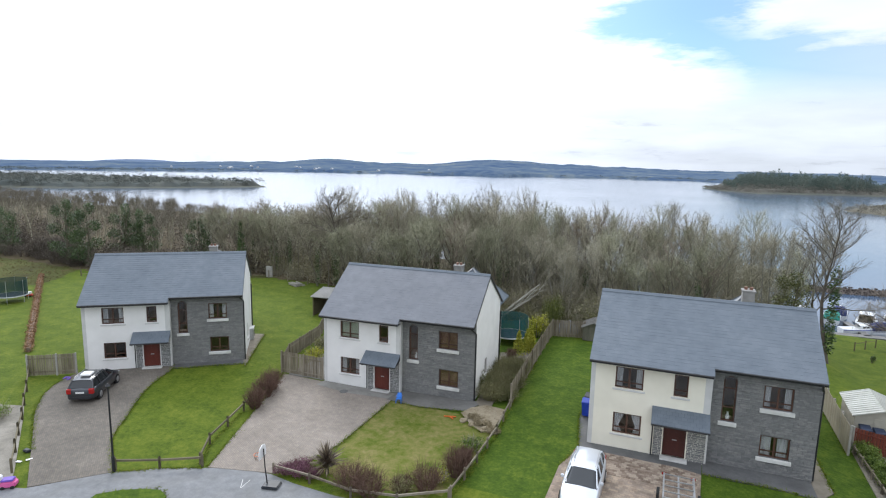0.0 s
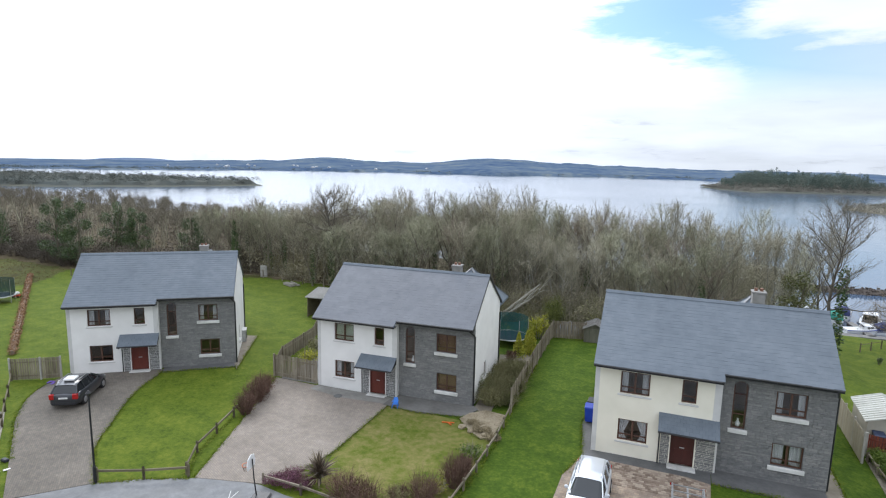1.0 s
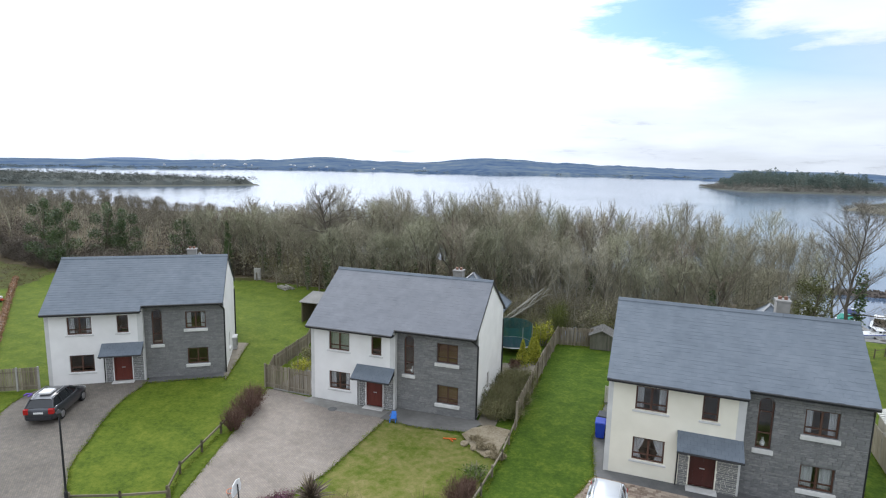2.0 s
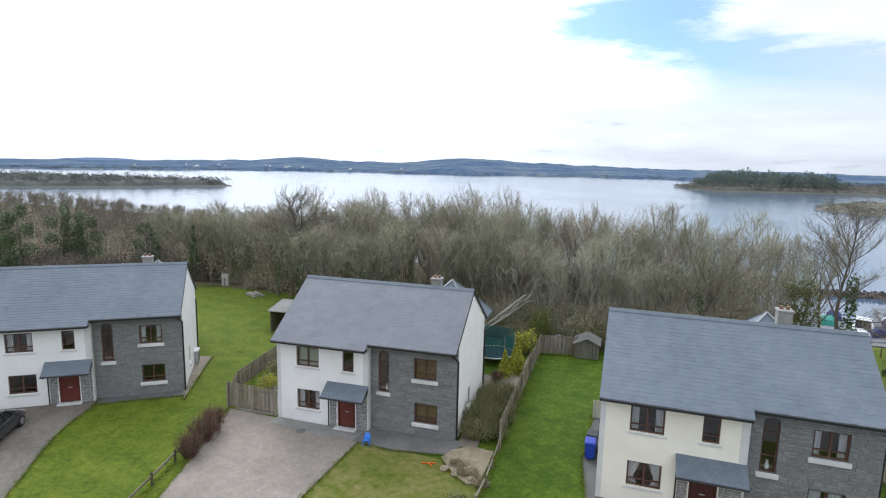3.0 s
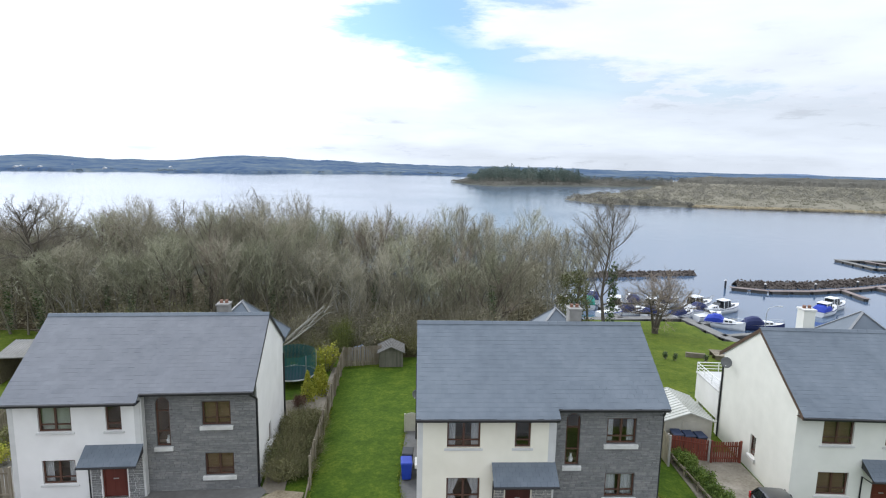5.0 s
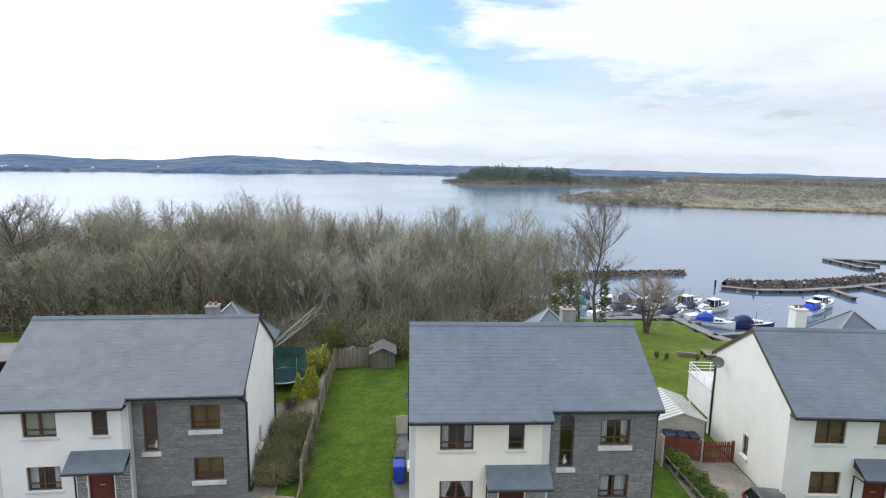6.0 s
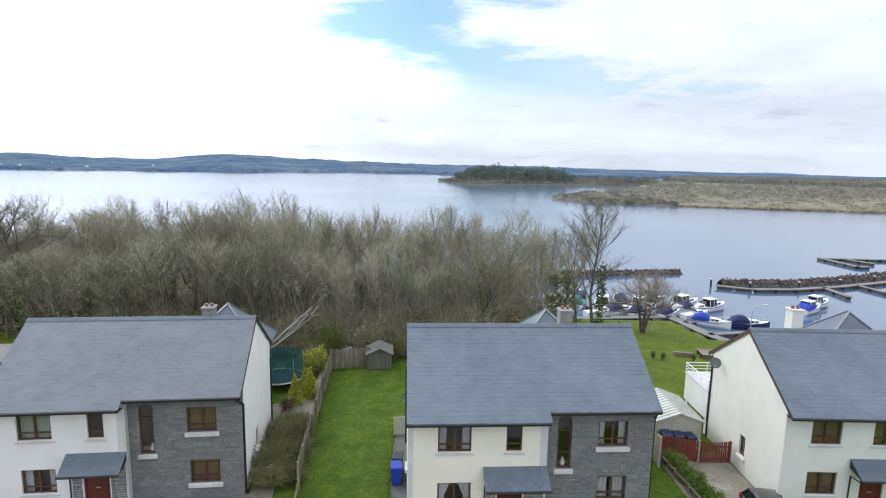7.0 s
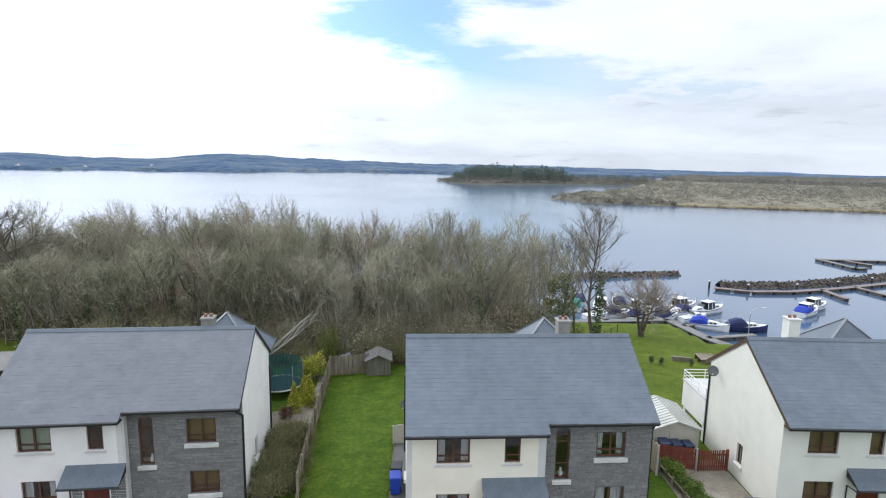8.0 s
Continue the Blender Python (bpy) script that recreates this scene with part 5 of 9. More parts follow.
def grow(seed, height, spread, limbs=9, branches=7, twigs=9, trunk_r=0.13, lean=0.05, start=0.3, droop=0.0, forks=1, twig_r=0.010, twig_l=(0.25, 0.75), bend=0.13, cheap=False, upright=1.0, limb_r=0.45):
    """Verts and faces of a bare tree: the trunk and limbs, then the branches and twigs."""
    rnd = random.Random(seed)
    wood, fine = ([], []), ([], [])

    def seg_ring(store, p, d, r, n):
        s = d.cross(Vector((0.3, 0.2, 1)))
        s = (s if s.length > 1e-3 else Vector((1, 0, 0))).normalized()
        u = s.cross(d)
        i = len(store[0])
        store[0].extend([p + (s * math.cos(k * math.tau / n) + u * math.sin(k * math.tau / n)) * r for k in range(n)])
        return i

    def tubes(store, pts, radii, n):
        rings = []
        for i, p in enumerate(pts):
            d = (pts[min(i + 1, len(pts) - 1)] - pts[max(i - 1, 0)]).normalized()
            rings.append(seg_ring(store, p, d, radii[i], n))
        for a, b in zip(rings, rings[1:]):
            for k in range(n):
                store[1].append((a + k, a + (k + 1) % n, b + (k + 1) % n, b + k))

    def cone(store, p, q, r):
        d = (q - p).normalized()
        i = seg_ring(store, p, d, r, 3)
        j = len(store[0])
        store[0].append(q)
        for k in range(3):
            store[1].append((i + k, i + (k + 1) % 3, j))

    def sliver(store, p, q, r):
        s = (q - p).cross(Vector((rnd.gauss(0, 1), rnd.gauss(0, 1), rnd.gauss(0, 1)))).normalized() * r
        i = len(store[0])
        store[0].extend((p - s, p + s, q))
        store[1].append((i, i + 1, i + 2))

    def wander(p, d, length, n, bend_, rise):
        pts = [p]
        for _ in range(n):
            d = (d + Vector((rnd.gauss(0, bend_), rnd.gauss(0, bend_), rnd.gauss(0, bend_) + rise))).normalized()
            p = p + d * (length / n)
            pts.append(p)
        return pts

    for f in range(forks):
        d0 = Vector((rnd.gauss(0, lean), rnd.gauss(0, lean), 1)).normalized() if forks == 1 else Vector((0.3 * math.cos(f * math.tau / forks + seed), 0.3 * math.sin(f * math.tau / forks + seed), 1)).normalized()
        H = height * (1 if f == 0 else rnd.uniform(0.75, 0.95))
        tp = wander(Vector((0.1 * f, 0, -0.3)), d0, H * 0.93, 7, 0.07, 0.03)
        tr = [trunk_r * (1 - 0.88 * i / 7) * (1.35 if i == 0 else 1) for i in range(8)]
        tubes(wood, tp, tr, 6)
        for k in range(limbs):
            q = start + (0.97 - start) * ((k + rnd.random() * 0.7) / limbs) ** (0.66 if cheap else 0.8)
            i = min(6, int(q * 7))
            p = tp[i].lerp(tp[i + 1], q * 7 - i)
            a = k * 2.4 + rnd.uniform(-0.5, 0.5)
            tilt = (0.85 + 0.75 * q) * upright
            d = Vector((math.cos(a), math.sin(a), tilt - droop)).normalized()
            L = spread * (0.66 + 0.30 * math.sin(math.pi * (q - start) / (1 - start))) * rnd.uniform(0.8, 1.12)
            if not droop:
                # the limb reaches to the rounded outline of the crown
                o = p - Vector((0, 0, 0.62 * H)) - Vector((tp[4].x, tp[4].y, 0))
                k2 = Vector((1 / (0.78 * spread), 1 / (0.78 * spread), 1 / (0.37 * H)))
                oo, dd = Vector((o.x * k2.x, o.y * k2.y, o.z * k2.z)), Vector((d.x * k2.x, d.y * k2.y, d.z * k2.z))
                qa, qb2, qc = dd.dot(dd), 2 * oo.dot(dd), oo.dot(oo) - 1
                disc = qb2 * qb2 - 4 * qa * qc
                reach = (-qb2 + math.sqrt(disc)) / (2 * qa) if disc > 0 else 0.6
                L = min(max(reach, 0.5), spread * 1.7) * rnd.uniform(0.80, 1.0)
            lp = wander(p, d, L, 4, bend, 0.05)
            lr = trunk_r * (1 - 0.8 * q) * limb_r + 0.008
            tubes(wood, lp, [lr * (1 - 0.8 * i / 4) for i in range(5)], 3 if cheap else 4)
            nb = max(2, round(branches * min(1.35, 0.25 + 1.25 * L / spread))) if not droop else branches
            for b in range(nb):
                qb = 0.2 + 0.8 * (b + rnd.random()) / nb
                i = min(3, int(qb * 4))
                p2 = lp[i].lerp(lp[i + 1], min(1, qb * 4 - i))
                ld = (lp[i + 1] - lp[i]).normalized()
                d2 = (ld + Vector((rnd.gauss(0, 0.6), rnd.gauss(0, 0.6), rnd.gauss(0.25 - droop * 0.3, 0.4)))).normalized()
                L2 = min(L * rnd.uniform(0.28, 0.5) * (1.1 - 0.5 * qb) + 0.30, 1.5 if not cheap else 1.05)
                bp = wander(p2, d2, L2, 2, 0.16, 0.10)
                if cheap:
                    cone(fine, bp[0], bp[-1], 0.018)
                else:
                    tubes(fine, bp, [0.016, 0.011, 0.006], 3)
                for t in range(twigs):
                    qt = 0.15 + 0.85 * (t + rnd.random()) / twigs
                    i = min(1, int(qt * 2))
                    p3 = bp[i].lerp(bp[i + 1], min(1, qt * 2 - i))
                    d3 = ((bp[i + 1] - bp[i]).normalized() + Vector((rnd.gauss(0, 1.15), rnd.gauss(0, 1.15), rnd.gauss(0.15, 0.9)))).normalized()
                    (sliver if cheap else cone)(fine, p3, p3 + d3 * rnd.uniform(*twig_l), twig_r)
    return wood, fine


def leaf_cloud(seed, n, blobs, size, flat=0.5, tri=False):
    """Many small leaf facets gathered in clumps; blobs are (x, y, z, rx, ry, rz)."""
    rnd = random.Random(seed)
    verts, faces = [], []
    for _ in range(n):
        x, y, z, rx, ry, rz = rnd.choice(blobs)
        d = Vector((rnd.gauss(0, 1), rnd.gauss(0, 1), rnd.gauss(0, 1))).normalized() * (0.35 + 0.5 * rnd.random() + abs(rnd.gauss(0, 0.22)))
        c = Vector((x + d.x * rx, y + d.y * ry, max(0.02, z + d.z * rz)))
        s = size * rnd.uniform(0.6, 1.3)
        a = Vector((rnd.gauss(0, 1), rnd.gauss(0, 1), rnd.gauss(0, flat))).normalized() * s
        b = a.cross(Vector((rnd.gauss(0, 1), rnd.gauss(0, 1), rnd.gauss(0, 1)))).normalized() * s * 0.55
        i = len(verts)
        if tri:
            verts += [c - a, c + a, c + b * 1.7]
            faces.append((i, i + 1, i + 2))
        else:
            verts += [c - a, c + b, c + a, c - b]
            faces.append((i, i + 1, i + 2, i + 3))
    return verts, faces


def tree_type(name, label, seed, mat_twig, ivy=None, bark=None, ivy_mat=None, at=(0, 0, -60), yaw=0.0, group="", **kw):
    wood, fine = grow(seed, **kw)
    t = thing(name, label, "tree", at, yaw, group)
    pydata("trunk", *wood, bark or M_BARK, t, smooth=True)
    pydata("crown", *fine, mat_twig, t)
    if ivy:
        ob = pydata("ivy", *leaf_cloud(seed + 1, ivy[0], ivy[1], ivy[2]), ivy_mat or M_IVY, t)
        tagged(ob, "dark glossy ivy on the trunk")
    return t


def discard(kinds):
    for k in kinds:
        for o in list(k.children_recursive) + [k]:
            bpy.data.objects.remove(o)


M_BIRCH = material("pale birch bark", [(0.19, 0.176, 0.145), (0.32, 0.30, 0.255)], scale=6, rough=0.9, bump=0.3)
M_PALEBARK = material("pale silvery bark", [(0.30, 0.285, 0.245), (0.46, 0.44, 0.39)], scale=6, rough=0.9, bump=0.3)
M_MOSSY = material("mossy olive twigs", [(0.196, 0.196, 0.126), (0.298, 0.294, 0.198), (0.400, 0.388, 0.276)], scale=0.9, rough=0.95, per_object=0.5, island=0.35)


M_DARKTWIG = material("dark grey-brown twigs", [(0.125, 0.108, 0.084), (0.205, 0.182, 0.145)], scale=0.9, rough=0.95)
M_MOSSLEAF = material("olive ivy leaves", [(0.072, 0.080, 0.020), (0.128, 0.136, 0.036), (0.190, 0.188, 0.062)], scale=3, rough=0.6, island=0.6)
M_DARKBARK = material("dark brown bark", [(0.075, 0.062, 0.048), (0.135, 0.115, 0.090)], scale=5, rough=0.95, bump=0.6, bump_scale=20)


def joined(name, items, part_index, mat):
    """One mesh out of many trees: items are (kind, matrix)."""
    vs, fs, base = [], [], 0
    for kind, m in items:
        me = kind.children[part_index].data
        co = np.empty(len(me.vertices) * 3, np.float32)
        me.vertices.foreach_get("co", co)
        mm = np.array(m)
        vs.append(co.reshape(-1, 3) @ mm[:3, :3].T + mm[:3, 3])
        fs += [tuple(base + i for i in p.vertices) for p in me.polygons]
        base += len(me.vertices)
    return pydata(name, np.concatenate(vs).tolist(), fs, mat)


def tall(x):
    """The wood grows taller towards the marina."""
    return 0.99 + 0.20 * step((x + 52) / 30) - 0.10 * step((x + 12) / 10) - 0.17 * math.exp(-((x + 33.5) / 3.2) ** 2)


def low_wood(x, y):
    """West of the houses the wood thins to low scrub as it nears the water."""
    if x > -44:
        return 1.0
    w = step((-44 - x) / 10)
    cap = (10.3 - 0.088 * (y - 60) + 0.9 * noise.noise((x * 0.09, y * 0.09, 3))) / 10.6 + 0.10 * step((-80 - x) / 20)
    return 1.0 - w + w * min(1.0, max(0.30, cap))


def scatter_wood():
    rnd = random.Random(77)
    kinds = []
    for k in range(9):
        kinds.append(tree_type("tree", "broad bare woodland tree with fine grey-brown twigs", 100 + k, (M_TWIG, M_MOSSY, M_TWIG_RED, M_MOSSY)[k % 4],
                               height=9.4 + 0.55 * (k % 5), spread=(3.4, 4.2, 3.8, 4.8)[k % 4], limbs=27 + k % 3, branches=7, twigs=9, cheap=True, trunk_r=0.085 + 0.018 * (k % 3), start=(0.34, 0.28, 0.40)[k % 3],
                               bend=0.15, twig_r=0.010, twig_l=(0.22, 0.60), upright=(0.95, 1.3, 1.1)[k % 3], limb_r=0.30,
                               ivy=(420, [(0, 0, 0.8 + 0.7 * i, 0.34, 0.34, 0.6) for i in range(8)], 0.10) if k in (4, 7) else None))
    slim = []
    for k in range(8):
        slim.append(tree_type("tree", "slender upright bare tree with pale grey stem", 115 + k, (M_TWIG, M_MOSSY, M_TWIG)[k % 3],
                              height=9.8 + 0.45 * (k % 4), spread=(2.0, 2.5, 2.2)[k % 3], limbs=18 + k % 3, branches=6, twigs=8, cheap=True, trunk_r=0.060 + 0.012 * (k % 3), start=(0.36, 0.30, 0.44)[k % 3], forks=1 + (k % 4 == 1),
                              bend=0.13, twig_r=0.008, twig_l=(0.20, 0.55), upright=(2.0, 1.6, 2.4)[k % 3], limb_r=0.30, lean=0.04, bark=M_BIRCH if k in (2, 5) else M_BARK))
    back = [tree_type("tree", "bare woodland tree", 130 + k, M_TWIG, cheap=True, height=9.6 + 0.5 * k, spread=3.6 + 0.25 * k, limbs=18, branches=6, twigs=8, trunk_r=0.09, start=0.3, twig_r=0.013, twig_l=(0.25, 0.65), bend=0.16, upright=1.1, limb_r=0.32) for k in range(5)]
    far = [tree_type("tree", "bare brown woodland tree", 140 + k, M_TWIG, cheap=True, height=9.5, spread=3.4, limbs=11, branches=5, twigs=9, trunk_r=0.11, start=0.25, twig_r=0.020, twig_l=(0.4, 1.1), upright=1.5) for k in range(4)]
    spots = [(-9.0, 63.0), (-7.4, 66.0), (-10.6, 68.2), (-6.0, 70.0), (-8.6, 72.6), (-4.6, 64.6), (-11.8, 65.4), (-3.0, 67.5), (-13.4, 63.6)]
    tries = 0
    while len(spots) < 449 and tries < 40000:
        tries += 1
        x = rnd.uniform(-66, 9.5) if rnd.random() < 0.62 else rnd.uniform(-30, 9.5)
        y = rnd.uniform(57.0, 96) if x < -25 else rnd.uniform(56.5, 84)
        if y > shore_y(x) - 1 or (x > 2 and y < 58 + (x - 2) * 0.9) or (x < -46 and y < 61):
            continue
        near = (1.6 if y < 64 else 2.1 if y < 74 else 3.0) * (1.0 + 0.12 * step((x + 18) / 12))
        if any((x - a) ** 2 + (y - b) ** 2 < near * near for a, b in spots):
            continue
        spots.append((x, y))
    spots.sort(key=lambda p: p[1] + 0.12 * abs(p[0] + 12))
    for i, (x, y) in enumerate(spots[:255]):
        s = rnd.uniform(0.86, 1.08)
        sort = slim if rnd.random() < 0.62 * step((x + 26) / 16) else kinds
        ob = copy_thing(sort[rnd.randrange(len(sort))], pose(x, y, ground(x, y) - 0.05, 0, 0, rnd.uniform(0, 360)))
        ob.scale = (s, s, s * (0.84 if y < 60 else 1.0) * rnd.uniform(0.93, 1.05) * tall(x) * low_wood(x, y))
        tagged(ob, group="woodland between the gardens and the lake")
    rest = []
    for x, y in spots[255:]:
        s = rnd.uniform(0.82, 1.12)
        sort = slim if rnd.random() < 0.75 * step((x + 26) / 16) else back
        rest.append((sort[rnd.randrange(len(sort))], pose(x, y, ground(x, y) - 0.05, 0, 0, rnd.uniform(0, 360)) @ Matrix.Diagonal((s, s, s * tall(x) * rnd.uniform(0.92, 1.04) * low_wood(x, y), 1))))
    left = []
    tries = 0
    while len(left) < 260 and tries < 30000:
        tries += 1
        x, y = rnd.uniform(-190, -60), rnd.uniform(60, 165)
        if y > shore_y(x) - 1 or y < 60 + (-60 - x) * 0.02 or math.hypot(x, y) > 205:
            continue
        near = 2.8 if y < 80 else 4.2
        if any((x - a) ** 2 + (y - b) ** 2 < near * near for a, b in left):
            continue
        left.append((x, y))
    rest += [(far[rnd.randrange(4)], pose(x, y, ground(x, y) - 0.05, 0, 0, rnd.uniform(0, 360)) @ Matrix.Scale(rnd.uniform(0.82, 1.05) * low_wood(x, y), 4)) for x, y in left]
    # saplings and hazel that close the wood below the crowns
    young = [tree_type("tree", "young tree", 160 + k, M_TWIG, cheap=True, height=5.0, spread=1.6, limbs=9, branches=5, twigs=6, trunk_r=0.028, start=0.12, twig_r=0.014, twig_l=(0.3, 0.8), upright=1.5) for k in range(4)]
    low = []
    for _ in range(400):
        x, y = rnd.uniform(-66, 8.5) if rnd.random() < 0.5 else rnd.uniform(-28, 8.5), rnd.uniform(60, 84)
        if x > 2 and y < 59 + (x - 2) * 0.9 or x < -46 and y < 61 or y > shore_y(x) - 2:
            continue
        low.append((young[rnd.randrange(4)], pose(x, y, ground(x, y), 0, 0, rnd.uniform(0, 360)) @ Matrix.Scale(rnd.uniform(0.7, 1.45), 4)))
    for idx, mat in ((0, M_BARK), (1, M_TWIG_STUFF)):
        tagged(joined("woodland", rest, idx, mat), "bare winter woodland reaching down to the lake", "woodland", kind="stuff")
    for idx in (0, 1):
        tagged(joined("woodland", low, idx, M_TWIG_STUFF), "young hazel and saplings below the bare crowns", "woodland", kind="stuff")
    # brambles and holly that fill the wood behind its edge
    blobs, n = [], 0
    while n < 300:
        x, y = rnd.uniform(-70, 8) if n < 210 else rnd.uniform(-20, 8), rnd.uniform(59, 84)
        if x > 2 and y < 60 + (x - 2) * 0.9 or y > shore_y(x) - 2:
            continue
        r = rnd.uniform(1.0, 2.0)
        blobs.append((x, y, ground(x, y) + r * 0.75, r * 1.3, r * 1.3, r * 1.1))
        n += 1
    while n < 430:
        x, y = rnd.uniform(-40, 4), rnd.uniform(56.6, 61.5)
        if x > 2 and y < 60 + (x - 2) * 0.9:
            continue
        r = rnd.uniform(0.9, 1.7)
        blobs.append((x, y, ground(x, y) + r * 0.8, r * 1.3, r * 1.2, r * 1.15))
        n += 1
    while n < 570:
        x, y = rnd.uniform(-150, -62), rnd.uniform(54, 112)
        if y > shore_y(x) - 2:
            continue
        r = rnd.uniform(1.2, 2.4)
        blobs.append((x, y, ground(x, y) + r * 0.75, r * 1.5, r * 1.5, r * 1.1))
        n += 1
    vs, fs = [], []
    vs2, fs2 = [], []
    for k, b in enumerate(blobs):
        west = b[0] < -62
        lv, lf = leaf_cloud(700 + k, 360 if west else 320, [(0, 0, b[2] + 10, b[3], b[4], b[5])], 0.14 if west else 0.148, tri=True)
        vv, ff = (vs2, fs2) if west else (vs, fs)
        base = len(vv)
        vv += [v + Vector((b[0], b[1], -10)) for v in lv]
        ff += [tuple(base + i for i in f) for f in lf]
    tagged(pydata("thicket", vs, fs, M_BRAMBLE), "dark olive bramble and holly inside the wood", "thicket", kind="stuff")
    tagged(pydata("thicket", vs2, fs2, M_THICKET), "dark brown tangled blackthorn beside the rough field", "thicket", kind="stuff")
    discard(kinds + slim + back + far + young)


M_THICKET = material("dark blackthorn twigs", [(0.062, 0.050, 0.040), (0.105, 0.086, 0.066), (0.150, 0.126, 0.096)], scale=1.2, rough=0.95, island=0.35)
M_TWIG_STUFF = material("bare brown woodland twigs", [(0.205, 0.186, 0.128), (0.320, 0.295, 0.208), (0.430, 0.402, 0.296)], scale=0.45, rough=0.95, island=0.35)
scatter_wood()

# trees that stand out of the wood
tree_type("tree", "broad bare tree rising above the wood", 201, M_DARKTWIG, at=(-41.6, 59.6, -0.5), upright=0.9, height=13.0, spread=6.2, limbs=21, branches=14, twigs=12, trunk_r=0.27, start=0.42, bend=0.36, limb_r=0.6, bark=M_DARKBARK)
tree_type("tree", "large domed tree with dense fine twigs", 209, M_TWIG, at=(-27.2, 61.6, -0.6), height=12.4, spread=6.0, limbs=22, branches=10, twigs=10, trunk_r=0.24, start=0.30, bend=0.18, bark=M_DARKBARK)
tree_type("tree", "bare tree with pale upright limbs at the wood's edge", 202, M_TWIG, at=(-38.9, 59.0, -0.4), height=7.6, spread=2.8, limbs=9, branches=5, twigs=6, trunk_r=0.12, start=0.3, forks=3, bark=M_PALEBARK)
tree_type("tree", "slender birch with pale trunk", 203, M_MOSSY, at=(-35.5, 60.0, -0.4), height=9.0, spread=2.0, limbs=9, branches=6, twigs=7, trunk_r=0.09, start=0.35, bark=M_BIRCH)
tree_type("tree", "dark-limbed spreading bare tree at the wood's edge", 204, M_TWIG_RED, at=(-1.2, 58.6, -0.6), bark=M_DARKBARK, height=9.6, spread=5.4, limbs=12, branches=8, twigs=9, trunk_r=0.22, start=0.25, forks=2, bend=0.2)
for k, (x, y, hgt) in enumerate(((-9.5, 59.0, 8.5), (-12.9, 57.2, 8.4), (-4.3, 57.3, 8.0), (-20.0, 60.0, 9.0))):
    tree_type("tree", "slender bare tree with pale grey bark", 210 + k, M_TWIG, at=(x, y, ground(x, y)), height=hgt, spread=2.4, limbs=13, branches=7, twigs=9, trunk_r=0.075, start=0.32, bark=M_PALEBARK if k in (1, 2) else M_BARK)
tree_type("tree", "tall bare tree with ivy-clad trunk by the marina lawn", 205, M_DARKTWIG, bark=M_DARKBARK, at=(10.6, 57.8, ground(10.6, 57.8)), height=14.2, spread=4.3, limbs=24, branches=11, twigs=9, trunk_r=0.20, start=0.35, bend=0.18,
          ivy=(900, [(0, 0, 1.5 + 0.9 * i, 0.45, 0.45, 0.8) for i in range(8)], 0.14))
tree_type("tree", "tall bare tree beside the marina lawn", 206, M_DARKTWIG, bark=M_DARKBARK, at=(10.9, 67.5, ground(10.9, 67.5)), height=12.6, spread=3.4, limbs=15, branches=10, twigs=9, trunk_r=0.16, start=0.3)
tree_type("tree", "ivy-covered tree at the wood's corner", 207, M_MOSSY, ivy_mat=M_MOSSLEAF, at=(7.9, 60.4, ground(7.9, 60.4)), height=9.4, spread=2.6, limbs=10, branches=6, twigs=6, trunk_r=0.18, start=0.3,
          ivy=(6500, [((1.3 - 0.06 * i) * math.sin(i * 2.1), (1.3 - 0.06 * i) * math.cos(i * 1.7), 1.2 + 0.58 * i, 1.25 - 0.06 * i, 1.25 - 0.06 * i, 0.85) for i in range(10)], 0.085))
tree_type("tree", "low spreading bare tree on the lakeside lawn", 208, M_TWIG_RED, at=(20.2, 73.0, ground(20.2, 73.0)), height=6.4, spread=6.6, limbs=13, branches=16, twigs=11, trunk_r=0.24, start=0.45, forks=3, bend=0.28, twig_r=0.012, twig_l=(0.25, 0.6), upright=0.30, bark=M_DARKBARK)
for k, (x, y, hh) in enumerate(((-84.8, 51.6, 9.6), (-80.8, 51.8, 9.2), (-81.8, 58.5, 8.6), (-78.6, 59.5, 7.8), (-101.0, 52.4, 7.6), (-106.0, 53.0, 7.8), (-68.0, 61.0, 7.4))):
    tree_type("tree", "tree thickly clad in dark green ivy", 220 + k, M_TWIG, at=(x, y, -0.2), height=hh + 1.0, spread=2.6, limbs=9, branches=5, twigs=6, trunk_r=0.22, start=0.3, group="ivy-clad trees by the field",
              ivy=(7600 if k < 4 else 5000, [(1.0 * math.sin(i * 2.3 + k), 1.0 * math.cos(i * 1.9 + k), 1.2 + (hh - 1.8) * i / 9, 1.35 - 0.07 * i, 1.35 - 0.07 * i, 0.9) for i in range(10)], 0.095))
tree_type("tree", "narrow dark evergreen among bare trees", 230, M_IVY, at=(-59.4, 60.2, -0.2), height=6.6, spread=0.7, limbs=8, branches=5, twigs=4, trunk_r=0.12, start=0.1,
          ivy=(2200, [(0, 0, 0.7 + 0.62 * i, 0.9 - 0.07 * i, 0.9 - 0.07 * i, 0.6) for i in range(11)], 0.13))

# ---- shrubs ----


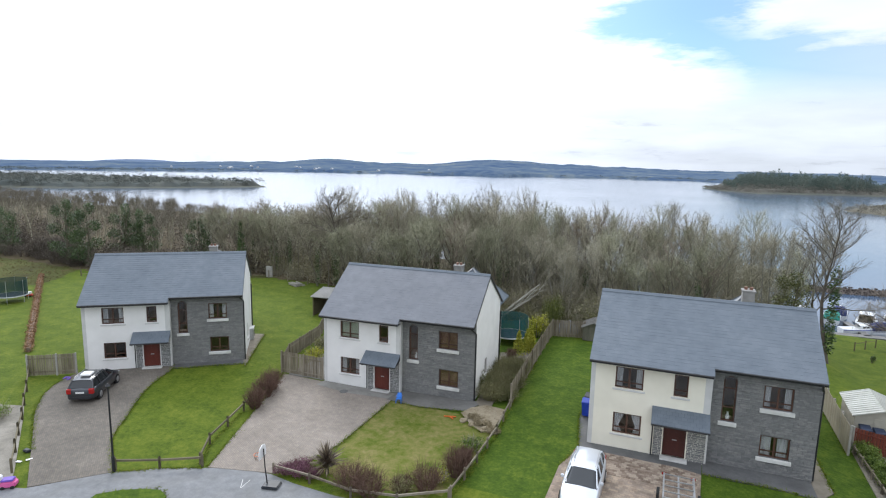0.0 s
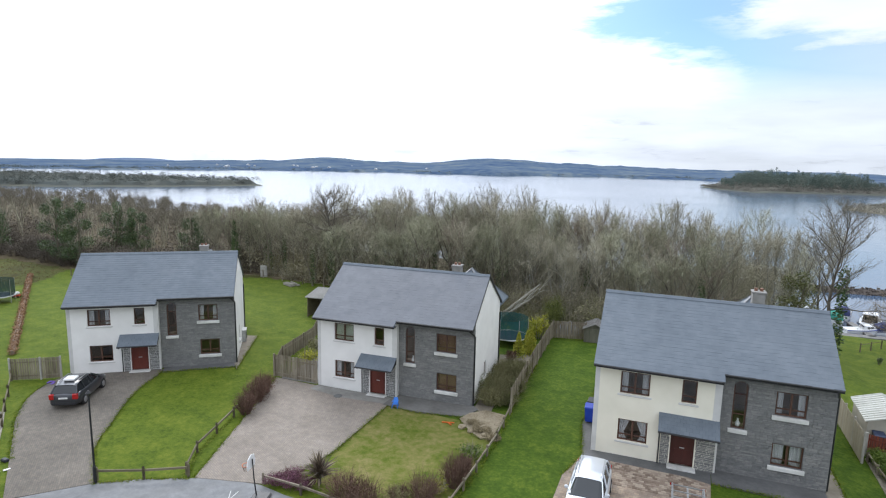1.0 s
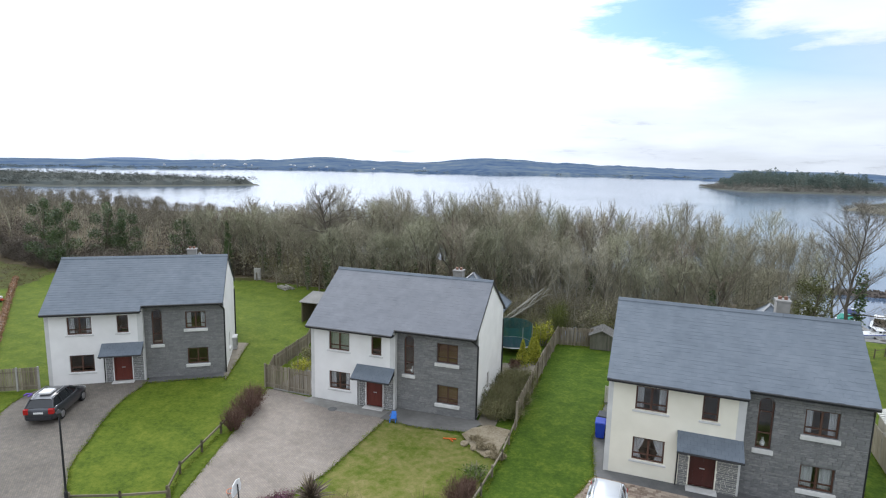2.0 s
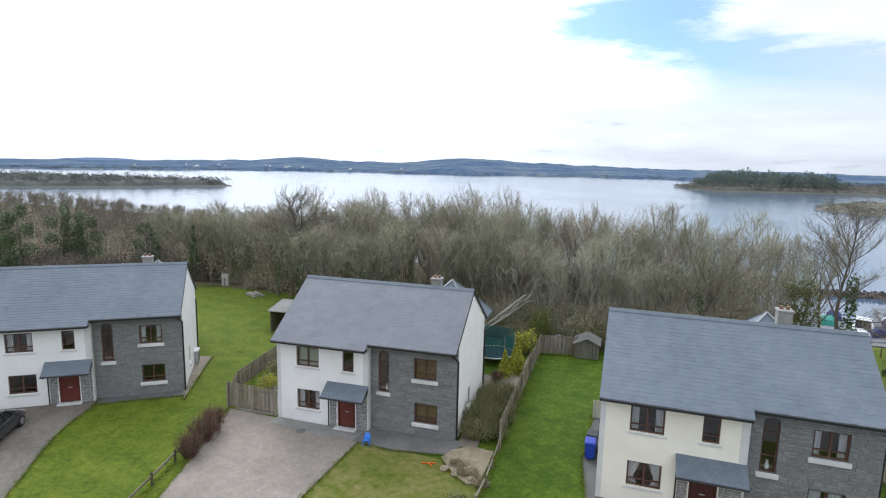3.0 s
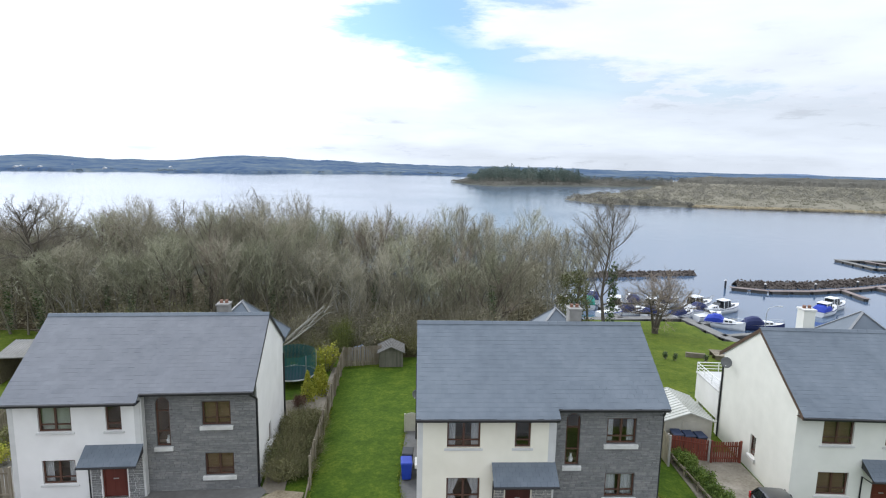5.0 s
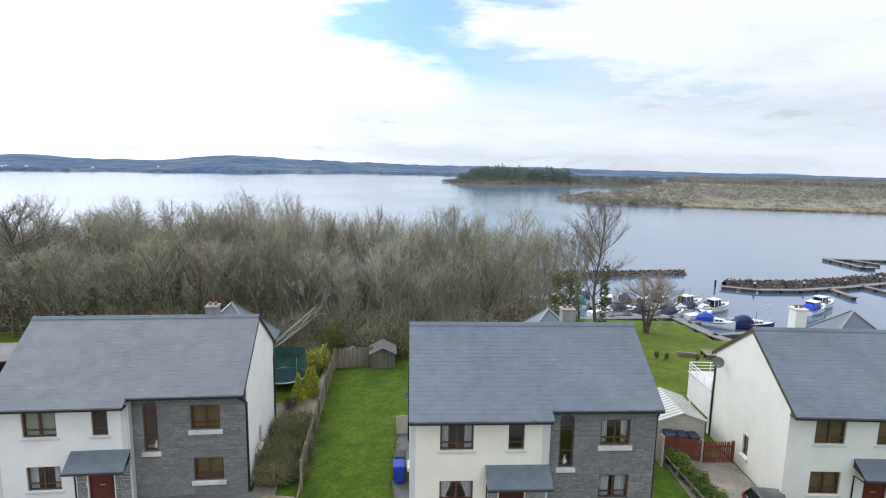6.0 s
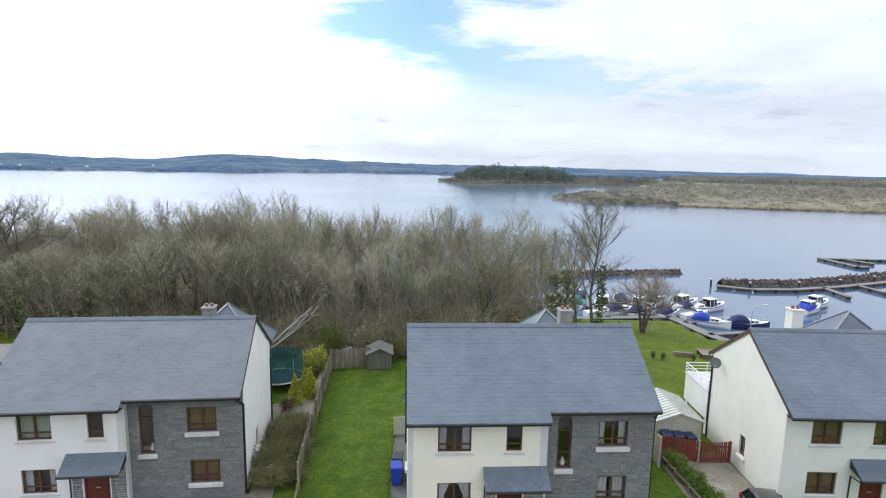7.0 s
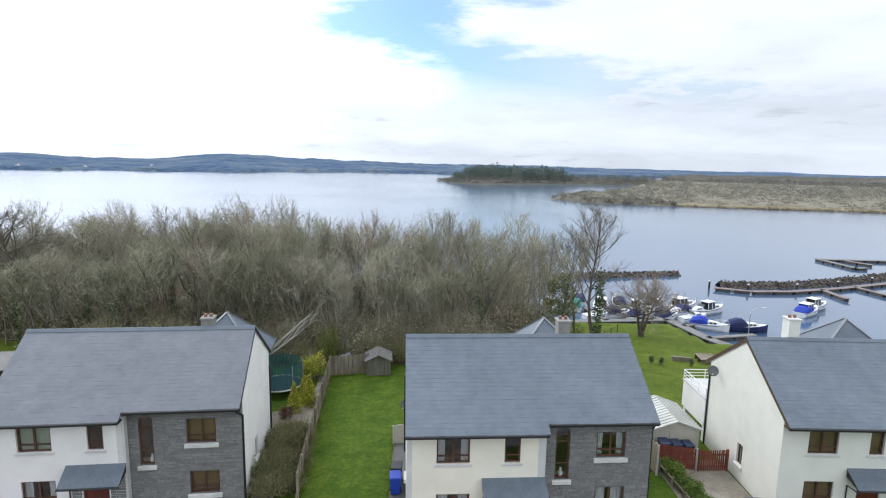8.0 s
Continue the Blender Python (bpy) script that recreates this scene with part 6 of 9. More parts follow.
def shrub_type(name, label, seed, r, h, mat_leaf, leaves, size, mat_stem=None, stems=40, at=(0, 0, -60), category="shrub", group=""):
    rnd = random.Random(seed)
    t = thing(name, label, category, at, rnd.uniform(0, 6), group)
    blobs = []
    for k in range(7):
        a, q = k * 2.4, math.sqrt((k + 0.5) / 7)
        rr = r * 0.48
        blobs.append((r * 0.6 * q * math.cos(a), r * 0.6 * q * math.sin(a), h * rnd.uniform(0.42, 0.62), rr, rr, h * rnd.uniform(0.36, 0.44)))
    verts, faces = [], []
    for k in range(stems):
        a, e = rnd.uniform(0, math.tau), rnd.uniform(0.25, 1.0)
        p = Vector((0.3 * r * math.cos(a), 0.3 * r * math.sin(a), 0))
        q = Vector((r * e * math.cos(a), r * e * math.sin(a), h * rnd.uniform(0.7, 1.22) * (1.15 - 0.5 * e)))
        for _ in range(5):
            b = p.lerp(q, rnd.uniform(0.25, 0.8))
            d = (q - p) * 0.35 + Vector((rnd.gauss(0, 0.25), rnd.gauss(0, 0.25), rnd.gauss(0.05, 0.2))) * r
            for s, e2, rad in ((b, b + d, 0.008),):
                i = len(verts)
                side = Vector((math.cos(a * 7), math.sin(a * 7), 0.3)) * rad * 1.3
                verts += [s - side, s + side, e2]
                faces.append((i, i + 1, i + 2))
        i = len(verts)
        verts += [p + Vector((0.014, 0, 0)), p + Vector((-0.014, 0.014, 0)), p + Vector((0, -0.014, 0)), q]
        faces += [(i, i + 1, i + 3), (i + 1, i + 2, i + 3), (i + 2, i, i + 3)]
    tagged(pydata("branchwork", verts, faces, mat_stem or M_TWIG, t), kind="stuff")
    pydata("foliage", *leaf_cloud(seed + 3, leaves, blobs, size, tri=category == "bush"), mat_leaf, t)
    return t


M_RUST = material("rusty brown shrub", [(0.070, 0.034, 0.022), (0.112, 0.058, 0.040), (0.165, 0.094, 0.066)], scale=3, rough=0.95, island=0.6)
M_RUSTTWIG = material("red-brown shrub twigs", [(0.082, 0.046, 0.031), (0.155, 0.094, 0.066)], scale=3, rough=0.95)
M_HEATH = material("purple heather", [(0.085, 0.030, 0.048), (0.150, 0.055, 0.085), (0.21, 0.10, 0.13)], scale=5, rough=0.95, island=0.6)
M_OLIVE = material("olive brown hedge", [(0.115, 0.112, 0.044), (0.182, 0.174, 0.072), (0.255, 0.238, 0.112)], scale=3, rough=0.95, island=0.6)


M_OLIVE_DARK = material("dark olive hedge leaves", [(0.070, 0.080, 0.026), (0.120, 0.130, 0.044), (0.180, 0.182, 0.072)], scale=3, rough=0.9, island=0.6)
M_HEDGETWIG = material("tan hedge twigs", [(0.128, 0.118, 0.054), (0.222, 0.202, 0.104)], scale=3, rough=0.95)
M_GREENSTEM = material("green hedge stems", [(0.070, 0.090, 0.022), (0.120, 0.140, 0.040)], scale=3, rough=0.9)


M_FERN = material("yellow green undergrowth", [(0.085, 0.092, 0.026), (0.150, 0.152, 0.044), (0.215, 0.20, 0.075)], scale=2, rough=0.85, island=0.6)
M_SCRUBLEAF = material("grey-brown scrub twigs", [(0.165, 0.145, 0.100), (0.250, 0.224, 0.156), (0.335, 0.304, 0.220)], scale=2, rough=0.95, island=0.6)
M_SCRUBTAN = material("olive tan scrub leaves", [(0.150, 0.146, 0.068), (0.232, 0.224, 0.108), (0.315, 0.298, 0.155)], scale=2, rough=0.95, island=0.6)
M_MOSSBUSH = material("yellow green bush leaves", [(0.095, 0.115, 0.020), (0.160, 0.180, 0.032), (0.225, 0.235, 0.060)], scale=2, rough=0.85, island=0.6)


def undergrowth():
    rnd = random.Random(31)
    kinds = [shrub_type("bush", "tangled olive-brown bramble at the wood's edge", 300 + k, 1.5, 2.0 + 0.4 * k, (M_BRAMBLE, M_SCRUBTAN, M_BRAMBLE, M_FERN)[k], 480, 0.075, stems=36, category="bush") for k in range(4)]
    n = 0
    while n < 200:
        x, y = rnd.uniform(-64, 9), 55.2 + abs(rnd.gauss(0, 3.2))
        if x < -36 and y < 60 or x > 2 and y < 57 + (x - 2) * 0.9:
            continue
        ob = copy_thing(kinds[rnd.choice((0, 0, 1, 1, 2, 2, 3))], pose(x, y, ground(x, y) - 0.1, 0, 0, rnd.uniform(0, 360)))
        s = rnd.uniform(0.5, 1.15)
        ob.scale = (s * 1.15, s, s * rnd.uniform(0.8, 1.2))
        tagged(ob, group="undergrowth along the wood's edge")
        n += 1
    pale = [shrub_type("bush", "tan and olive scrub before the wood", 310 + k, 1.5, 1.7 + 0.4 * k, (M_OLIVE, M_FERN)[k], 700, 0.060, M_HEDGETWIG, stems=45, category="bush") for k in range(2)]
    for k in range(46):
        x, y = rnd.uniform(-21, 1.5), 54.4 + abs(rnd.gauss(0, 1.3))
        ob = copy_thing(pale[k % 3 == 0], pose(x, y, ground(x, y) - 0.1, 0, 0, rnd.uniform(0, 360)))
        s = rnd.uniform(0.55, 1.15)
        ob.scale = (s * 1.2, s, s)
        tagged(ob, group="undergrowth along the wood's edge")
    # the tall scrub bank behind the garden fence, with one bright bush
    bank = [shrub_type("bush", "tall rounded brown and olive scrub behind the garden fence", 314 + k, 1.5, 2.1 + 0.2 * k, (M_SCRUBTAN, M_SCRUBLEAF, M_BRAMBLE)[k], 1700, 0.053, M_TWIG, stems=45, category="bush") for k in range(3)]
    for k in range(44):
        x, y = rnd.uniform(-18.5, 0.5), rnd.uniform(55.0, 59.0)
        ob = copy_thing(bank[k % 3], pose(x, y, ground(x, y) - 0.1, 0, 0, rnd.uniform(0, 360)))
        s = rnd.uniform(1.05, 1.45) + 0.14 * (y - 55)
        ob.scale = (s * 1.1, s, s)
        tagged(ob, group="undergrowth along the wood's edge")
    discard(pale + bank)
    shrub_type("bush", "bright yellow-green bush among brown scrub", 318, 1.25, 3.5, M_MOSSBUSH, 3600, 0.045, M_GREENSTEM, 60, (-13.1, 54.6, ground(-13.1, 54.6)), "bush", "undergrowth along the wood's edge")
    dark = [shrub_type("bush", "dark brown blackthorn bush behind the rough field", 320 + k, 1.5, 2.0 + 0.4 * k, M_THICKET, 520, 0.08, stems=45, category="bush") for k in range(2)]
    stand = []
    for k in range(110):
        x = rnd.uniform(-130, -56)
        y = (51.0 if x < -75 else 50.5 + (x + 75) * 0.53) + abs(rnd.gauss(0, 3.5))
        s = rnd.uniform(0.8, 1.5)
        stand.append((dark[k % 2], pose(x, y, ground(x, y) - 0.1, 0, 0, rnd.uniform(0, 360)) @ Matrix.Diagonal((s * 1.2, s, s, 1))))
    for idx in (0, 1):
        tagged(joined("thicket", stand, idx, M_THICKET), "dark brown blackthorn behind the rough field", "thicket", kind="stuff")
    discard(kinds + dark)


undergrowth()


def put(x, y, up=0.0):
    return (x, y, ground(x, y) + up)


for x, y, r, h in ((-25.9, 27.0, 0.85, 1.35), (-26.5, 28.6, 0.95, 1.6), (-27.0, 29.9, 0.85, 1.55)):
    shrub_type("shrub", "rusty brown bare shrub beside the driveway", int(x * -10), r, h, M_RUST, 3000, 0.030, M_RUSTTWIG, 110, put(x, y), group="rusty shrubs by the drive")
for x, y, r, h in ((-15.1, 22.2, 1.2, 1.25), (-13.9, 22.0, 1.2, 1.2), (-11.6, 23.6, 1.1, 1.3), (-10.75, 25.4, 0.9, 1.6), (-12.6, 23.0, 0.8, 0.75), (-10.75, 26.6, 0.6, 1.0)):
    shrub_type("shrub", "brown twiggy shrub at the lawn's edge", int(x * -10) + 7, r, h, M_RUST if h > 0.96 else M_OLIVE, 2600, 0.028, M_RUSTTWIG, 110, put(x, y), group="shrubs round the lawn")
for x, y in ((-18.9, 21.75), (-18.1, 21.9), (-17.4, 22.1), (-18.4, 22.5)):
    shrub_type("heather", "low mound of purple heather", int(x * -10) + 3, 0.7, 0.55, M_HEATH, 1800, 0.032, M_RUSTTWIG, 25, put(x, y), group="heathers in the bed")
shrub_type("shrub", "green shrub beside the rail fence", 411, 0.8, 0.8, M_FOLIAGE, 700, 0.06, None, 30, put(-11.0, 28.3))
shrub_type("shrub", "yellow-green shrub beside the rail fence", 412, 0.6, 0.7, M_GOLD, 500, 0.05, None, 30, put(-11.3, 24.6))
for k, (x, y) in enumerate(((-12.5, 35.4), (-11.7, 36.0), (-12.9, 36.6), (-12.2, 37.3), (-13.0, 38.2), (-12.0, 38.6), (-12.7, 39.5), (-13.3, 40.4), (-12.5, 41.0), (-13.2, 41.8), (-12.0, 40.2), (-11.7, 37.6))):
    shrub_type("hedge", "tangled olive-brown hedge plant between gable and fence", 420 + k, 1.15, (1.25, 0.95, 1.5, 1.1)[k % 4], (M_OLIVE, M_OLIVE_DARK, M_OLIVE_DARK)[k % 3], 2200, 0.045, M_HEDGETWIG, 150, put(x, y), "hedge", "hedge beside the gable")
shrub_type("shrub", "golden variegated shrub in the garden corner", 430, 1.2, 2.2, M_GOLD, 1700, 0.09, None, 40, put(-13.6, 51.2))
shrub_type("shrub", "yellow-green shrub inside the timber gate", 431, 1.0, 1.1, M_GOLD, 900, 0.07, None, 40, put(-28.0, 36.0))
shrub_type("shrub", "olive shrub inside the timber gate", 432, 1.0, 1.2, M_OLIVE, 900, 0.07, None, 40, put(-28.9, 38.3))
shrub_type("shrub", "red-brown shrub behind the white house", 433, 0.9, 1.8, M_RUST, 900, 0.07, M_TWIG_RED, 40, put(-27.0, 38.5))
shrub_type("shrub", "rounded grey-green shrub on gravel", 434, 0.95, 1.1, M_FOLIAGE, 1400, 0.05, None, 30, put(-38.4, 18.3))
shrub_type("shrub", "yellow gorse bush in the undergrowth", 435, 1.3, 2.0, M_GOLD, 700, 0.09, None, 40, put(-12.8, 58.3))
shrub_type("shrub", "small red-brown shrub at the patio's edge", 436, 0.6, 0.9, M_RUST, 900, 0.05, M_RUSTTWIG, 40, put(-13.9, 44.3))
for k in range(9):
    shrub_type("hedge", "fresh green hedge plant beside a low fence", 440 + k, 0.62, 0.95 + 0.2 * (k % 2), M_FOLIAGE, 2100, 0.05, M_GREENSTEM, 25, put(9.45 + 0.09 * k, 38.3 - 0.85 * k), "hedge", "green hedge along the yard")
for x, y, h in ((-13.6, 45.2, 2.1), (-12.8, 46.2, 2.3), (-13.3, 46.9, 1.9)):
    t = thing("conifer", "small golden-green conical conifer", "conifer", put(x, y), 0, "golden conifers on the patio")
    bm = bmesh.new()
    tube(bm, [(0, 0, -0.1), (0, 0, h * 0.8)], [0.05, 0.02], 6)
    part("trunk", bm, M_BARK, t)
    pydata("foliage", *leaf_cloud(int(h * 100), 1500, [(0, 0, 0.2 + h * 0.85 * i / 8, 0.55 * (1.1 - i / 8) + 0.06, 0.55 * (1.1 - i / 8) + 0.06, h * 0.1) for i in range(9)], 0.07), M_GOLD, t)

# low clipped beech hedge between the lawns, still holding its brown leaves
M_BEECH = material("brown beech leaves", [(0.170, 0.085, 0.040), (0.260, 0.140, 0.072), (0.350, 0.205, 0.115)], scale=3, rough=0.9, island=0.6)
t = thing("hedge", "low clipped beech hedge with brown winter leaves", "hedge", put(-49.6, 26.4))
o = Vector(t.location)
blobs = []
for k in range(64):
    x, y = -49.6 - 29.3 * k / 63, 26.4 + 18.0 * k / 63
    blobs.append((x - o.x, y - o.y, ground(x, y) - o.z + 0.26, 0.42, 0.36, 0.28))
pydata("foliage", *leaf_cloud(91, 9000, blobs, 0.07, tri=True), M_BEECH, t)
bm = bmesh.new()
for k in range(63):
    a, b = blobs[k], blobs[k + 1]
    beam(bm, (a[0], a[1], a[2] - 0.06), (b[0], b[1], b[2] - 0.06), 0.30, 0.30)
part("branchwork", bm, M_TWIG_RED, t)

# spiky cordyline in the front bed
t = thing("cordyline", "spiky bronze-green cordyline with sword leaves", "plant", put(-17.0, 22.75))
rnd = random.Random(50)
bm = bmesh.new()
tube(bm, [(0, 0, -0.1), (0.02, 0, 0.5)], [0.10, 0.08], 8)
part("stem", bm, M_BARK, t)
M_SWORD = material("bronze sword leaves", [(0.050, 0.034, 0.022), (0.100, 0.070, 0.045), (0.19, 0.15, 0.095)], scale=4, rough=0.7, per_object=0.8)
verts_l = [(0, -0.03, 0), (0, 0.03, 0), (0.45, 0.04, 0.06), (0.45, -0.04, 0.06), (0.95, 0, -0.08), (0.0, 0, -0.01), (0.45, 0, 0.045)]
faces_l = [(0, 3, 6, 5), (5, 6, 2, 1), (3, 4, 6), (6, 4, 2)]
blade = bpy.data.meshes.new("leaf")
blade.from_pydata(verts_l, [], faces_l)
blade.materials.append(M_SWORD)
for k in range(120):
    ob = new("leaf", blade)
    ob.parent = t
    ob.matrix_basis = pose(0, 0, 0.25 + 0.3 * rnd.random(), 0, -rnd.uniform(0, 88), rnd.uniform(0, 360)) @ Matrix.Scale(rnd.uniform(0.9, 1.45), 4)

# rushes and dead grass in the rough field
rnd = random.Random(66)
verts, faces = [], []
for _ in range(4200):
    x, y = rnd.uniform(-125, -57), rnd.uniform(33, 60)
    if zone(x, y) != 2:
        continue
    z = ground(x, y)
    for _ in range(4):
        a = rnd.uniform(0, math.tau)
        r, h = rnd.uniform(0.05, 0.3), rnd.uniform(0.06, 0.20)
        i = len(verts)
        verts += [(x + 0.05 * math.cos(a), y + 0.05 * math.sin(a), z), (x - 0.05 * math.sin(a), y + 0.05 * math.cos(a), z), (x + r * math.cos(a), y + r * math.sin(a), z + h)]
        faces.append((i, i + 1, i + 2))
M_RUSH = material("pale brown rushes", [(0.10, 0.090, 0.034), (0.15, 0.125, 0.058), (0.21, 0.165, 0.09)], scale=0.5, rough=0.95, island=0.4)
leafy(0.5, M_RUSH)
tagged(pydata("rushes", verts, faces, M_RUSH), "tufts of brown rushes in the rough field", "rushes", kind="stuff")

# grass that creeps over the edges of drives and paths
def fringe(edges, seed=5):
    rnd = random.Random(seed)
    verts, faces = [], []
    for pts in edges:
        for (xa, ya), (xb, yb) in zip(pts, pts[1:]):
            L = math.hypot(xb - xa, yb - ya)
            for _ in range(int(L * 70)):
                q = rnd.random()
                wide = 0.05 + 0.11 * abs(noise.noise((xa + (xb - xa) * q, ya + (yb - ya) * q, 7)))
                x, y = xa + (xb - xa) * q + rnd.gauss(0, wide), ya + (yb - ya) * q + rnd.gauss(0, wide)
                a, h = rnd.uniform(0, math.tau), rnd.uniform(0.035, 0.07)
                z, s = ground(x, y) + 0.03, rnd.uniform(0.02, 0.045)
                i = len(verts)
                verts += [(x - s * math.cos(a), y - s * math.sin(a), z), (x + s * math.cos(a), y + s * math.sin(a), z), (x + rnd.gauss(0, 0.10), y + rnd.gauss(0, 0.10), z + h)]
                faces.append((i, i + 1, i + 2))
    ob = pydata("grass_fringe", verts, faces, M_BLADE)
    tagged(ob, "rough grass along the edges of drives and paths", "grass", kind="stuff")


M_BLADE = material("grass blades", [(0.070, 0.112, 0.010), (0.125, 0.170, 0.018), (0.200, 0.215, 0.045)], scale=2, rough=0.9, island=0.6, spec=0.1)
leafy(0.35, M_BLADE)
fringe([[(-36.5, 29.4), (-35.95, 28.6), (-35.55, 27.5), (-34.9, 26.2), (-34.0, 24.82), (-33.0, 23.5), (-31.8, 22.05), (-30.9, 20.8), (-29.99, 19.84), (-28.4, 18.7), (-26.83, 17.66), (-25.1, 19.0), (-23.1, 20.15)],
        [(-32.6, 17.0), (-35.2, 18.6), (-37.2, 19.8), (-38.6, 20.85), (-39.9, 22.0), (-40.8, 23.2), (-41.4, 24.4)],
        [(-22.9, 20.3), (-25.0, 25.2), (-26.3, 28.3), (-28.2, 32.5)], [(-18.55, 31.9), (-18.2, 25.6), (-18.6, 22.9)],
        [(-18.6, 32.1), (-16.4, 32.2), (-13.3, 32.9), (-13.5, 32.5), (-12.3, 31.2), (-11.3, 30.5)], [(-36.2, 29.3), (-34.4, 30.9), (-32.3, 32.75), (-31.9, 32.3), (-36.2, 39.2)],
        [(-10.15, 23.4), (-10.2, 27.0), (-10.35, 30.6), (-10.8, 34.4), (-11.2, 38.2), (-11.75, 44.3)], [(-6.05, 28.5), (-5.5, 30.9), (-6.25, 34.6), (-6.5, 42)],
        [(0.95, 31.05), (6.2, 31.3)], [(7.0, 32.4), (6.4, 41)], [(-23.5, 20.35), (-24.75, 22.15), (-25.45, 24.2), (-26.2, 26.3)],
        [(-25.6, 16.0), (-24.9, 16.75), (-24.0, 17.35), (-23.2, 17.65), (-22.5, 17.4)], [(-12.35, 51.6), (-9.4, 52.0)], [(8.6, 37.9), (8.45, 42.0), (8.25, 47.5)]])

# ---- fences ----
BOARDS = {}


def board_mesh(w, h, d, mat, key):
    k = (round(w, 3), round(h, 2), round(d, 3), key)
    if k not in BOARDS:
        bm = bmesh.new()
        hexa(bm, [(-w / 2, -d / 2, 0), (w / 2, -d / 2, 0), (w / 2, d / 2, 0), (-w / 2, d / 2, 0), (-w / 2 + 0.008, -d / 2, h), (w / 2 - 0.008, -d / 2, h), (w / 2 - 0.008, d / 2, h), (-w / 2 + 0.008, d / 2, h)])
        BOARDS[k] = mesh_of(bm, "board", mat)
    return BOARDS[k]


M_POST = material("concrete fence post", [(0.30, 0.29, 0.26), (0.42, 0.40, 0.37)], scale=6, rough=0.9, stain=0.4)


def board_fence(points, h, mat, label, post_mat=None, bw=0.13, gap=0.012, every=1.85, group="", hit_miss=False, name="fence", seed=0):
    """Upright boards on rails between posts, along the points; every board and post is a piece."""
    rnd = random.Random(seed)
    p0 = points[0]
    t = thing(name, label, "fence", put(*p0), 0, group)
    o = Vector(t.location)
    for (x0, y0), (x1, y1) in zip(points, points[1:]):
        L = math.hypot(x1 - x0, y1 - y0)
        yaw = math.atan2(y1 - y0, x1 - x0)
        dx, dy = (x1 - x0) / L, (y1 - y0) / L
        n = max(1, round(L / every))
        for i in range(n + 1):
            q = L * i / n
            x, y = x0 + dx * q, y0 + dy * q
            ob = new("post", board_mesh(0.11, h + 0.22, 0.11, post_mat or M_WOODF, "post" + (post_mat or M_WOODF).name))
            ob.parent = t
            ob.matrix_basis = pose(x - o.x, y - o.y, ground(x, y) - o.z - 0.12, 0, 0, math.degrees(yaw))
        for zr in (0.3, h - 0.25):
            bm = bmesh.new()
            beam(bm, Vector((x0, y0, ground(x0, y0) + zr)) - o + Vector((-dy * 0.03, dx * 0.03, 0)), Vector((x1, y1, ground(x1, y1) + zr)) - o + Vector((-dy * 0.03, dx * 0.03, 0)), 0.04, 0.08)
            part("rail", bm, mat, t)
        m = int(L / (bw + gap))
        for i in range(m):
            q = (i + 0.5) * L / m
            x, y = x0 + dx * q, y0 + dy * q
            side = -1 if not hit_miss or i % 2 == 0 else 1
            ob = new("board", board_mesh(bw, h, 0.02, mat, mat.name))
            ob.parent = t
            ob.matrix_basis = pose(x - o.x - dy * 0.045 * -side, y - o.y + dx * 0.045 * -side, ground(x, y) - o.z + 0.03 + rnd.uniform(-0.012, 0.012), rnd.uniform(-0.6, 0.6), rnd.uniform(-0.5, 0.5), math.degrees(yaw))
    return t


def rail_fence(points, h, mat, label, rails=(0.55,), every=2.0, r=0.045, group="", post_r=0.065):
    """Round posts with half-round rails."""
    t = thing("fence", label, "fence", put(*points[0]), 0, group)
    o = Vector(t.location)
    for (x0, y0), (x1, y1) in zip(points, points[1:]):
        L = math.hypot(x1 - x0, y1 - y0)
        n = max(1, round(L / every))
        for i in range(n + 1):
            x, y = x0 + (x1 - x0) * i / n, y0 + (y1 - y0) * i / n
            p = Vector(put(x, y)) - o
            bm = bmesh.new()
            tube(bm, [p + Vector((0, 0, -0.2)), p + Vector((0, 0, h - 0.06)), p + Vector((0, 0, h))], [post_r, post_r, post_r * 0.6], 8)
            part("post", bm, mat, t)
            if i < n:
                xb, yb = x0 + (x1 - x0) * (i + 1) / n, y0 + (y1 - y0) * (i + 1) / n
                for zr in rails:
                    bm = bmesh.new()
                    beam(bm, Vector(put(x, y, zr)) - o, Vector(put(xb, yb, zr)) - o, r * 1.5, r * 2.4)
                    part("rail", bm, mat, t)
    return t


rail_fence([(-26.95, 17.95), (-25.0, 19.05), (-23.25, 20.25)], 0.72, M_WOODD, "low timber post and rail fence along the road", (0.52,), 2.1)
rail_fence([(-23.5, 20.35), (-24.75, 22.15), (-25.45, 24.2), (-26.2, 26.3), (-27.6, 30.4)], 0.72, M_WOODD, "low timber post and rail fence beside the driveway", (0.52,), 2.2)
rail_fence([(-31.2, 15.3), (-33.2, 16.55), (-35.1, 17.75), (-37.0, 19.0), (-39.15, 20.3), (-41.3, 21.65), (-44.0, 23.3)], 0.85, M_WOODD, "dark timber post fence along the lawn", (0.55,), 2.3)
rail_fence([(-19.45, 21.45), (-17.2, 21.55), (-14.6, 21.4), (-12.3, 21.9), (-10.2, 23.3)], 0.62, M_WOODF, "low weathered rail fence before the flower bed", (0.45,), 2.2, group="")
rail_fence([(-10.15, 23.4), (-10.2, 27.0), (-10.35, 30.6), (-10.8, 34.4)], 0.7, M_WOODF, "low weathered rail fence between two lawns", (0.5,), 1.8)
board_fence([(-10.85, 34.8), (-11.2, 38.2), (-11.75, 44.3), (-12.35, 51.7)], 1.55, M_WOODF, "tall weathered board fence between gardens", seed=1)
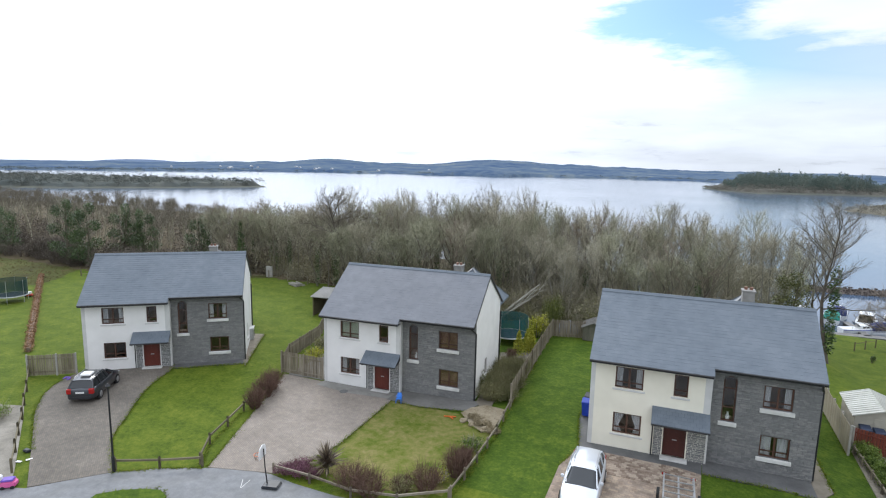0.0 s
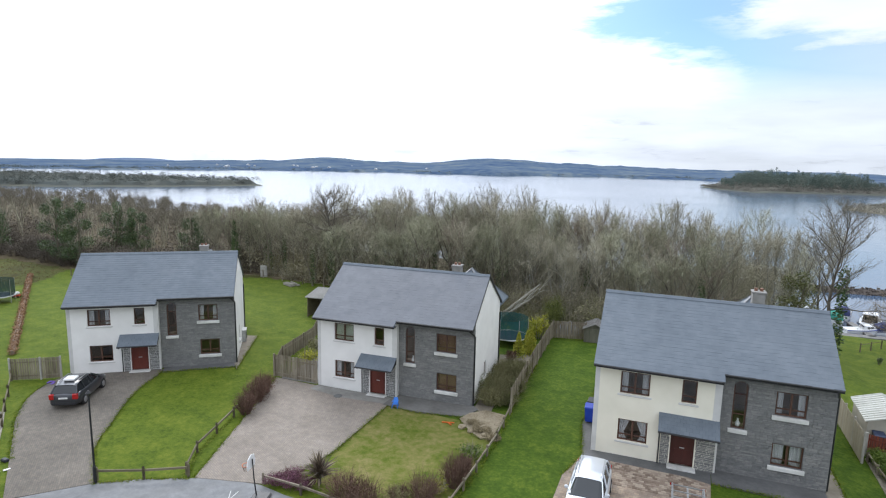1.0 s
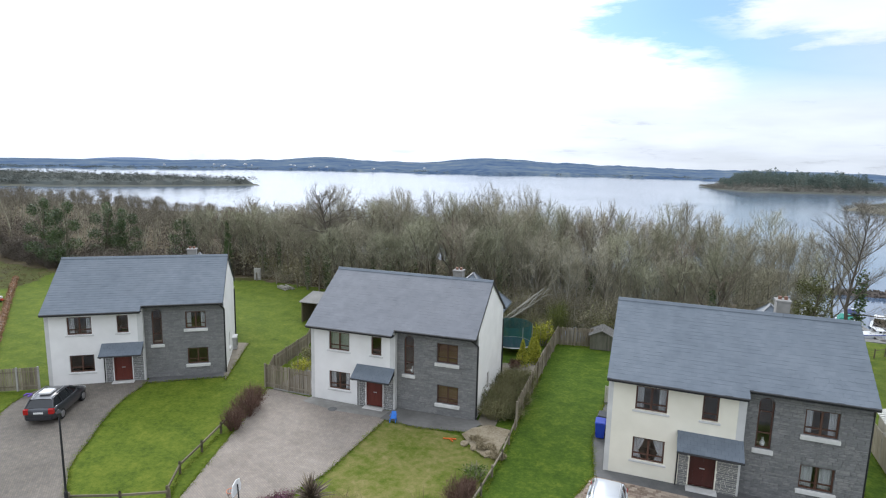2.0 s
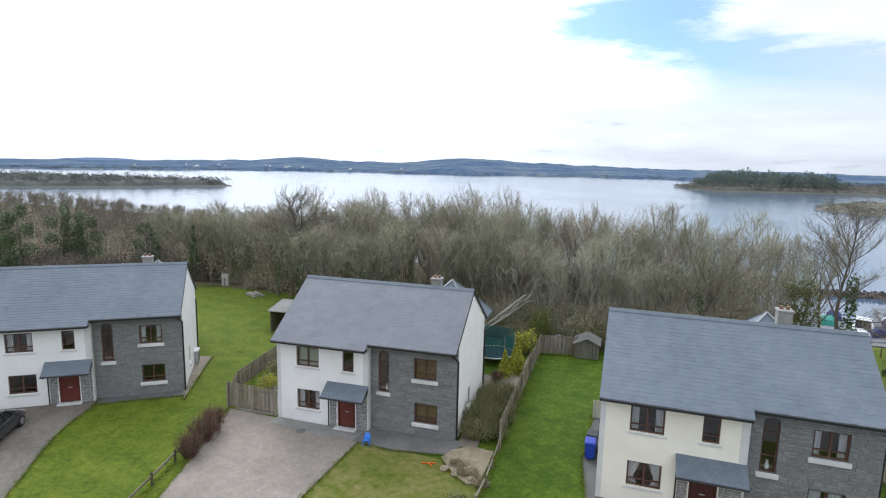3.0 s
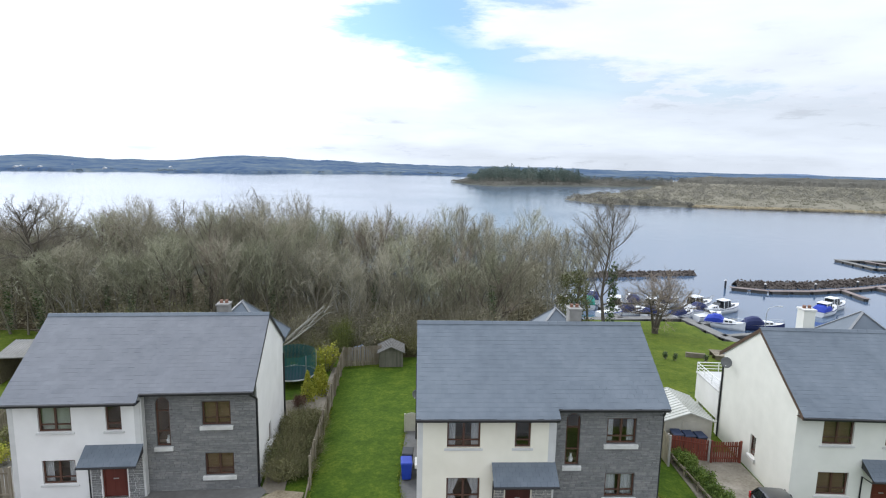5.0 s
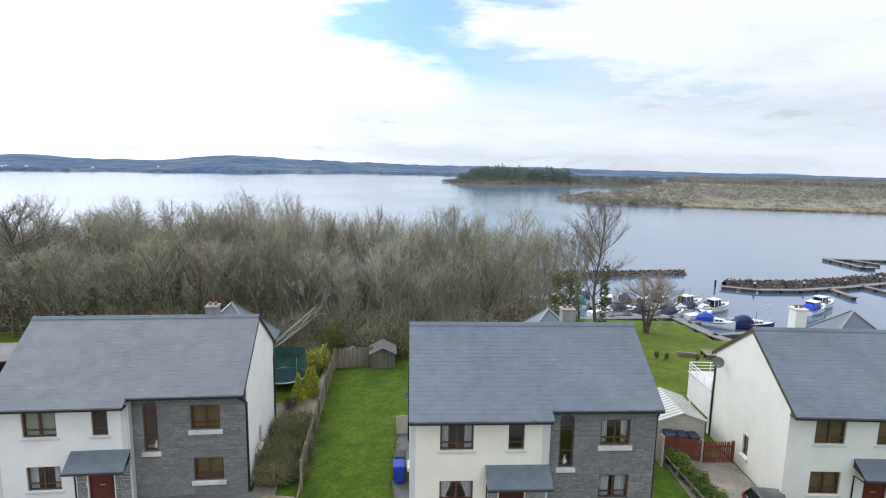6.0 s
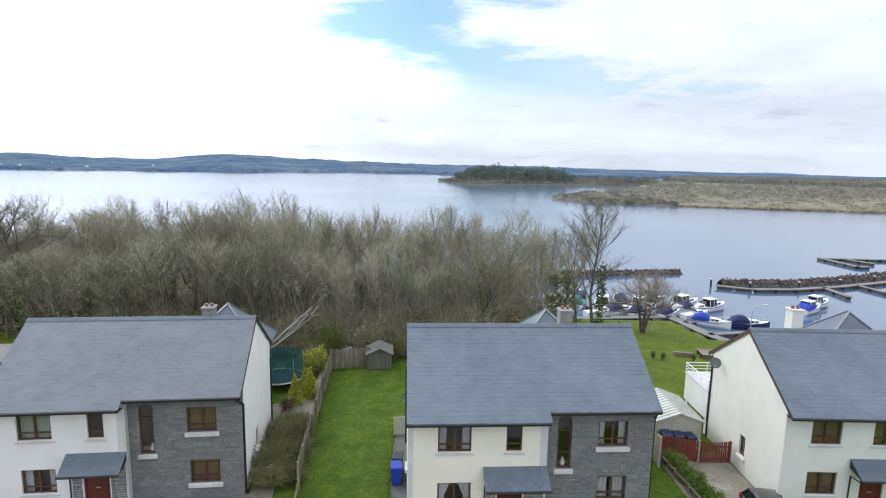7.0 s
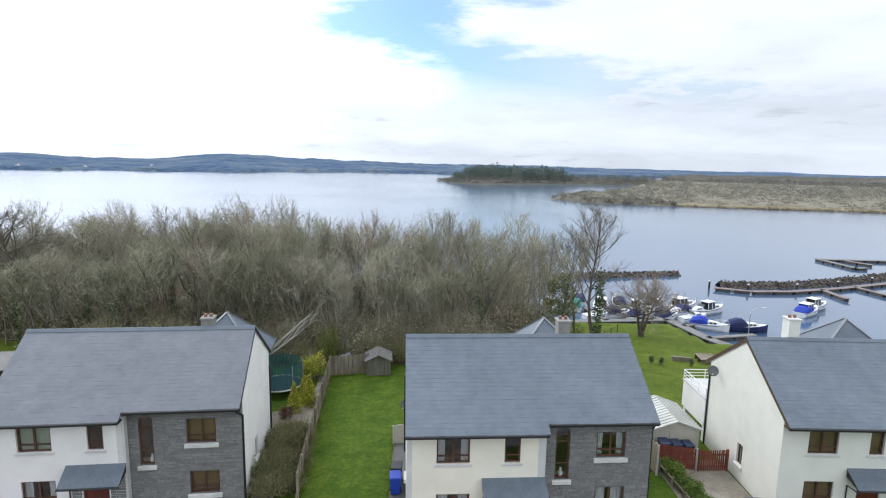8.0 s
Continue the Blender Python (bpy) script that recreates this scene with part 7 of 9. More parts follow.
board_fence([(-12.35, 51.85), (-9.4, 52.3)], 1.6, M_WOODF, "weathered board fence at the garden's end", seed=2, bw=0.15, hit_miss=True)
board_fence([(-44.1, 23.3), (-42.55, 24.45), (-41.55, 25.25)], 1.55, M_WOODF, "weathered timber panel fence beside the white house", M_POST, every=1.6, seed=3)
board_fence([(-28.55, 32.7), (-26.6, 32.85), (-24.95, 33.0)], 1.65, M_WOODF, "weathered grey timber side gate and panel", M_WOODF, every=1.7, seed=4)
board_fence([(-28.55, 32.9), (-29.9, 35.2), (-31.0, 40.6), (-32.6, 43.5)], 1.25, M_WOODF, "weathered timber garden fence", M_WOODF, seed=5)
board_fence([(8.6, 37.9), (8.45, 42.0), (8.25, 47.5)], 1.75, material("beige timber panels", [(0.30, 0.26, 0.20), (0.40, 0.36, 0.29)], scale=6, rough=0.9, stretch=(1, 1, 0.15), per_object=0.3), "beige timber panel fence on concrete posts", M_POST, seed=6)
board_fence([(9.0, 39.1), (11.3, 38.9)], 1.3, M_RED, "red-brown stained timber fence with pale posts", M_POST, seed=7, every=2.2)
board_fence([(11.42, 38.85), (13.15, 39.0)], 1.28, M_RED, "red-brown picket gate beside the pale house", M_RED, seed=8, bw=0.10, gap=0.03)
rail_fence([(8.95, 38.3), (9.35, 34.0), (9.55, 29.5)], 0.6, M_WOODF, "low timber edging fence beside the hedge", (0.45,), 1.6)
rail_fence([(-75.0, 47.2), (-66.0, 52.2), (-57.0, 57.0), (-53.3, 58.9), (-46.3, 58.3), (-40.0, 58.8)], 1.1, M_WOODF, "wire field fence on weathered posts", (0.35, 0.95), 3.2, 0.012)
rail_fence([(15.5, 71.5), (18.0, 74.5)], 1.0, M_WOODD, "short dark post fence on the lawn", (0.8,), 2.0, 0.02)

# crumpled tarpaulin behind the garden fence
M_TARP = material("grey-blue tarpaulin", [(0.09, 0.115, 0.15), (0.24, 0.27, 0.32)], scale=3, rough=0.7, bump=0.6, bump_scale=8)
bm = bmesh.new()
bmesh.ops.create_grid(bm, x_segments=14, y_segments=10, size=0.5)
for v in bm.verts:
    edge = max(abs(v.co.x), abs(v.co.y)) * 2
    v.co = Vector((v.co.x * 2.2, v.co.y * 1.5, 1.15 * (1 - edge ** 3) * (0.8 + 0.45 * noise.noise(v.co * 6)) + 0.02))
ob = single("tarpaulin", bm, M_TARP, "crumpled grey-blue tarpaulin behind the garden fence", "tarpaulin")
ob.location = put(-11.4, 53.9)

# concrete pillar, log pile and grey box
bm = bmesh.new()
box(bm, -0.45, -0.12, -0.1, 0.45, 0.12, 1.5)
bevel(bm, 0.03)
ob = single("pillar", bm, M_POST, "weathered upright stone slab at the field's edge", "slab")
ob.matrix_basis = pose(*put(-53.8, 59.6), 0, 0, 20)
t = thing("log_pile", "low pile of pale cut logs on the grass", "logs", put(-47.0, 57.0))
rnd = random.Random(3)
for k in range(9):
    bm = bmesh.new()
    x, z = (k % 5) * 0.3 - 0.6, 0.1 + 0.17 * (k // 5)
    tube(bm, [(x, -0.9 + rnd.uniform(-0.2, 0.2), z), (x + rnd.uniform(-0.2, 0.2), 0.9, z)], 0.09, 8)
    part("log", bm, M_BIRCH, t)
t.rotation_euler = (0, 0, 1.2)
t = thing("heating_unit", "grey metal heating unit on the side path", "heating unit", put(-36.4, 37.6, 0.05), 0.68)
bm = bmesh.new()
box(bm, -0.35, -0.45, 0, 0.35, 0.45, 1.0)
bevel(bm, 0.03)
part("casing", bm, M_STEEL, t)
bm = bmesh.new()
box(bm, -0.38, -0.48, 1.0, 0.38, 0.48, 1.04)
part("lid", bm, M_PALE, t)
bm = bmesh.new()
for k in range(6):
    box(bm, 0.352, -0.3, 0.2 + 0.1 * k, 0.366, 0.3, 0.25 + 0.1 * k)
part("grille", bm, M_BLACK, t)

# fallen pale trunk in the undergrowth
t = thing("fallen_tree", "fallen tree with bare pale branches", "fallen tree", (-19.3, 54.7, ground(-19.3, 54.7)))
rnd = random.Random(12)
bm = bmesh.new()
tube(bm, [(0, 0, 0.2), (1.6, 0.1, 1.4), (3.2, 0.2, 2.9), (4.7, 0.3, 4.3)], [0.16, 0.13, 0.09, 0.04], 7)
tube(bm, [(0.4, -0.3, 0.2), (2.1, -0.35, 1.4), (4.0, -0.2, 2.9)], [0.11, 0.08, 0.03], 6)
tube(bm, [(0.7, 0.3, 0.2), (2.6, 0.5, 1.6), (4.5, 0.6, 3.3)], [0.10, 0.07, 0.03], 6)
part("trunk", bm, M_PALEBARK, t)
for k in range(36):
    q = rnd.uniform(0.05, 0.95)
    p = Vector((4.6 * q + rnd.uniform(0, 0.7), rnd.uniform(-0.4, 0.6), 0.2 + 3.8 * q))
    e = p + Vector((rnd.uniform(0.5, 1.3), rnd.uniform(-0.5, 0.5), rnd.uniform(0.3, 1.3)))
    bm = bmesh.new()
    tube(bm, [p, p.lerp(e, 0.5) + Vector((0, 0, 0.12)), e], [0.034, 0.024, 0.009], 5)
    part("branch", bm, M_PALEBARK, t)

# ---- sheds ----


def gable_shed(at, yaw, w, d, h, rise, wall_mat, roof_mat, label, boards=True, name="shed", ridge_along=True):
    t = thing(name, label, "shed", at, yaw)
    bm = bmesh.new()
    prism(bm, [(-w / 2, 0), (w / 2, 0), (w / 2, h), (0, h + rise), (-w / 2, h)], lambda p, q: (p, -d / 2, q), lambda p, q: (p, d / 2, q))
    part("wall", bm, wall_mat, t)
    for s in (-1, 1):
        bm = bmesh.new()
        e = 0.15
        k = rise / (w / 2)
        a, b = (s * (w / 2 + e), h - k * e), (0, h + rise)
        hexa(bm, [(a[0], -d / 2 - e, a[1]), (b[0], -d / 2 - e, b[1]), (b[0], d / 2 + e, b[1]), (a[0], d / 2 + e, a[1]), (a[0], -d / 2 - e, a[1] + 0.05), (b[0], -d / 2 - e, b[1] + 0.05), (b[0], d / 2 + e, b[1] + 0.05), (a[0], d / 2 + e, a[1] + 0.05)])
        part("roof", bm, roof_mat, t)
        n = int(d / 0.28)
        for i in range(n + 1):
            y = -d / 2 - e + (d + 2 * e) * i / n
            bm = bmesh.new()
            beam(bm, (a[0], y, a[1] + 0.06), (b[0], y, b[1] + 0.06), 0.07, 0.07)
            part("rib", bm, roof_mat, t)
    if boards:
        n = int(w / 0.14)
        for i in range(n):
            x = -w / 2 + (i + 0.5) * w / n
            top = h + rise * (1 - abs(x) / (w / 2)) - 0.02
            bm = bmesh.new()
            box(bm, x - 0.06, -d / 2 - 0.02, 0.05, x + 0.06, -d / 2, top)
            part("board", bm, wall_mat, t)
    bm = bmesh.new()
    box(bm, -0.4, -d / 2 - 0.05, 0.05, 0.4, -d / 2 - 0.02, min(h, 1.8))
    part("door", bm, wall_mat, t)
    return t


M_GREYWOOD = material("grey-green weathered boards", [(0.085, 0.082, 0.062), (0.125, 0.120, 0.092), (0.165, 0.158, 0.124)], scale=7, rough=0.9, bump=0.3, stretch=(1, 1, 0.15), per_object=0.4, stain=0.3)
M_FELT = material("grey shed felt", [(0.17, 0.162, 0.150), (0.25, 0.24, 0.222)], scale=5, rough=0.95, stain=0.3)
M_ALU = material("white ribbed sheet roof", [(0.46, 0.46, 0.42), (0.58, 0.58, 0.54)], scale=3, rough=0.6, stain=0.35)
M_CORR = material("weathered corrugated sheet", [(0.20, 0.195, 0.18), (0.30, 0.29, 0.27)], scale=5, rough=0.8, stain=0.4)
M_BEIGE = material("beige sheet wall", [(0.40, 0.38, 0.32), (0.50, 0.48, 0.41)], scale=3, rough=0.7, stain=0.25)
gable_shed(put(-8.6, 52.6), 0.1, 1.9, 1.9, 1.25, 0.45, M_GREYWOOD, M_FELT, "small weathered timber garden shed with felt roof")
gable_shed(put(10.6, 42.0), 0.0, 2.8, 3.5, 1.85, 0.5, M_BEIGE, M_ALU, "beige sheet metal shed with white ribbed roof", boards=False)
t = thing("shed", "open-fronted timber shelter with corrugated sheet roof", "shed", put(-35.0, 48.0), 0.15)
bm = bmesh.new()
hexa(bm, [(-1.7, -1.4, 2.0), (1.7, -1.4, 2.0), (1.7, 1.4, 2.45), (-1.7, 1.4, 2.45), (-1.7, -1.4, 2.06), (1.7, -1.4, 2.06), (1.7, 1.4, 2.51), (-1.7, 1.4, 2.51)])
part("roof", bm, M_CORR, t)
for i in range(18):
    x = -1.65 + i * 0.194
    bm = bmesh.new()
    beam(bm, (x, -1.4, 2.07), (x, 1.4, 2.52), 0.09, 0.05)
    part("rib", bm, M_CORR, t)
for x, y in ((-1.5, -1.2), (1.5, -1.2), (-1.5, 1.2), (1.5, 1.2)):
    bm = bmesh.new()
    beam(bm, (x, y, 0), (x, y, 2.02 + (y + 1.2) * 0.16), 0.1, 0.1)
    part("post", bm, M_WOODD, t)
for c in ((-1.55, 1.2, 0, 1.55, 1.25, 2.3), (-1.55, -1.2, 0, -1.5, 1.2, 1.95), (1.5, -1.2, 0, 1.55, 1.2, 1.95)):
    bm = bmesh.new()
    box(bm, *c)
    part("wall", bm, M_WOODD, t)

# arched side gate by the cream house
t = thing("gate", "pale arched timber side gate", "gate", put(-6.05, 40.6), 0.05)
t.scale = (0.8, 1.0, 0.68)
n = 8
for i in range(n):
    x = -0.45 + 0.9 * (i + 0.5) / n
    bm = bmesh.new()
    box(bm, x - 0.054, -0.02, 0.05, x + 0.054, 0.02, 1.55 + 0.25 * math.cos(x * 2.8))
    part("board", bm, M_BEIGE, t)
for x in (-0.52, 0.52):
    bm = bmesh.new()
    beam(bm, (x, 0, 0), (x, 0, 1.7), 0.1, 0.1)
    part("post", bm, M_BEIGE, t)

# ---- bins ----
M_BLUE = material("blue bin plastic", [(0.008, 0.035, 0.32), (0.015, 0.055, 0.42)], scale=5, rough=0.5)
M_DARKBIN = material("black bin plastic", [(0.012, 0.014, 0.018), (0.03, 0.034, 0.042)], scale=5, rough=0.5)
M_NAVYLID = material("dark blue lid plastic", [(0.012, 0.022, 0.055), (0.025, 0.04, 0.085)], scale=5, rough=0.45)


def wheelie_bin(at, yaw, mat, lid_mat, label):
    t = thing("wheelie_bin", label, "bin", at, yaw)
    bm = bmesh.new()
    hexa(bm, [(-0.23, -0.27, 0.06), (0.23, -0.27, 0.06), (0.23, 0.23, 0.06), (-0.23, 0.23, 0.06), (-0.29, -0.36, 0.98), (0.29, -0.36, 0.98), (0.29, 0.33, 0.98), (-0.29, 0.33, 0.98)])
    bevel(bm, 0.03)
    part("body", bm, mat, t)
    bm = bmesh.new()
    hexa(bm, [(-0.31, -0.39, 0.98), (0.31, -0.39, 0.98), (0.31, 0.36, 1.0), (-0.31, 0.36, 1.0), (-0.27, -0.34, 1.04), (0.27, -0.34, 1.04), (0.27, 0.33, 1.08), (-0.27, 0.33, 1.08)])
    bevel(bm, 0.015)
    part("lid", bm, lid_mat, t)
    bm = bmesh.new()
    tube(bm, [(-0.22, 0.40, 0.98), (0.22, 0.40, 0.98)], 0.018, 6)
    part("handle", bm, mat, t)
    for s in (-1, 1):
        bm = bmesh.new()
        tube(bm, [(s * 0.25, 0.25, 0.1), (s * 0.30, 0.25, 0.1)], 0.1, 12)
        part("wheel", bm, M_BLACK, t)
    return t


wheelie_bin(put(-5.95, 35.35, 0.04), 0.1, M_BLUE, M_BLUE, "bright blue wheelie bin beside the cream gable")
wheelie_bin(put(-5.95, 36.3, 0.04), 0.0, M_DARKBIN, M_DARKBIN, "black wheelie bin behind the blue one")
for k in range(3):
    wheelie_bin(put(9.7 + 0.7 * k, 39.75, 0.25), 0.05 * k, M_DARKBIN, M_NAVYLID, "dark wheelie bin behind the red-brown fence")

# ---- blue plastic chair ----
M_CHAIR = material("bright blue plastic", [(0.03, 0.16, 0.55), (0.05, 0.22, 0.66)], scale=5, rough=0.45)
t = thing("chair", "small bright blue plastic garden chair", "chair", put(-17.95, 32.15, 0.04), 0.3)
t.scale = (0.72, 0.72, 0.72)
bm = bmesh.new()
box(bm, -0.24, -0.22, 0.36, 0.24, 0.24, 0.40)
bevel(bm, 0.012)
part("seat", bm, M_CHAIR, t)
bm = bmesh.new()
hexa(bm, [(-0.23, 0.20, 0.40), (0.23, 0.20, 0.40), (0.23, 0.24, 0.40), (-0.23, 0.24, 0.40), (-0.2, 0.32, 0.82), (0.2, 0.32, 0.82), (0.2, 0.36, 0.82), (-0.2, 0.36, 0.82)])
bevel(bm, 0.012)
part("backrest", bm, M_CHAIR, t)
for sx in (-1, 1):
    for sy in (-1, 1):
        bm = bmesh.new()
        beam(bm, (sx * 0.26, sy * 0.24, 0), (sx * 0.22, sy * 0.20, 0.37), 0.05, 0.05)
        part("leg", bm, M_CHAIR, t)
    bm = bmesh.new()
    beam(bm, (sx * 0.26, -0.2, 0.58), (sx * 0.26, 0.27, 0.60), 0.05, 0.03)
    part("armrest", bm, M_CHAIR, t)

# small things left lying about
M_ORANGE = material("orange plastic", [(0.55, 0.10, 0.02), (0.65, 0.15, 0.03)], scale=4, rough=0.5)
M_PINK = material("pink plastic", [(0.62, 0.10, 0.30), (0.72, 0.16, 0.38)], scale=3, rough=0.5)
M_PURPLE = material("purple plastic", [(0.12, 0.06, 0.35), (0.17, 0.09, 0.42)], scale=3, rough=0.5)
M_TOYWHITE = material("white plastic", [(0.68, 0.67, 0.66), (0.78, 0.77, 0.76)], scale=3, rough=0.5)
bm = bmesh.new()
beam(bm, (-0.4, 0, 0.04), (0.35, 0.22, 0.06), 0.07, 0.05)
beam(bm, (-0.05, 0.1, 0.06), (0.3, -0.15, 0.07), 0.06, 0.05)
ob = single("toy", bm, M_ORANGE, "orange plastic toy on the lawn", "toy")
ob.location = put(-13.9, 31.6)
t = thing("toy_house", "pink and purple plastic ride-on toy", "toy", put(-30.0, 14.55), 0.7)
t.scale = (0.6, 0.6, 0.6)
bm = bmesh.new()
box(bm, -0.55, -0.4, 0.1, 0.55, 0.4, 0.62)
bevel(bm, 0.12, 3)
part("body", bm, M_PINK, t)
bm = bmesh.new()
box(bm, -0.5, -0.36, 0.62, 0.4, 0.36, 0.78)
bevel(bm, 0.06, 2)
part("top", bm, M_PURPLE, t)
bm = bmesh.new()
box(bm, -0.75, -0.25, 0.5, -0.45, 0.25, 1.15)
bevel(bm, 0.1, 2)
part("hood", bm, M_TOYWHITE, t)
for s in (-1, 1):
    for x in (-0.35, 0.35):
        bm = bmesh.new()
        tube(bm, [(x, s * 0.38, 0.15), (x, s * 0.47, 0.15)], 0.15, 12)
        part("wheel", bm, M_BLACK, t)
for x, y, a in ((-32.07, 16.09, 0.3), (-31.82, 16.48, 1.2)):
    bm = bmesh.new()
    box(bm, -0.16, -0.08, 0.01, 0.16, 0.08, 0.05)
    bevel(bm, 0.02)
    ob = single("panel", bm, M_TOYWHITE, "small white plastic panel lying on grass", "panel", "panels on the verge")
    ob.matrix_basis = pose(*put(x, y), 0, 0, math.degrees(a))
bm = bmesh.new()
for s in (-1, 1):
    tube(bm, [(s * 0.2, -0.1, 0.05), (s * 0.22, 0.1, 0.1), (s * 0.05, 0.25, 0.08)], 0.06, 7)
ob = single("hose", bm, M_PURPLE, "blue-violet hose coil on grass", "hose")
ob.location = put(-41.1, 24.2)
bm = bmesh.new()
box(bm, -0.2, -0.13, 0, 0.2, 0.13, 0.16)
bevel(bm, 0.04, 2)
ob = single("shoe_box", bm, M_DARKBIN, "small dark box lying on grass", "box")
ob.location = put(-32.79, 16.91)
for x, y, r in ((-31.6, 14.2, 0.35), (-33.8, 15.3, 0.5), (-35.4, 15.6, 0.4), (-12.9, 31.5, 0.25), (-12.2, 31.2, 0.22), (-11.5, 31.9, 0.3), (-11.2, 31.0, 0.24), (-12.0, 32.3, 0.26), (-11.0, 32.6, 0.22)):
    bm = bmesh.new()
    bmesh.ops.create_icosphere(bm, subdivisions=2, radius=r)
    for v in bm.verts:
        v.co *= 1 + 0.25 * noise.noise(v.co * 4 + Vector((x, y, 0)))
        v.co.z *= 0.6
    ob = single("boulder", bm, M_STRAW, "pale rough garden boulder", "rock", "garden boulders")
    ob.location = put(x, y, r * 0.25)
M_STRAWLEAF = material("straw grass", [(0.17, 0.135, 0.075), (0.27, 0.22, 0.13), (0.36, 0.30, 0.20)], scale=4, rough=0.95, island=0.5)
for k in range(14):
    x, y = -13.1 + 0.17 * k, 31.75 - 0.11 * k + 0.3 * math.sin(k)
    shrub_type("grass_tuft", "dry straw-coloured grass tuft in the rockery", 500 + k, 0.3, 0.28, M_STRAWLEAF, 160, 0.05, M_STRAWLEAF, 30, put(x + 0.5, y + 0.3, 0.05), "grass tuft", "dry tufts in the rockery")

# painted mark on the road
bm = bmesh.new()
for s in (-1, 1):
    hexa(bm, [(0, -0.5, 0), (s * 0.05, -0.5, 0), (s * 0.30, 0.45, 0), (s * 0.25, 0.45, 0), (0, -0.5, 0.006), (s * 0.05, -0.5, 0.006), (s * 0.30, 0.45, 0.006), (s * 0.25, 0.45, 0.006)])
ob = single("road_mark", bm, M_PALE, "white painted tick-shaped mark on asphalt", "road mark")
ob.matrix_basis = pose(-20.1, 20.0, ground(-20.1, 20.0) + 0.034, 0, 0, 22) @ Matrix.Diagonal((0.7, 0.75, 1, 1))
for x, y in ((-22.3, 31.9), (-20.0, 18.0), (-13.0, 18.2)):
    bm = bmesh.new()
    tube(bm, [(0, 0, -0.02), (0, 0, 0.012)], 0.3, 20)
    ob = single("manhole_cover", bm, M_TAR, "dark round manhole cover", "manhole cover", "manhole covers")
    ob.location = put(x, y, 0.048 if y > 30 else 0.03)

# ---- street lamp and hoop ----
t = thing("street_lamp", "slim black street lamp post by the driveway", "street lamp", put(-26.8, 17.75))
bm = bmesh.new()
tube(bm, [(0, 0, -0.3), (0, 0, 0.9), (0, 0, 0.95), (0, 0, 4.6)], [0.085, 0.08, 0.05, 0.04], 12)
part("post", bm, M_BLACK, t)
bm = bmesh.new()
tube(bm, [(0, 0, 4.6), (0, 0, 4.72), (0, 0, 4.85)], [0.05, 0.13, 0.03], 12)
part("head", bm, M_BLACK, t, "small dark lamp head")
t = thing("basketball_hoop", "portable basketball hoop with white backboard at kerbside", "basketball hoop", put(-19.0, 20.35, 0.02), 0.3)
bm = bmesh.new()
box(bm, -0.1, -0.35, 0, 0.75, 0.35, 0.16)
bevel(bm, 0.05, 2)
part("base", bm, M_DARKBIN, t)
bm = bmesh.new()
tube(bm, [(0.1, 0, 0.1), (0.0, 0, 1.0), (-0.05, 0, 2.0)], [0.035, 0.03, 0.028], 10)
part("pole", bm, M_BLACK, t)
bm = bmesh.new()
prism(bm, [(-0.35, 1.55), (0.35, 1.55), (0.4, 1.8), (0.3, 2.1), (0, 2.2), (-0.3, 2.1), (-0.4, 1.8)], lambda p, q: (-0.14, p, q), lambda p, q: (-0.10, p, q))
part("backboard", bm, M_TOYWHITE, t, "white rounded backboard")
bm = bmesh.new()
ring = [(-0.36 + 0.2 * math.cos(a), 0.2 * math.sin(a), 1.66) for a in [k * math.tau / 16 for k in range(17)]]
tube(bm, ring, 0.012, 6, cap=False)
part("rim", bm, M_ORANGE, t, "thin red-orange rim")
rnd = random.Random(8)
bm = bmesh.new()
for k in range(12):
    a = k * math.tau / 12
    tube(bm, [(-0.36 + 0.2 * math.cos(a), 0.2 * math.sin(a), 1.66), (-0.36 + 0.12 * math.cos(a + 0.5), 0.12 * math.sin(a + 0.5), 1.36)], 0.006, 4)
part("net", bm, M_RUST, t)

# ---- trampolines ----
M_NET = material("dark teal safety net", [(0.010, 0.075, 0.075), (0.020, 0.11, 0.105)], scale=6, rough=0.8)
M_PAD = material("navy trampoline mat", [(0.010, 0.018, 0.045), (0.02, 0.03, 0.07)], scale=6, rough=0.7)


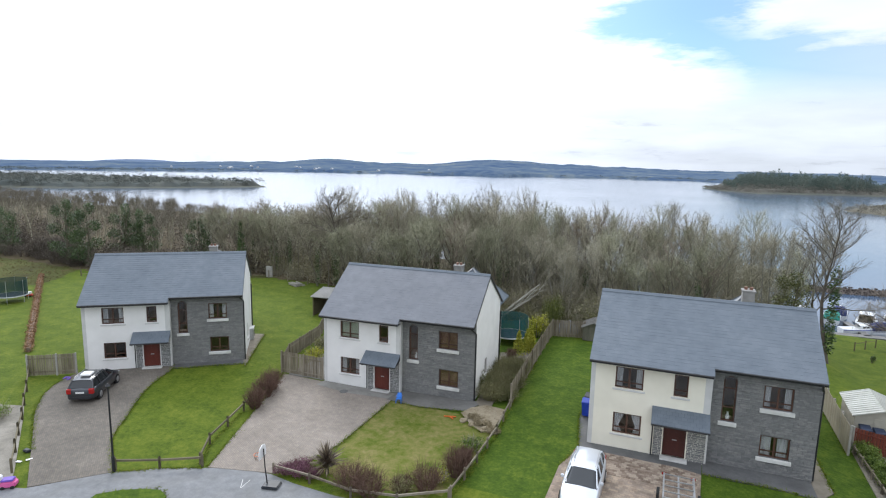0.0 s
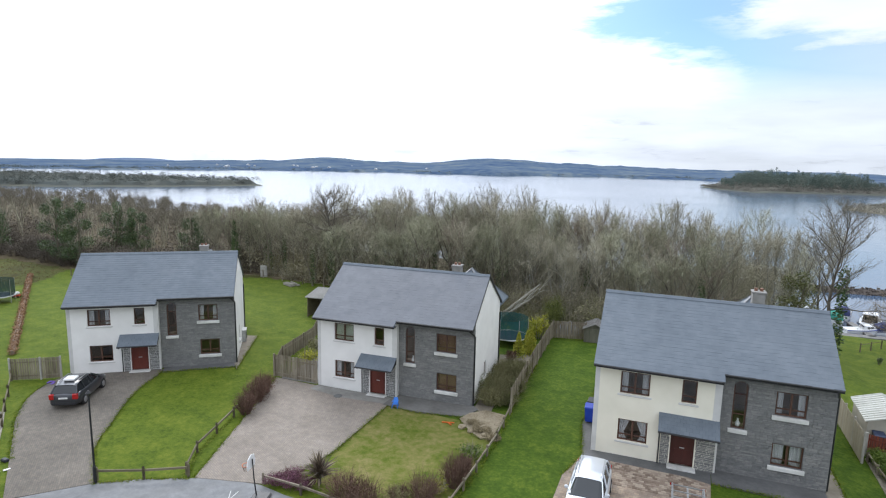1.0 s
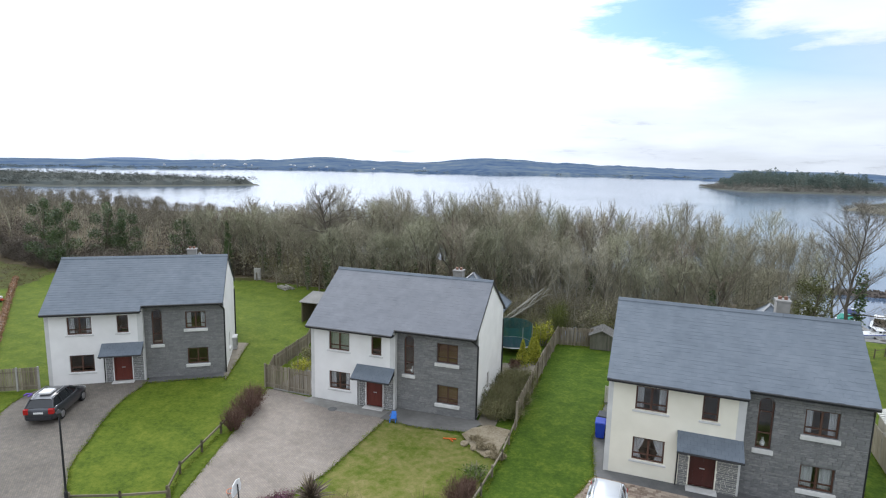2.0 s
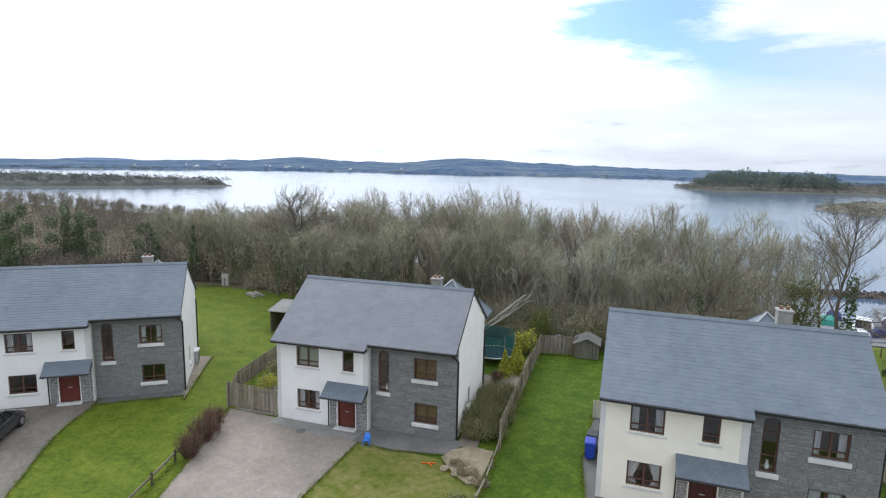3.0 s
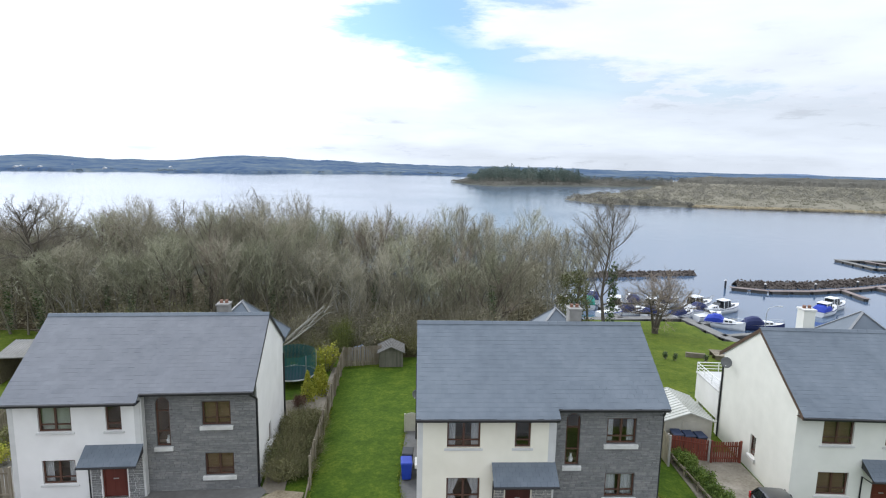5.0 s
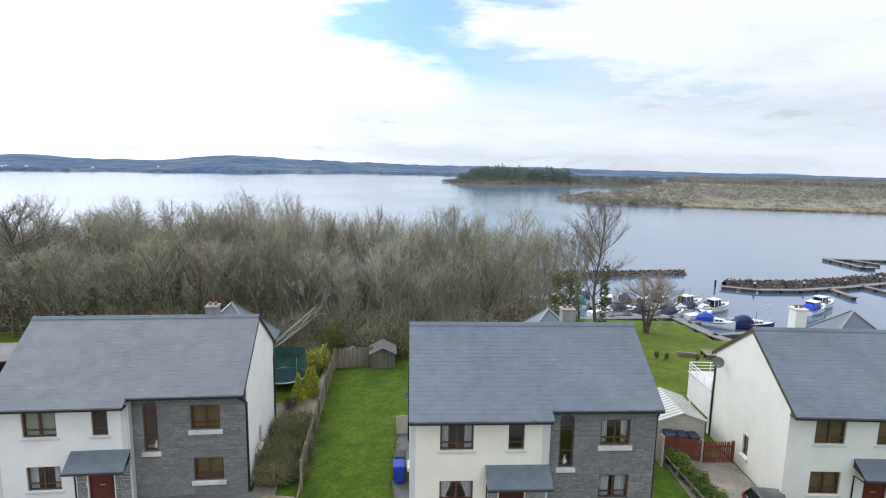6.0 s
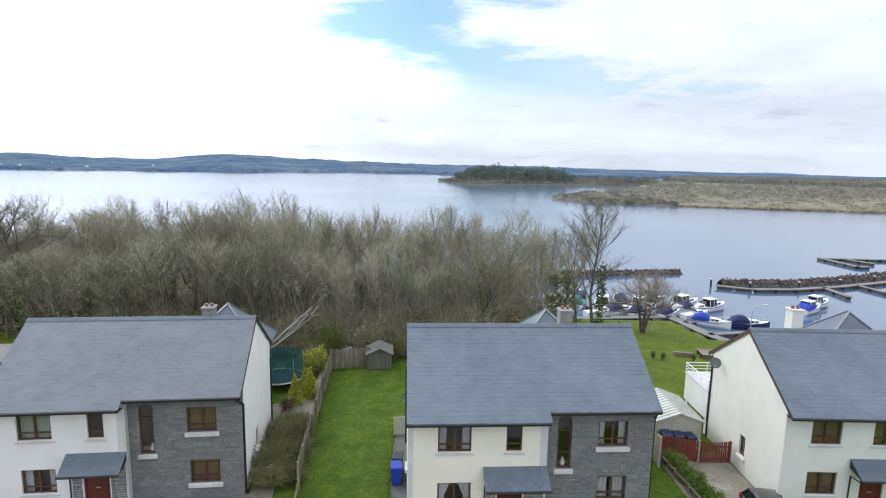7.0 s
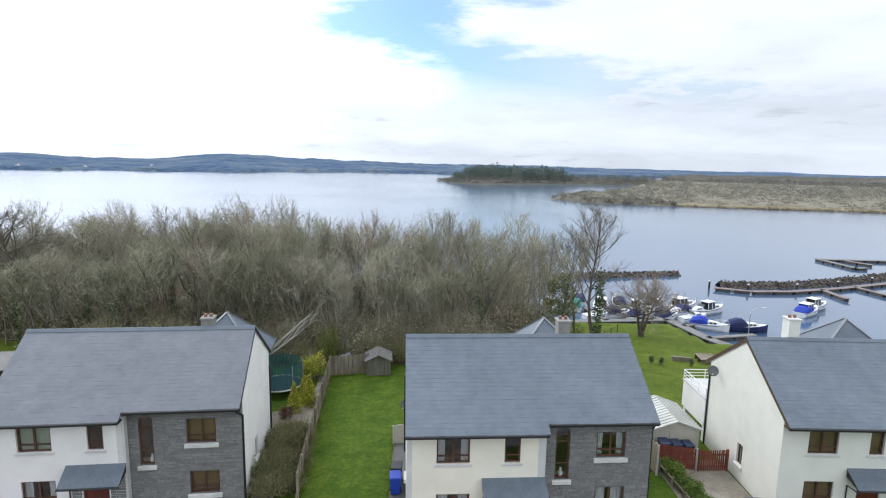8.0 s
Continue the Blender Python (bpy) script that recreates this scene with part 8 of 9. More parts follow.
def trampoline(at, r, label, net_mat):
    t = thing("trampoline", label, "trampoline", at)
    bm = bmesh.new()
    tube(bm, [(0, 0, 0.72), (0, 0, 0.74)], r * 0.88, 28)
    part("mat", bm, M_PAD, t)
    bm = bmesh.new()
    tube(bm, [(r * math.cos(k * math.tau / 28), r * math.sin(k * math.tau / 28), 0.74) for k in range(29)], 0.06, 6, cap=False)
    part("ring", bm, M_STEEL, t)
    for k in range(6):
        a = k * math.tau / 6 + 0.3
        bm = bmesh.new()
        tube(bm, [(r * math.cos(a), r * math.sin(a), 0), (r * math.cos(a), r * math.sin(a), 2.5)], 0.025, 6)
        part("pole", bm, M_STEEL, t)
    # netting: thin cords all round
    verts, faces = [], []
    n = 96
    for k in range(n):
        a0, a1 = k * math.tau / n, k * math.tau / n + 0.034
        i = len(verts)
        verts += [(r * 0.97 * math.cos(a), r * 0.97 * math.sin(a), z) for a, z in ((a0, 0.75), (a1, 0.75), (a1, 2.45), (a0, 2.45))]
        faces.append((i, i + 1, i + 2, i + 3))
    for k in range(34):
        z = 0.78 + k * 0.05
        for j in range(32):
            a0, a1 = j * math.tau / 32, (j + 1) * math.tau / 32
            i = len(verts)
            verts += [(r * 0.968 * math.cos(a0), r * 0.968 * math.sin(a0), z), (r * 0.968 * math.cos(a1), r * 0.968 * math.sin(a1), z), (r * 0.968 * math.cos(a1), r * 0.968 * math.sin(a1), z + 0.018), (r * 0.968 * math.cos(a0), r * 0.968 * math.sin(a0), z + 0.018)]
            faces.append((i, i + 1, i + 2, i + 3))
    pydata("net", verts, faces, net_mat, t)
    return t


trampoline(put(-15.5, 48.6), 1.65, "round trampoline with teal safety net", M_NET)
M_NETG = material("dark green safety net", [(0.015, 0.045, 0.038), (0.025, 0.065, 0.055)], scale=6, rough=0.8)
trampoline(put(-68.3, 35.2), 1.55, "trampoline with dark green net on far lawn", M_NETG)
t = thing("toy_car", "small red and white plastic toy car", "toy", put(-68.9, 37.3), 0.6)
t.scale = (0.6, 0.6, 0.6)
bm = bmesh.new()
box(bm, -0.6, -0.4, 0.15, 0.6, 0.4, 0.55)
bevel(bm, 0.1, 2)
part("body", bm, material("red plastic", [(0.5, 0.06, 0.03), (0.6, 0.1, 0.05)], scale=3, rough=0.5), t)
bm = bmesh.new()
box(bm, -0.3, -0.35, 0.55, 0.45, 0.35, 1.0)
bevel(bm, 0.1, 2)
part("cab", bm, M_TOYWHITE, t)
for s in (-1, 1):
    for x in (-0.4, 0.4):
        bm = bmesh.new()
        tube(bm, [(x, s * 0.36, 0.17), (x, s * 0.46, 0.17)], 0.17, 12)
        part("wheel", bm, M_BLACK, t)

# ---- cars ----
M_TYRE = material("tyre rubber", [(0.012, 0.012, 0.012), (0.025, 0.025, 0.025)], scale=9, rough=0.85)
M_ALLOY = material("alloy rim", [(0.42, 0.43, 0.45), (0.55, 0.56, 0.58)], scale=5, rough=0.3, metal=0.9)
M_CARGLASS = material("tinted car glass", [(0.010, 0.012, 0.014), (0.018, 0.021, 0.024)], scale=1, rough=0.06, spec=0.6)
M_TAIL = material("red tail lamp", [(0.30, 0.008, 0.008), (0.42, 0.015, 0.015)], scale=3, rough=0.2)
M_HEAD = material("clear head lamp", [(0.55, 0.57, 0.60), (0.70, 0.72, 0.74)], scale=3, rough=0.1, metal=0.4)
M_PLATE = material("pale number plate", [(0.62, 0.62, 0.60), (0.70, 0.70, 0.68)], scale=3, rough=0.5)


def car(at, yaw, paint, label, length=4.6, width=1.82, height=1.55, rails=True, load=False):
    """An estate car; its nose points along +x of its own frame."""
    t = thing("car", label, "car", at, yaw)
    L, w = length / 2, width / 2
    # body: sections from tail to nose (x, half width, sill, shoulder)
    secs = [(-L, 0.74, 0.42, 0.92), (-L + 0.06, 0.86, 0.30, 0.98), (-L + 0.45, 0.97, 0.26, 1.00), (-0.9, 1.0, 0.24, 0.98), (0.3, 1.0, 0.24, 0.96), (0.95, 0.99, 0.24, 0.95), (L - 0.55, 0.95, 0.26, 0.84), (L - 0.16, 0.84, 0.30, 0.72), (L, 0.66, 0.40, 0.60)]
    rings = []
    bm = bmesh.new()
    for x, hw, z0, z1 in secs:
        h = hw * w
        zm = z0 + (z1 - z0) * 0.55
        prof = [(-h * 0.9, z0), (-h, z0 + 0.10), (-h, zm), (-h * 0.965, z1 - 0.04), (-h * 0.90, z1), (0, z1 + 0.03), (h * 0.90, z1), (h * 0.965, z1 - 0.04), (h, zm), (h, z0 + 0.10), (h * 0.9, z0)]
        rings.append([bm.verts.new((x, p, q)) for p, q in prof])
    for a, b in zip(rings, rings[1:]):
        for i in range(len(a)):
            bm.faces.new((a[i], b[i], b[(i + 1) % len(a)], a[(i + 1) % len(a)]))
    bm.faces.new(rings[0])
    bm.faces.new(rings[-1][::-1])
    part("body", bm, paint, t, smooth=True)
    # glasshouse
    cab = [(-L + 0.12, 0.84, 0.97, 0.78, 1.02), (-L + 0.46, 0.86, 0.97, 0.66, height - 0.10), (-L + 0.80, 0.88, 0.97, 0.67, height - 0.03), (-0.5, 0.89, 0.96, 0.69, height), (-0.05, 0.89, 0.95, 0.68, height - 0.03), (0.26, 0.88, 0.95, 0.66, height - 0.12), (1.12, 0.84, 0.93, 0.74, 0.97)]
    bm = bmesh.new()
    rings = []
    for x, b0, z0, b1, z1 in cab:
        rings.append([bm.verts.new(p) for p in ((x, -b0 * w, z0), (x, -b1 * w, z1 - 0.03), (x, -b1 * w * 0.8, z1), (x, b1 * w * 0.8, z1), (x, b1 * w, z1 - 0.03), (x, b0 * w, z0))])
    for a, b in zip(rings, rings[1:]):
        for i in range(5):
            bm.faces.new((a[i], b[i], b[i + 1], a[i + 1]))
    bm.faces.new(rings[0])
    bm.faces.new(rings[-1][::-1])
    part("window", bm, M_CARGLASS, t, "tinted windows and windscreen", smooth=False)
    bm = bmesh.new()
    rings = []
    for x, b0, z0, b1, z1 in cab[1:6]:
        x = x - 0.06 if x < -L + 0.5 else x
        z1 += 0.012
        rings.append([[bm.verts.new((x, s, z)) for s, z in ((-b1 * w * 1.02, z1 - 0.05), (-b1 * w * 0.82, z1 + 0.004), (0, z1 + 0.015), (b1 * w * 0.82, z1 + 0.004), (b1 * w * 1.02, z1 - 0.05))], [bm.verts.new((x, s, z1 - 0.06)) for s in (-b1 * w * 1.0, 0, b1 * w * 1.0)]])
    for a, b in zip(rings, rings[1:]):
        for i in range(4):
            bm.faces.new((a[0][i], b[0][i], b[0][i + 1], a[0][i + 1]))
    part("roof", bm, paint, t, smooth=True)
    for s in (-1, 1):
        for (xa, za, ba), (xb, zb, bb) in (((1.10, 0.97, 0.84), (0.26, height - 0.12, 0.665)), ((0.0, 0.97, 0.895), (-0.22, height - 0.03, 0.69)), ((-1.05, 0.98, 0.885), (-1.15, height - 0.03, 0.685)), ((-L + 0.16, 0.99, 0.84), (-L + 0.50, height - 0.10, 0.665))):
            bm = bmesh.new()
            beam(bm, (xa, s * ba * w, za), (xb, s * bb * w * 1.015, zb), 0.09, 0.05, up=(0, 1, 0))
            part("pillar", bm, paint, t)
        bm = bmesh.new()
        box(bm, 0.66, s * (w + 0.02) - 0.08, 0.98, 0.80, s * (w + 0.02) + 0.08, 1.12)
        bevel(bm, 0.03, 2)
        part("mirror", bm, paint, t)
        bm = bmesh.new()
        box(bm, -L - 0.015, s * w * 0.74 - 0.15, 0.66, -L + 0.20, s * w * 0.74 + 0.15, 1.00)
        bevel(bm, 0.03)
        part("tail_lamp", bm, M_TAIL, t, "red tail lamp")
        bm = bmesh.new()
        hexa(bm, [(L - 0.32, s * w * 0.66 - 0.16, 0.58), (L - 0.10, s * w * 0.66 - 0.16, 0.56), (L - 0.14, s * w * 0.66 + 0.16, 0.56), (L - 0.42, s * w * 0.66 + 0.16, 0.58), (L - 0.40, s * w * 0.66 - 0.16, 0.78), (L - 0.15, s * w * 0.66 - 0.16, 0.70), (L - 0.20, s * w * 0.66 + 0.16, 0.71), (L - 0.5, s * w * 0.66 + 0.16, 0.80)])
        bevel(bm, 0.02)
        part("headlight", bm, M_HEAD, t, "clear headlight")
        if rails:
            bm = bmesh.new()
            tube(bm, [(-L + 0.6, s * 0.58 * w, height - 0.01), (-L + 0.75, s * 0.60 * w, height + 0.06), (-0.15, s * 0.60 * w, height + 0.06), (0.04, s * 0.58 * w, height - 0.02)], 0.022, 8)
            part("roof_rail", bm, M_ALLOY, t, "bright roof rail")
        for x in (-L + 0.86, L - 0.88):
            wh = thing("wheel", "", "")
            for key in list(wh.keys()):
                del wh[key]
            wh.parent = t
            bm = bmesh.new()
            tube(bm, [(x, s * (w - 0.20), 0.32), (x, s * (w - 0.18), 0.32), (x, s * (w + 0.005), 0.32), (x, s * (w + 0.02), 0.32)], [0.28, 0.325, 0.325, 0.29], 20)
            part("tyre", bm, M_TYRE, wh)
            bm = bmesh.new()
            tube(bm, [(x, s * (w + 0.0), 0.32), (x, s * (w + 0.028), 0.32)], [0.215, 0.20], 16)
            part("rim", bm, M_ALLOY, wh)
    for x, z in ((-L - 0.012, 0.70), (L - 0.02, 0.42)):
        bm = bmesh.new()
        box(bm, x, -0.26, z, x + 0.03, 0.26, z + 0.11)
        part("number_plate", bm, M_PLATE, t, "pale plate with plain bars")
    for x0, x1 in ((-L - 0.03, -L + 0.12), (L - 0.14, L + 0.03)):
        bm = bmesh.new()
        box(bm, x0, -w * 0.78, 0.30, x1, w * 0.78, 0.52)
        bevel(bm, 0.04, 2)
        part("bumper", bm, paint, t)
    if load:
        bm = bmesh.new()
        box(bm, -1.4, -0.35, height + 0.02, -0.75, 0.30, height + 0.16)
        bevel(bm, 0.03)
        part("roof_load", bm, M_TOYWHITE, t, "white load on the roof")
    return t


M_PAINT_G = material("dark grey car paint", [(0.030, 0.032, 0.038), (0.045, 0.048, 0.056)], scale=2, rough=0.3, metal=0.5, coat=0.8)
M_PAINT_S = material("silver car paint", [(0.55, 0.57, 0.60), (0.64, 0.66, 0.69)], scale=2, rough=0.3, metal=0.35, coat=0.8)
M_PAINT_B = material("black car paint", [(0.018, 0.019, 0.022), (0.03, 0.031, 0.035)], scale=2, rough=0.3, metal=0.4, coat=0.8)
car((-37.3, 23.85, 0.05), math.atan2(4.2, -2.75), M_PAINT_G, "dark grey estate car with roof rails on the driveway", length=4.4, load=True)
car((-4.38, 26.5, 0.29), math.atan2(-1.0, 0.05), M_PAINT_S, "silver estate car parked on the brown driveway", length=4.45, height=1.50)
car((11.9, 32.2, -0.36), math.radians(-95), M_PAINT_B, "black car parked in the yard", length=4.3, rails=False)

# ---- trailer ----
t = thing("trailer", "galvanised boat trailer with bare frame", "trailer", put(-0.1, 27.85, 0.05), 0.05)
t.scale = (1.1, 1, 1)
for x in (-0.62, 0.0, 0.62):
    bm = bmesh.new()
    beam(bm, (x, -1.7, 0.5), (x, 1.4, 0.5), 0.07, 0.07)
    part("rail", bm, M_STEEL, t)
for k in range(6):
    bm = bmesh.new()
    beam(bm, (-0.66, -1.5 + 0.55 * k, 0.56), (0.66, -1.5 + 0.55 * k, 0.56), 0.05, 0.05)
    part("crossbar", bm, M_STEEL, t)
for x in (-0.62, 0.62):
    for y in (-1.3, 0.9):
        bm = bmesh.new()
        beam(bm, (x, y, 0.5), (x, y, 0.78), 0.05, 0.05)
        part("upright", bm, M_STEEL, t)
    bm = bmesh.new()
    beam(bm, (x, -1.35, 0.78), (x, 0.95, 0.78), 0.05, 0.05)
    part("side_bar", bm, M_STEEL, t)
    bm = bmesh.new()
    tube(bm, [(x * 1.25, -0.2, 0.28), (x * 1.45, -0.2, 0.28)], 0.28, 14)
    part("wheel", bm, M_TYRE, t)
    bm = bmesh.new()
    box(bm, x - 0.1, 1.4, 0.42, x + 0.1, 1.44, 0.52)
    part("lamp", bm, M_TAIL, t)
bm = bmesh.new()
beam(bm, (0, -1.7, 0.48), (0, -2.9, 0.42), 0.08, 0.08)
part("drawbar", bm, M_STEEL, t)

# ---- the pale house's balcony, dishes ----
ang = -0.012


def at_d(u, v, z):
    return (13.31 + u * math.cos(ang) - v * math.sin(ang), 34.55 + u * math.sin(ang) + v * math.cos(ang), -0.46 + z)


t = thing("balcony", "white rendered balcony with white tube railing", "balcony", at_d(1.35, 9.6, -1.0), ang)
bm = bmesh.new()
box(bm, -1.45, -1.7, 2.1, 2.6, 1.7, 3.9)
part("base", bm, M_WHITE, t)
for x, y in ((-1.2, -1.45), (-1.2, 1.45)):
    bm = bmesh.new()
    box(bm, x - 0.15, y - 0.15, -0.2, x + 0.15, y + 0.15, 2.1)
    part("post", bm, M_WHITE, t)
bm = bmesh.new()
box(bm, -1.5, -1.75, 3.9, 2.65, 1.75, 4.0)
part("deck", bm, M_PALE, t)
for z in (4.22, 4.44, 4.66):
    for a, b in (((-1.45, -1.7), (-1.45, 1.7)), ((-1.45, 1.7), (2.6, 1.7)), ((-1.45, -1.7), (-0.9, -1.7))):
        bm = bmesh.new()
        tube(bm, [(*a, z), (*b, z)], 0.022 if z < 4.6 else 0.03, 6)
        part("railing", bm, M_TOYWHITE, t)
for x, y in ((-1.45, -1.7), (-1.45, -0.6), (-1.45, 0.55), (-1.45, 1.7), (0, 1.7), (1.4, 1.7)):
    bm = bmesh.new()
    tube(bm, [(x, y, 4.0), (x, y, 4.68)], 0.028, 6)
    part("baluster", bm, M_TOYWHITE, t)


M_DISH = material("grey dish metal", [(0.13, 0.135, 0.14), (0.19, 0.195, 0.20)], scale=5, rough=0.5)


def dish(at, yaw, label):
    t = thing("satellite_dish", label, "satellite dish", at, yaw)
    t.scale = (0.72, 0.72, 0.72)
    bm = bmesh.new()
    n, rings = 16, []
    for j in range(5):
        r = 0.44 * j / 4
        rings.append([bm.verts.new((r * math.cos(k * math.tau / n), -0.18 + 0.5 * r * r, r * 1.1 * math.sin(k * math.tau / n))) for k in range(n)] if j else [bm.verts.new((0, -0.18, 0))])
    for k in range(n):
        bm.faces.new((rings[0][0], rings[1][k], rings[1][(k + 1) % n]))
    for a, b in zip(rings[1:], rings[2:]):
        for k in range(n):
            bm.faces.new((a[k], a[(k + 1) % n], b[(k + 1) % n], b[k]))
    ext = bmesh.ops.extrude_face_region(bm, geom=bm.faces[:])["geom"]
    for v in ext:
        if isinstance(v, bmesh.types.BMVert):
            v.co.y -= 0.015
    part("reflector", bm, M_DISH, t, "grey dish reflector", smooth=True)
    bm = bmesh.new()
    tube(bm, [(0, -0.2, -0.3), (0, 0.35, -0.15)], 0.012, 6)
    part("arm", bm, M_STEEL, t)
    bm = bmesh.new()
    tube(bm, [(0, 0.33, -0.15), (0, 0.42, -0.13)], 0.035, 8)
    part("receiver", bm, M_TOYWHITE, t)
    bm = bmesh.new()
    tube(bm, [(0, -0.19, 0), (0, -0.34, -0.05), (0, -0.34, -0.25)], 0.02, 6)
    part("bracket", bm, M_STEEL, t)
    return t


dish(at_d(-0.42, 6.7, 5.3), math.radians(150), "grey satellite dish on the gable's back corner")
dish((-38.0, 39.2, 4.9), math.radians(-60), "pale satellite dish on the gable's back corner")
dish(put(-6.0, 44.0, 0.9), math.radians(160), "grey satellite dish behind the cream house")

# lakeside lawn: little wall, decking, saplings
bm = bmesh.new()
box(bm, -0.9, -0.15, -0.3, 0.9, 0.15, 0.45)
bevel(bm, 0.02)
ob = single("garden_wall", bm, M_CONC_TAN, "low pale garden wall on the lawn", "wall")
ob.matrix_basis = pose(*put(20.2, 61.6), 0, 0, -14)
t = thing("decking", "small brown timber deck on the lawn", "decking", put(22.6, 61.4, 0.5), -0.1)
t.scale = (0.55, 0.7, 1)
for k in range(14):
    bm = bmesh.new()
    box(bm, -1.6, -1.4 + 0.2 * k, 0, 1.6, -1.22 + 0.2 * k, 0.06)
    part("plank", bm, M_WOODF, t)
for y in (-1.2, 0, 1.2):
    bm = bmesh.new()
    box(bm, -1.5, y - 0.05, -0.5, 1.5, y + 0.05, 0)
    part("joist", bm, M_WOODD, t)
for k, (x, y) in enumerate(((16.9, 60.7), (17.6, 60.0), (20.3, 59.6), (15.9, 66.0))):
    t = shrub_type("sapling", "small dark evergreen sapling on the lawn", 540 + k, 0.28, 0.8, M_IVY, 300, 0.06, None, 10, put(x, y), "sapling", "saplings on the lawn")

# ---- marina ----
M_PONT = material("weathered pontoon decking", [(0.15, 0.115, 0.105), (0.21, 0.170, 0.158), (0.27, 0.225, 0.21)], scale=5, rough=0.9, stain=0.3)
M_FLOAT = material("dark pontoon float", [(0.05, 0.045, 0.04), (0.09, 0.085, 0.078)], scale=4, rough=0.9)
M_GEL = material("white gelcoat", [(0.66, 0.67, 0.68), (0.78, 0.78, 0.78)], scale=1.5, rough=0.3, stain=0.08)
M_NAVY = material("navy boat cover", [(0.010, 0.016, 0.065), (0.02, 0.03, 0.11)], scale=4, rough=0.8)
M_ROYAL = material("royal blue boat cover", [(0.012, 0.035, 0.30), (0.02, 0.055, 0.40)], scale=4, rough=0.75)
M_TEAL = material("green boat cover", [(0.01, 0.16, 0.12), (0.02, 0.22, 0.17)], scale=4, rough=0.75)


M_PONTG = material("grey quay decking", [(0.130, 0.126, 0.118), (0.185, 0.180, 0.170), (0.24, 0.235, 0.222)], scale=5, detail=10, grit=0.68, rough=0.9, stain=0.4)


def pontoon(points, width, label, name="pontoon", deck=None):
    """Floating walkway: deck boards over dark floats."""
    x0, y0 = points[0]
    t = thing(name, label, "pontoon", (x0, y0, LAKE))
    for (xa, ya), (xb, yb) in zip(points, points[1:]):
        a, b = Vector((xa - x0, ya - y0, 0)), Vector((xb - x0, yb - y0, 0))
        L = (b - a).length
        bm = bmesh.new()
        beam(bm, a + Vector((0, 0, 0.48)), b + Vector((0, 0, 0.48)), width, 0.10)
        part("deck", bm, deck or M_PONT, t)
        n = max(1, round(L / 3))
        for i in range(n):
            p, q = a.lerp(b, (i + 0.1) / n), a.lerp(b, (i + 0.9) / n)
            bm = bmesh.new()
            beam(bm, p + Vector((0, 0, 0.18)), q + Vector((0, 0, 0.18)), width * 0.9, 0.5)
            part("float", bm, M_FLOAT, t)
    return t


def pile(x, y, h=1.3):
    t = thing("mooring_pile", "dark mooring pile with pale cap", "mooring pile", (x, y, LAKE), 0, "mooring piles")
    bm = bmesh.new()
    tube(bm, [(0, 0, -2.0), (0, 0, h)], 0.16, 12)
    part("shaft", bm, M_DARKBIN, t)
    bm = bmesh.new()
    tube(bm, [(0, 0, h), (0, 0, h + 0.12), (0, 0, h + 0.25)], [0.2, 0.18, 0.02], 12)
    part("cap", bm, M_PALE, t)


pontoon([(43.7, 103.4), (49.0, 101.0), (56.0, 101.4), (66.0, 104.4), (79.0, 109.6)], 1.1, "long grey-brown floating pontoon walkway")
pontoon([(62.4, 103.4), (62.1, 96.6)], 0.9, "short grey wooden mooring finger", "mooring_finger")
pontoon([(70.0, 106.0), (71.5, 97.0)], 0.9, "short grey wooden mooring finger", "mooring_finger")
pontoon([(82.9, 135.6), (83.9, 124.6), (86.3, 124.9)], 1.3, "far detached floating pontoon", deck=M_PONTG)
pontoon([(84.0, 134.9), (98.5, 134.2)], 1.3, "far detached floating pontoon", deck=M_PONTG)
pontoon([(88.0, 133.6), (90.4, 128.6)], 1.2, "short grey wooden mooring finger", "mooring_finger")
for x, y in ((43.5, 104.6), (49.0, 102.2), (58.0, 103.2), (67.0, 106.0), (76.0, 109.8)):
    pile(x, y)
pontoon([(27.6, 83.0), (29.3, 74.6), (31.0, 71.0)], 1.4, "grey floating quay walkway along the lawn", deck=M_PONTG)
pontoon([(14.0, 81.2), (27.6, 83.0)], 1.3, "grey floating quay walkway along the lawn", deck=M_PONTG)
for a, b in (((19.0, 82.0), (17.8, 88.5)), ((24.2, 82.7), (23.4, 89.5)), ((28.4, 80.0), (34.5, 82.6)), ((29.3, 75.0), (36.0, 76.6))):
    pontoon([a, b], 0.8, "short grey wooden mooring finger", "mooring_finger", M_PONTG)


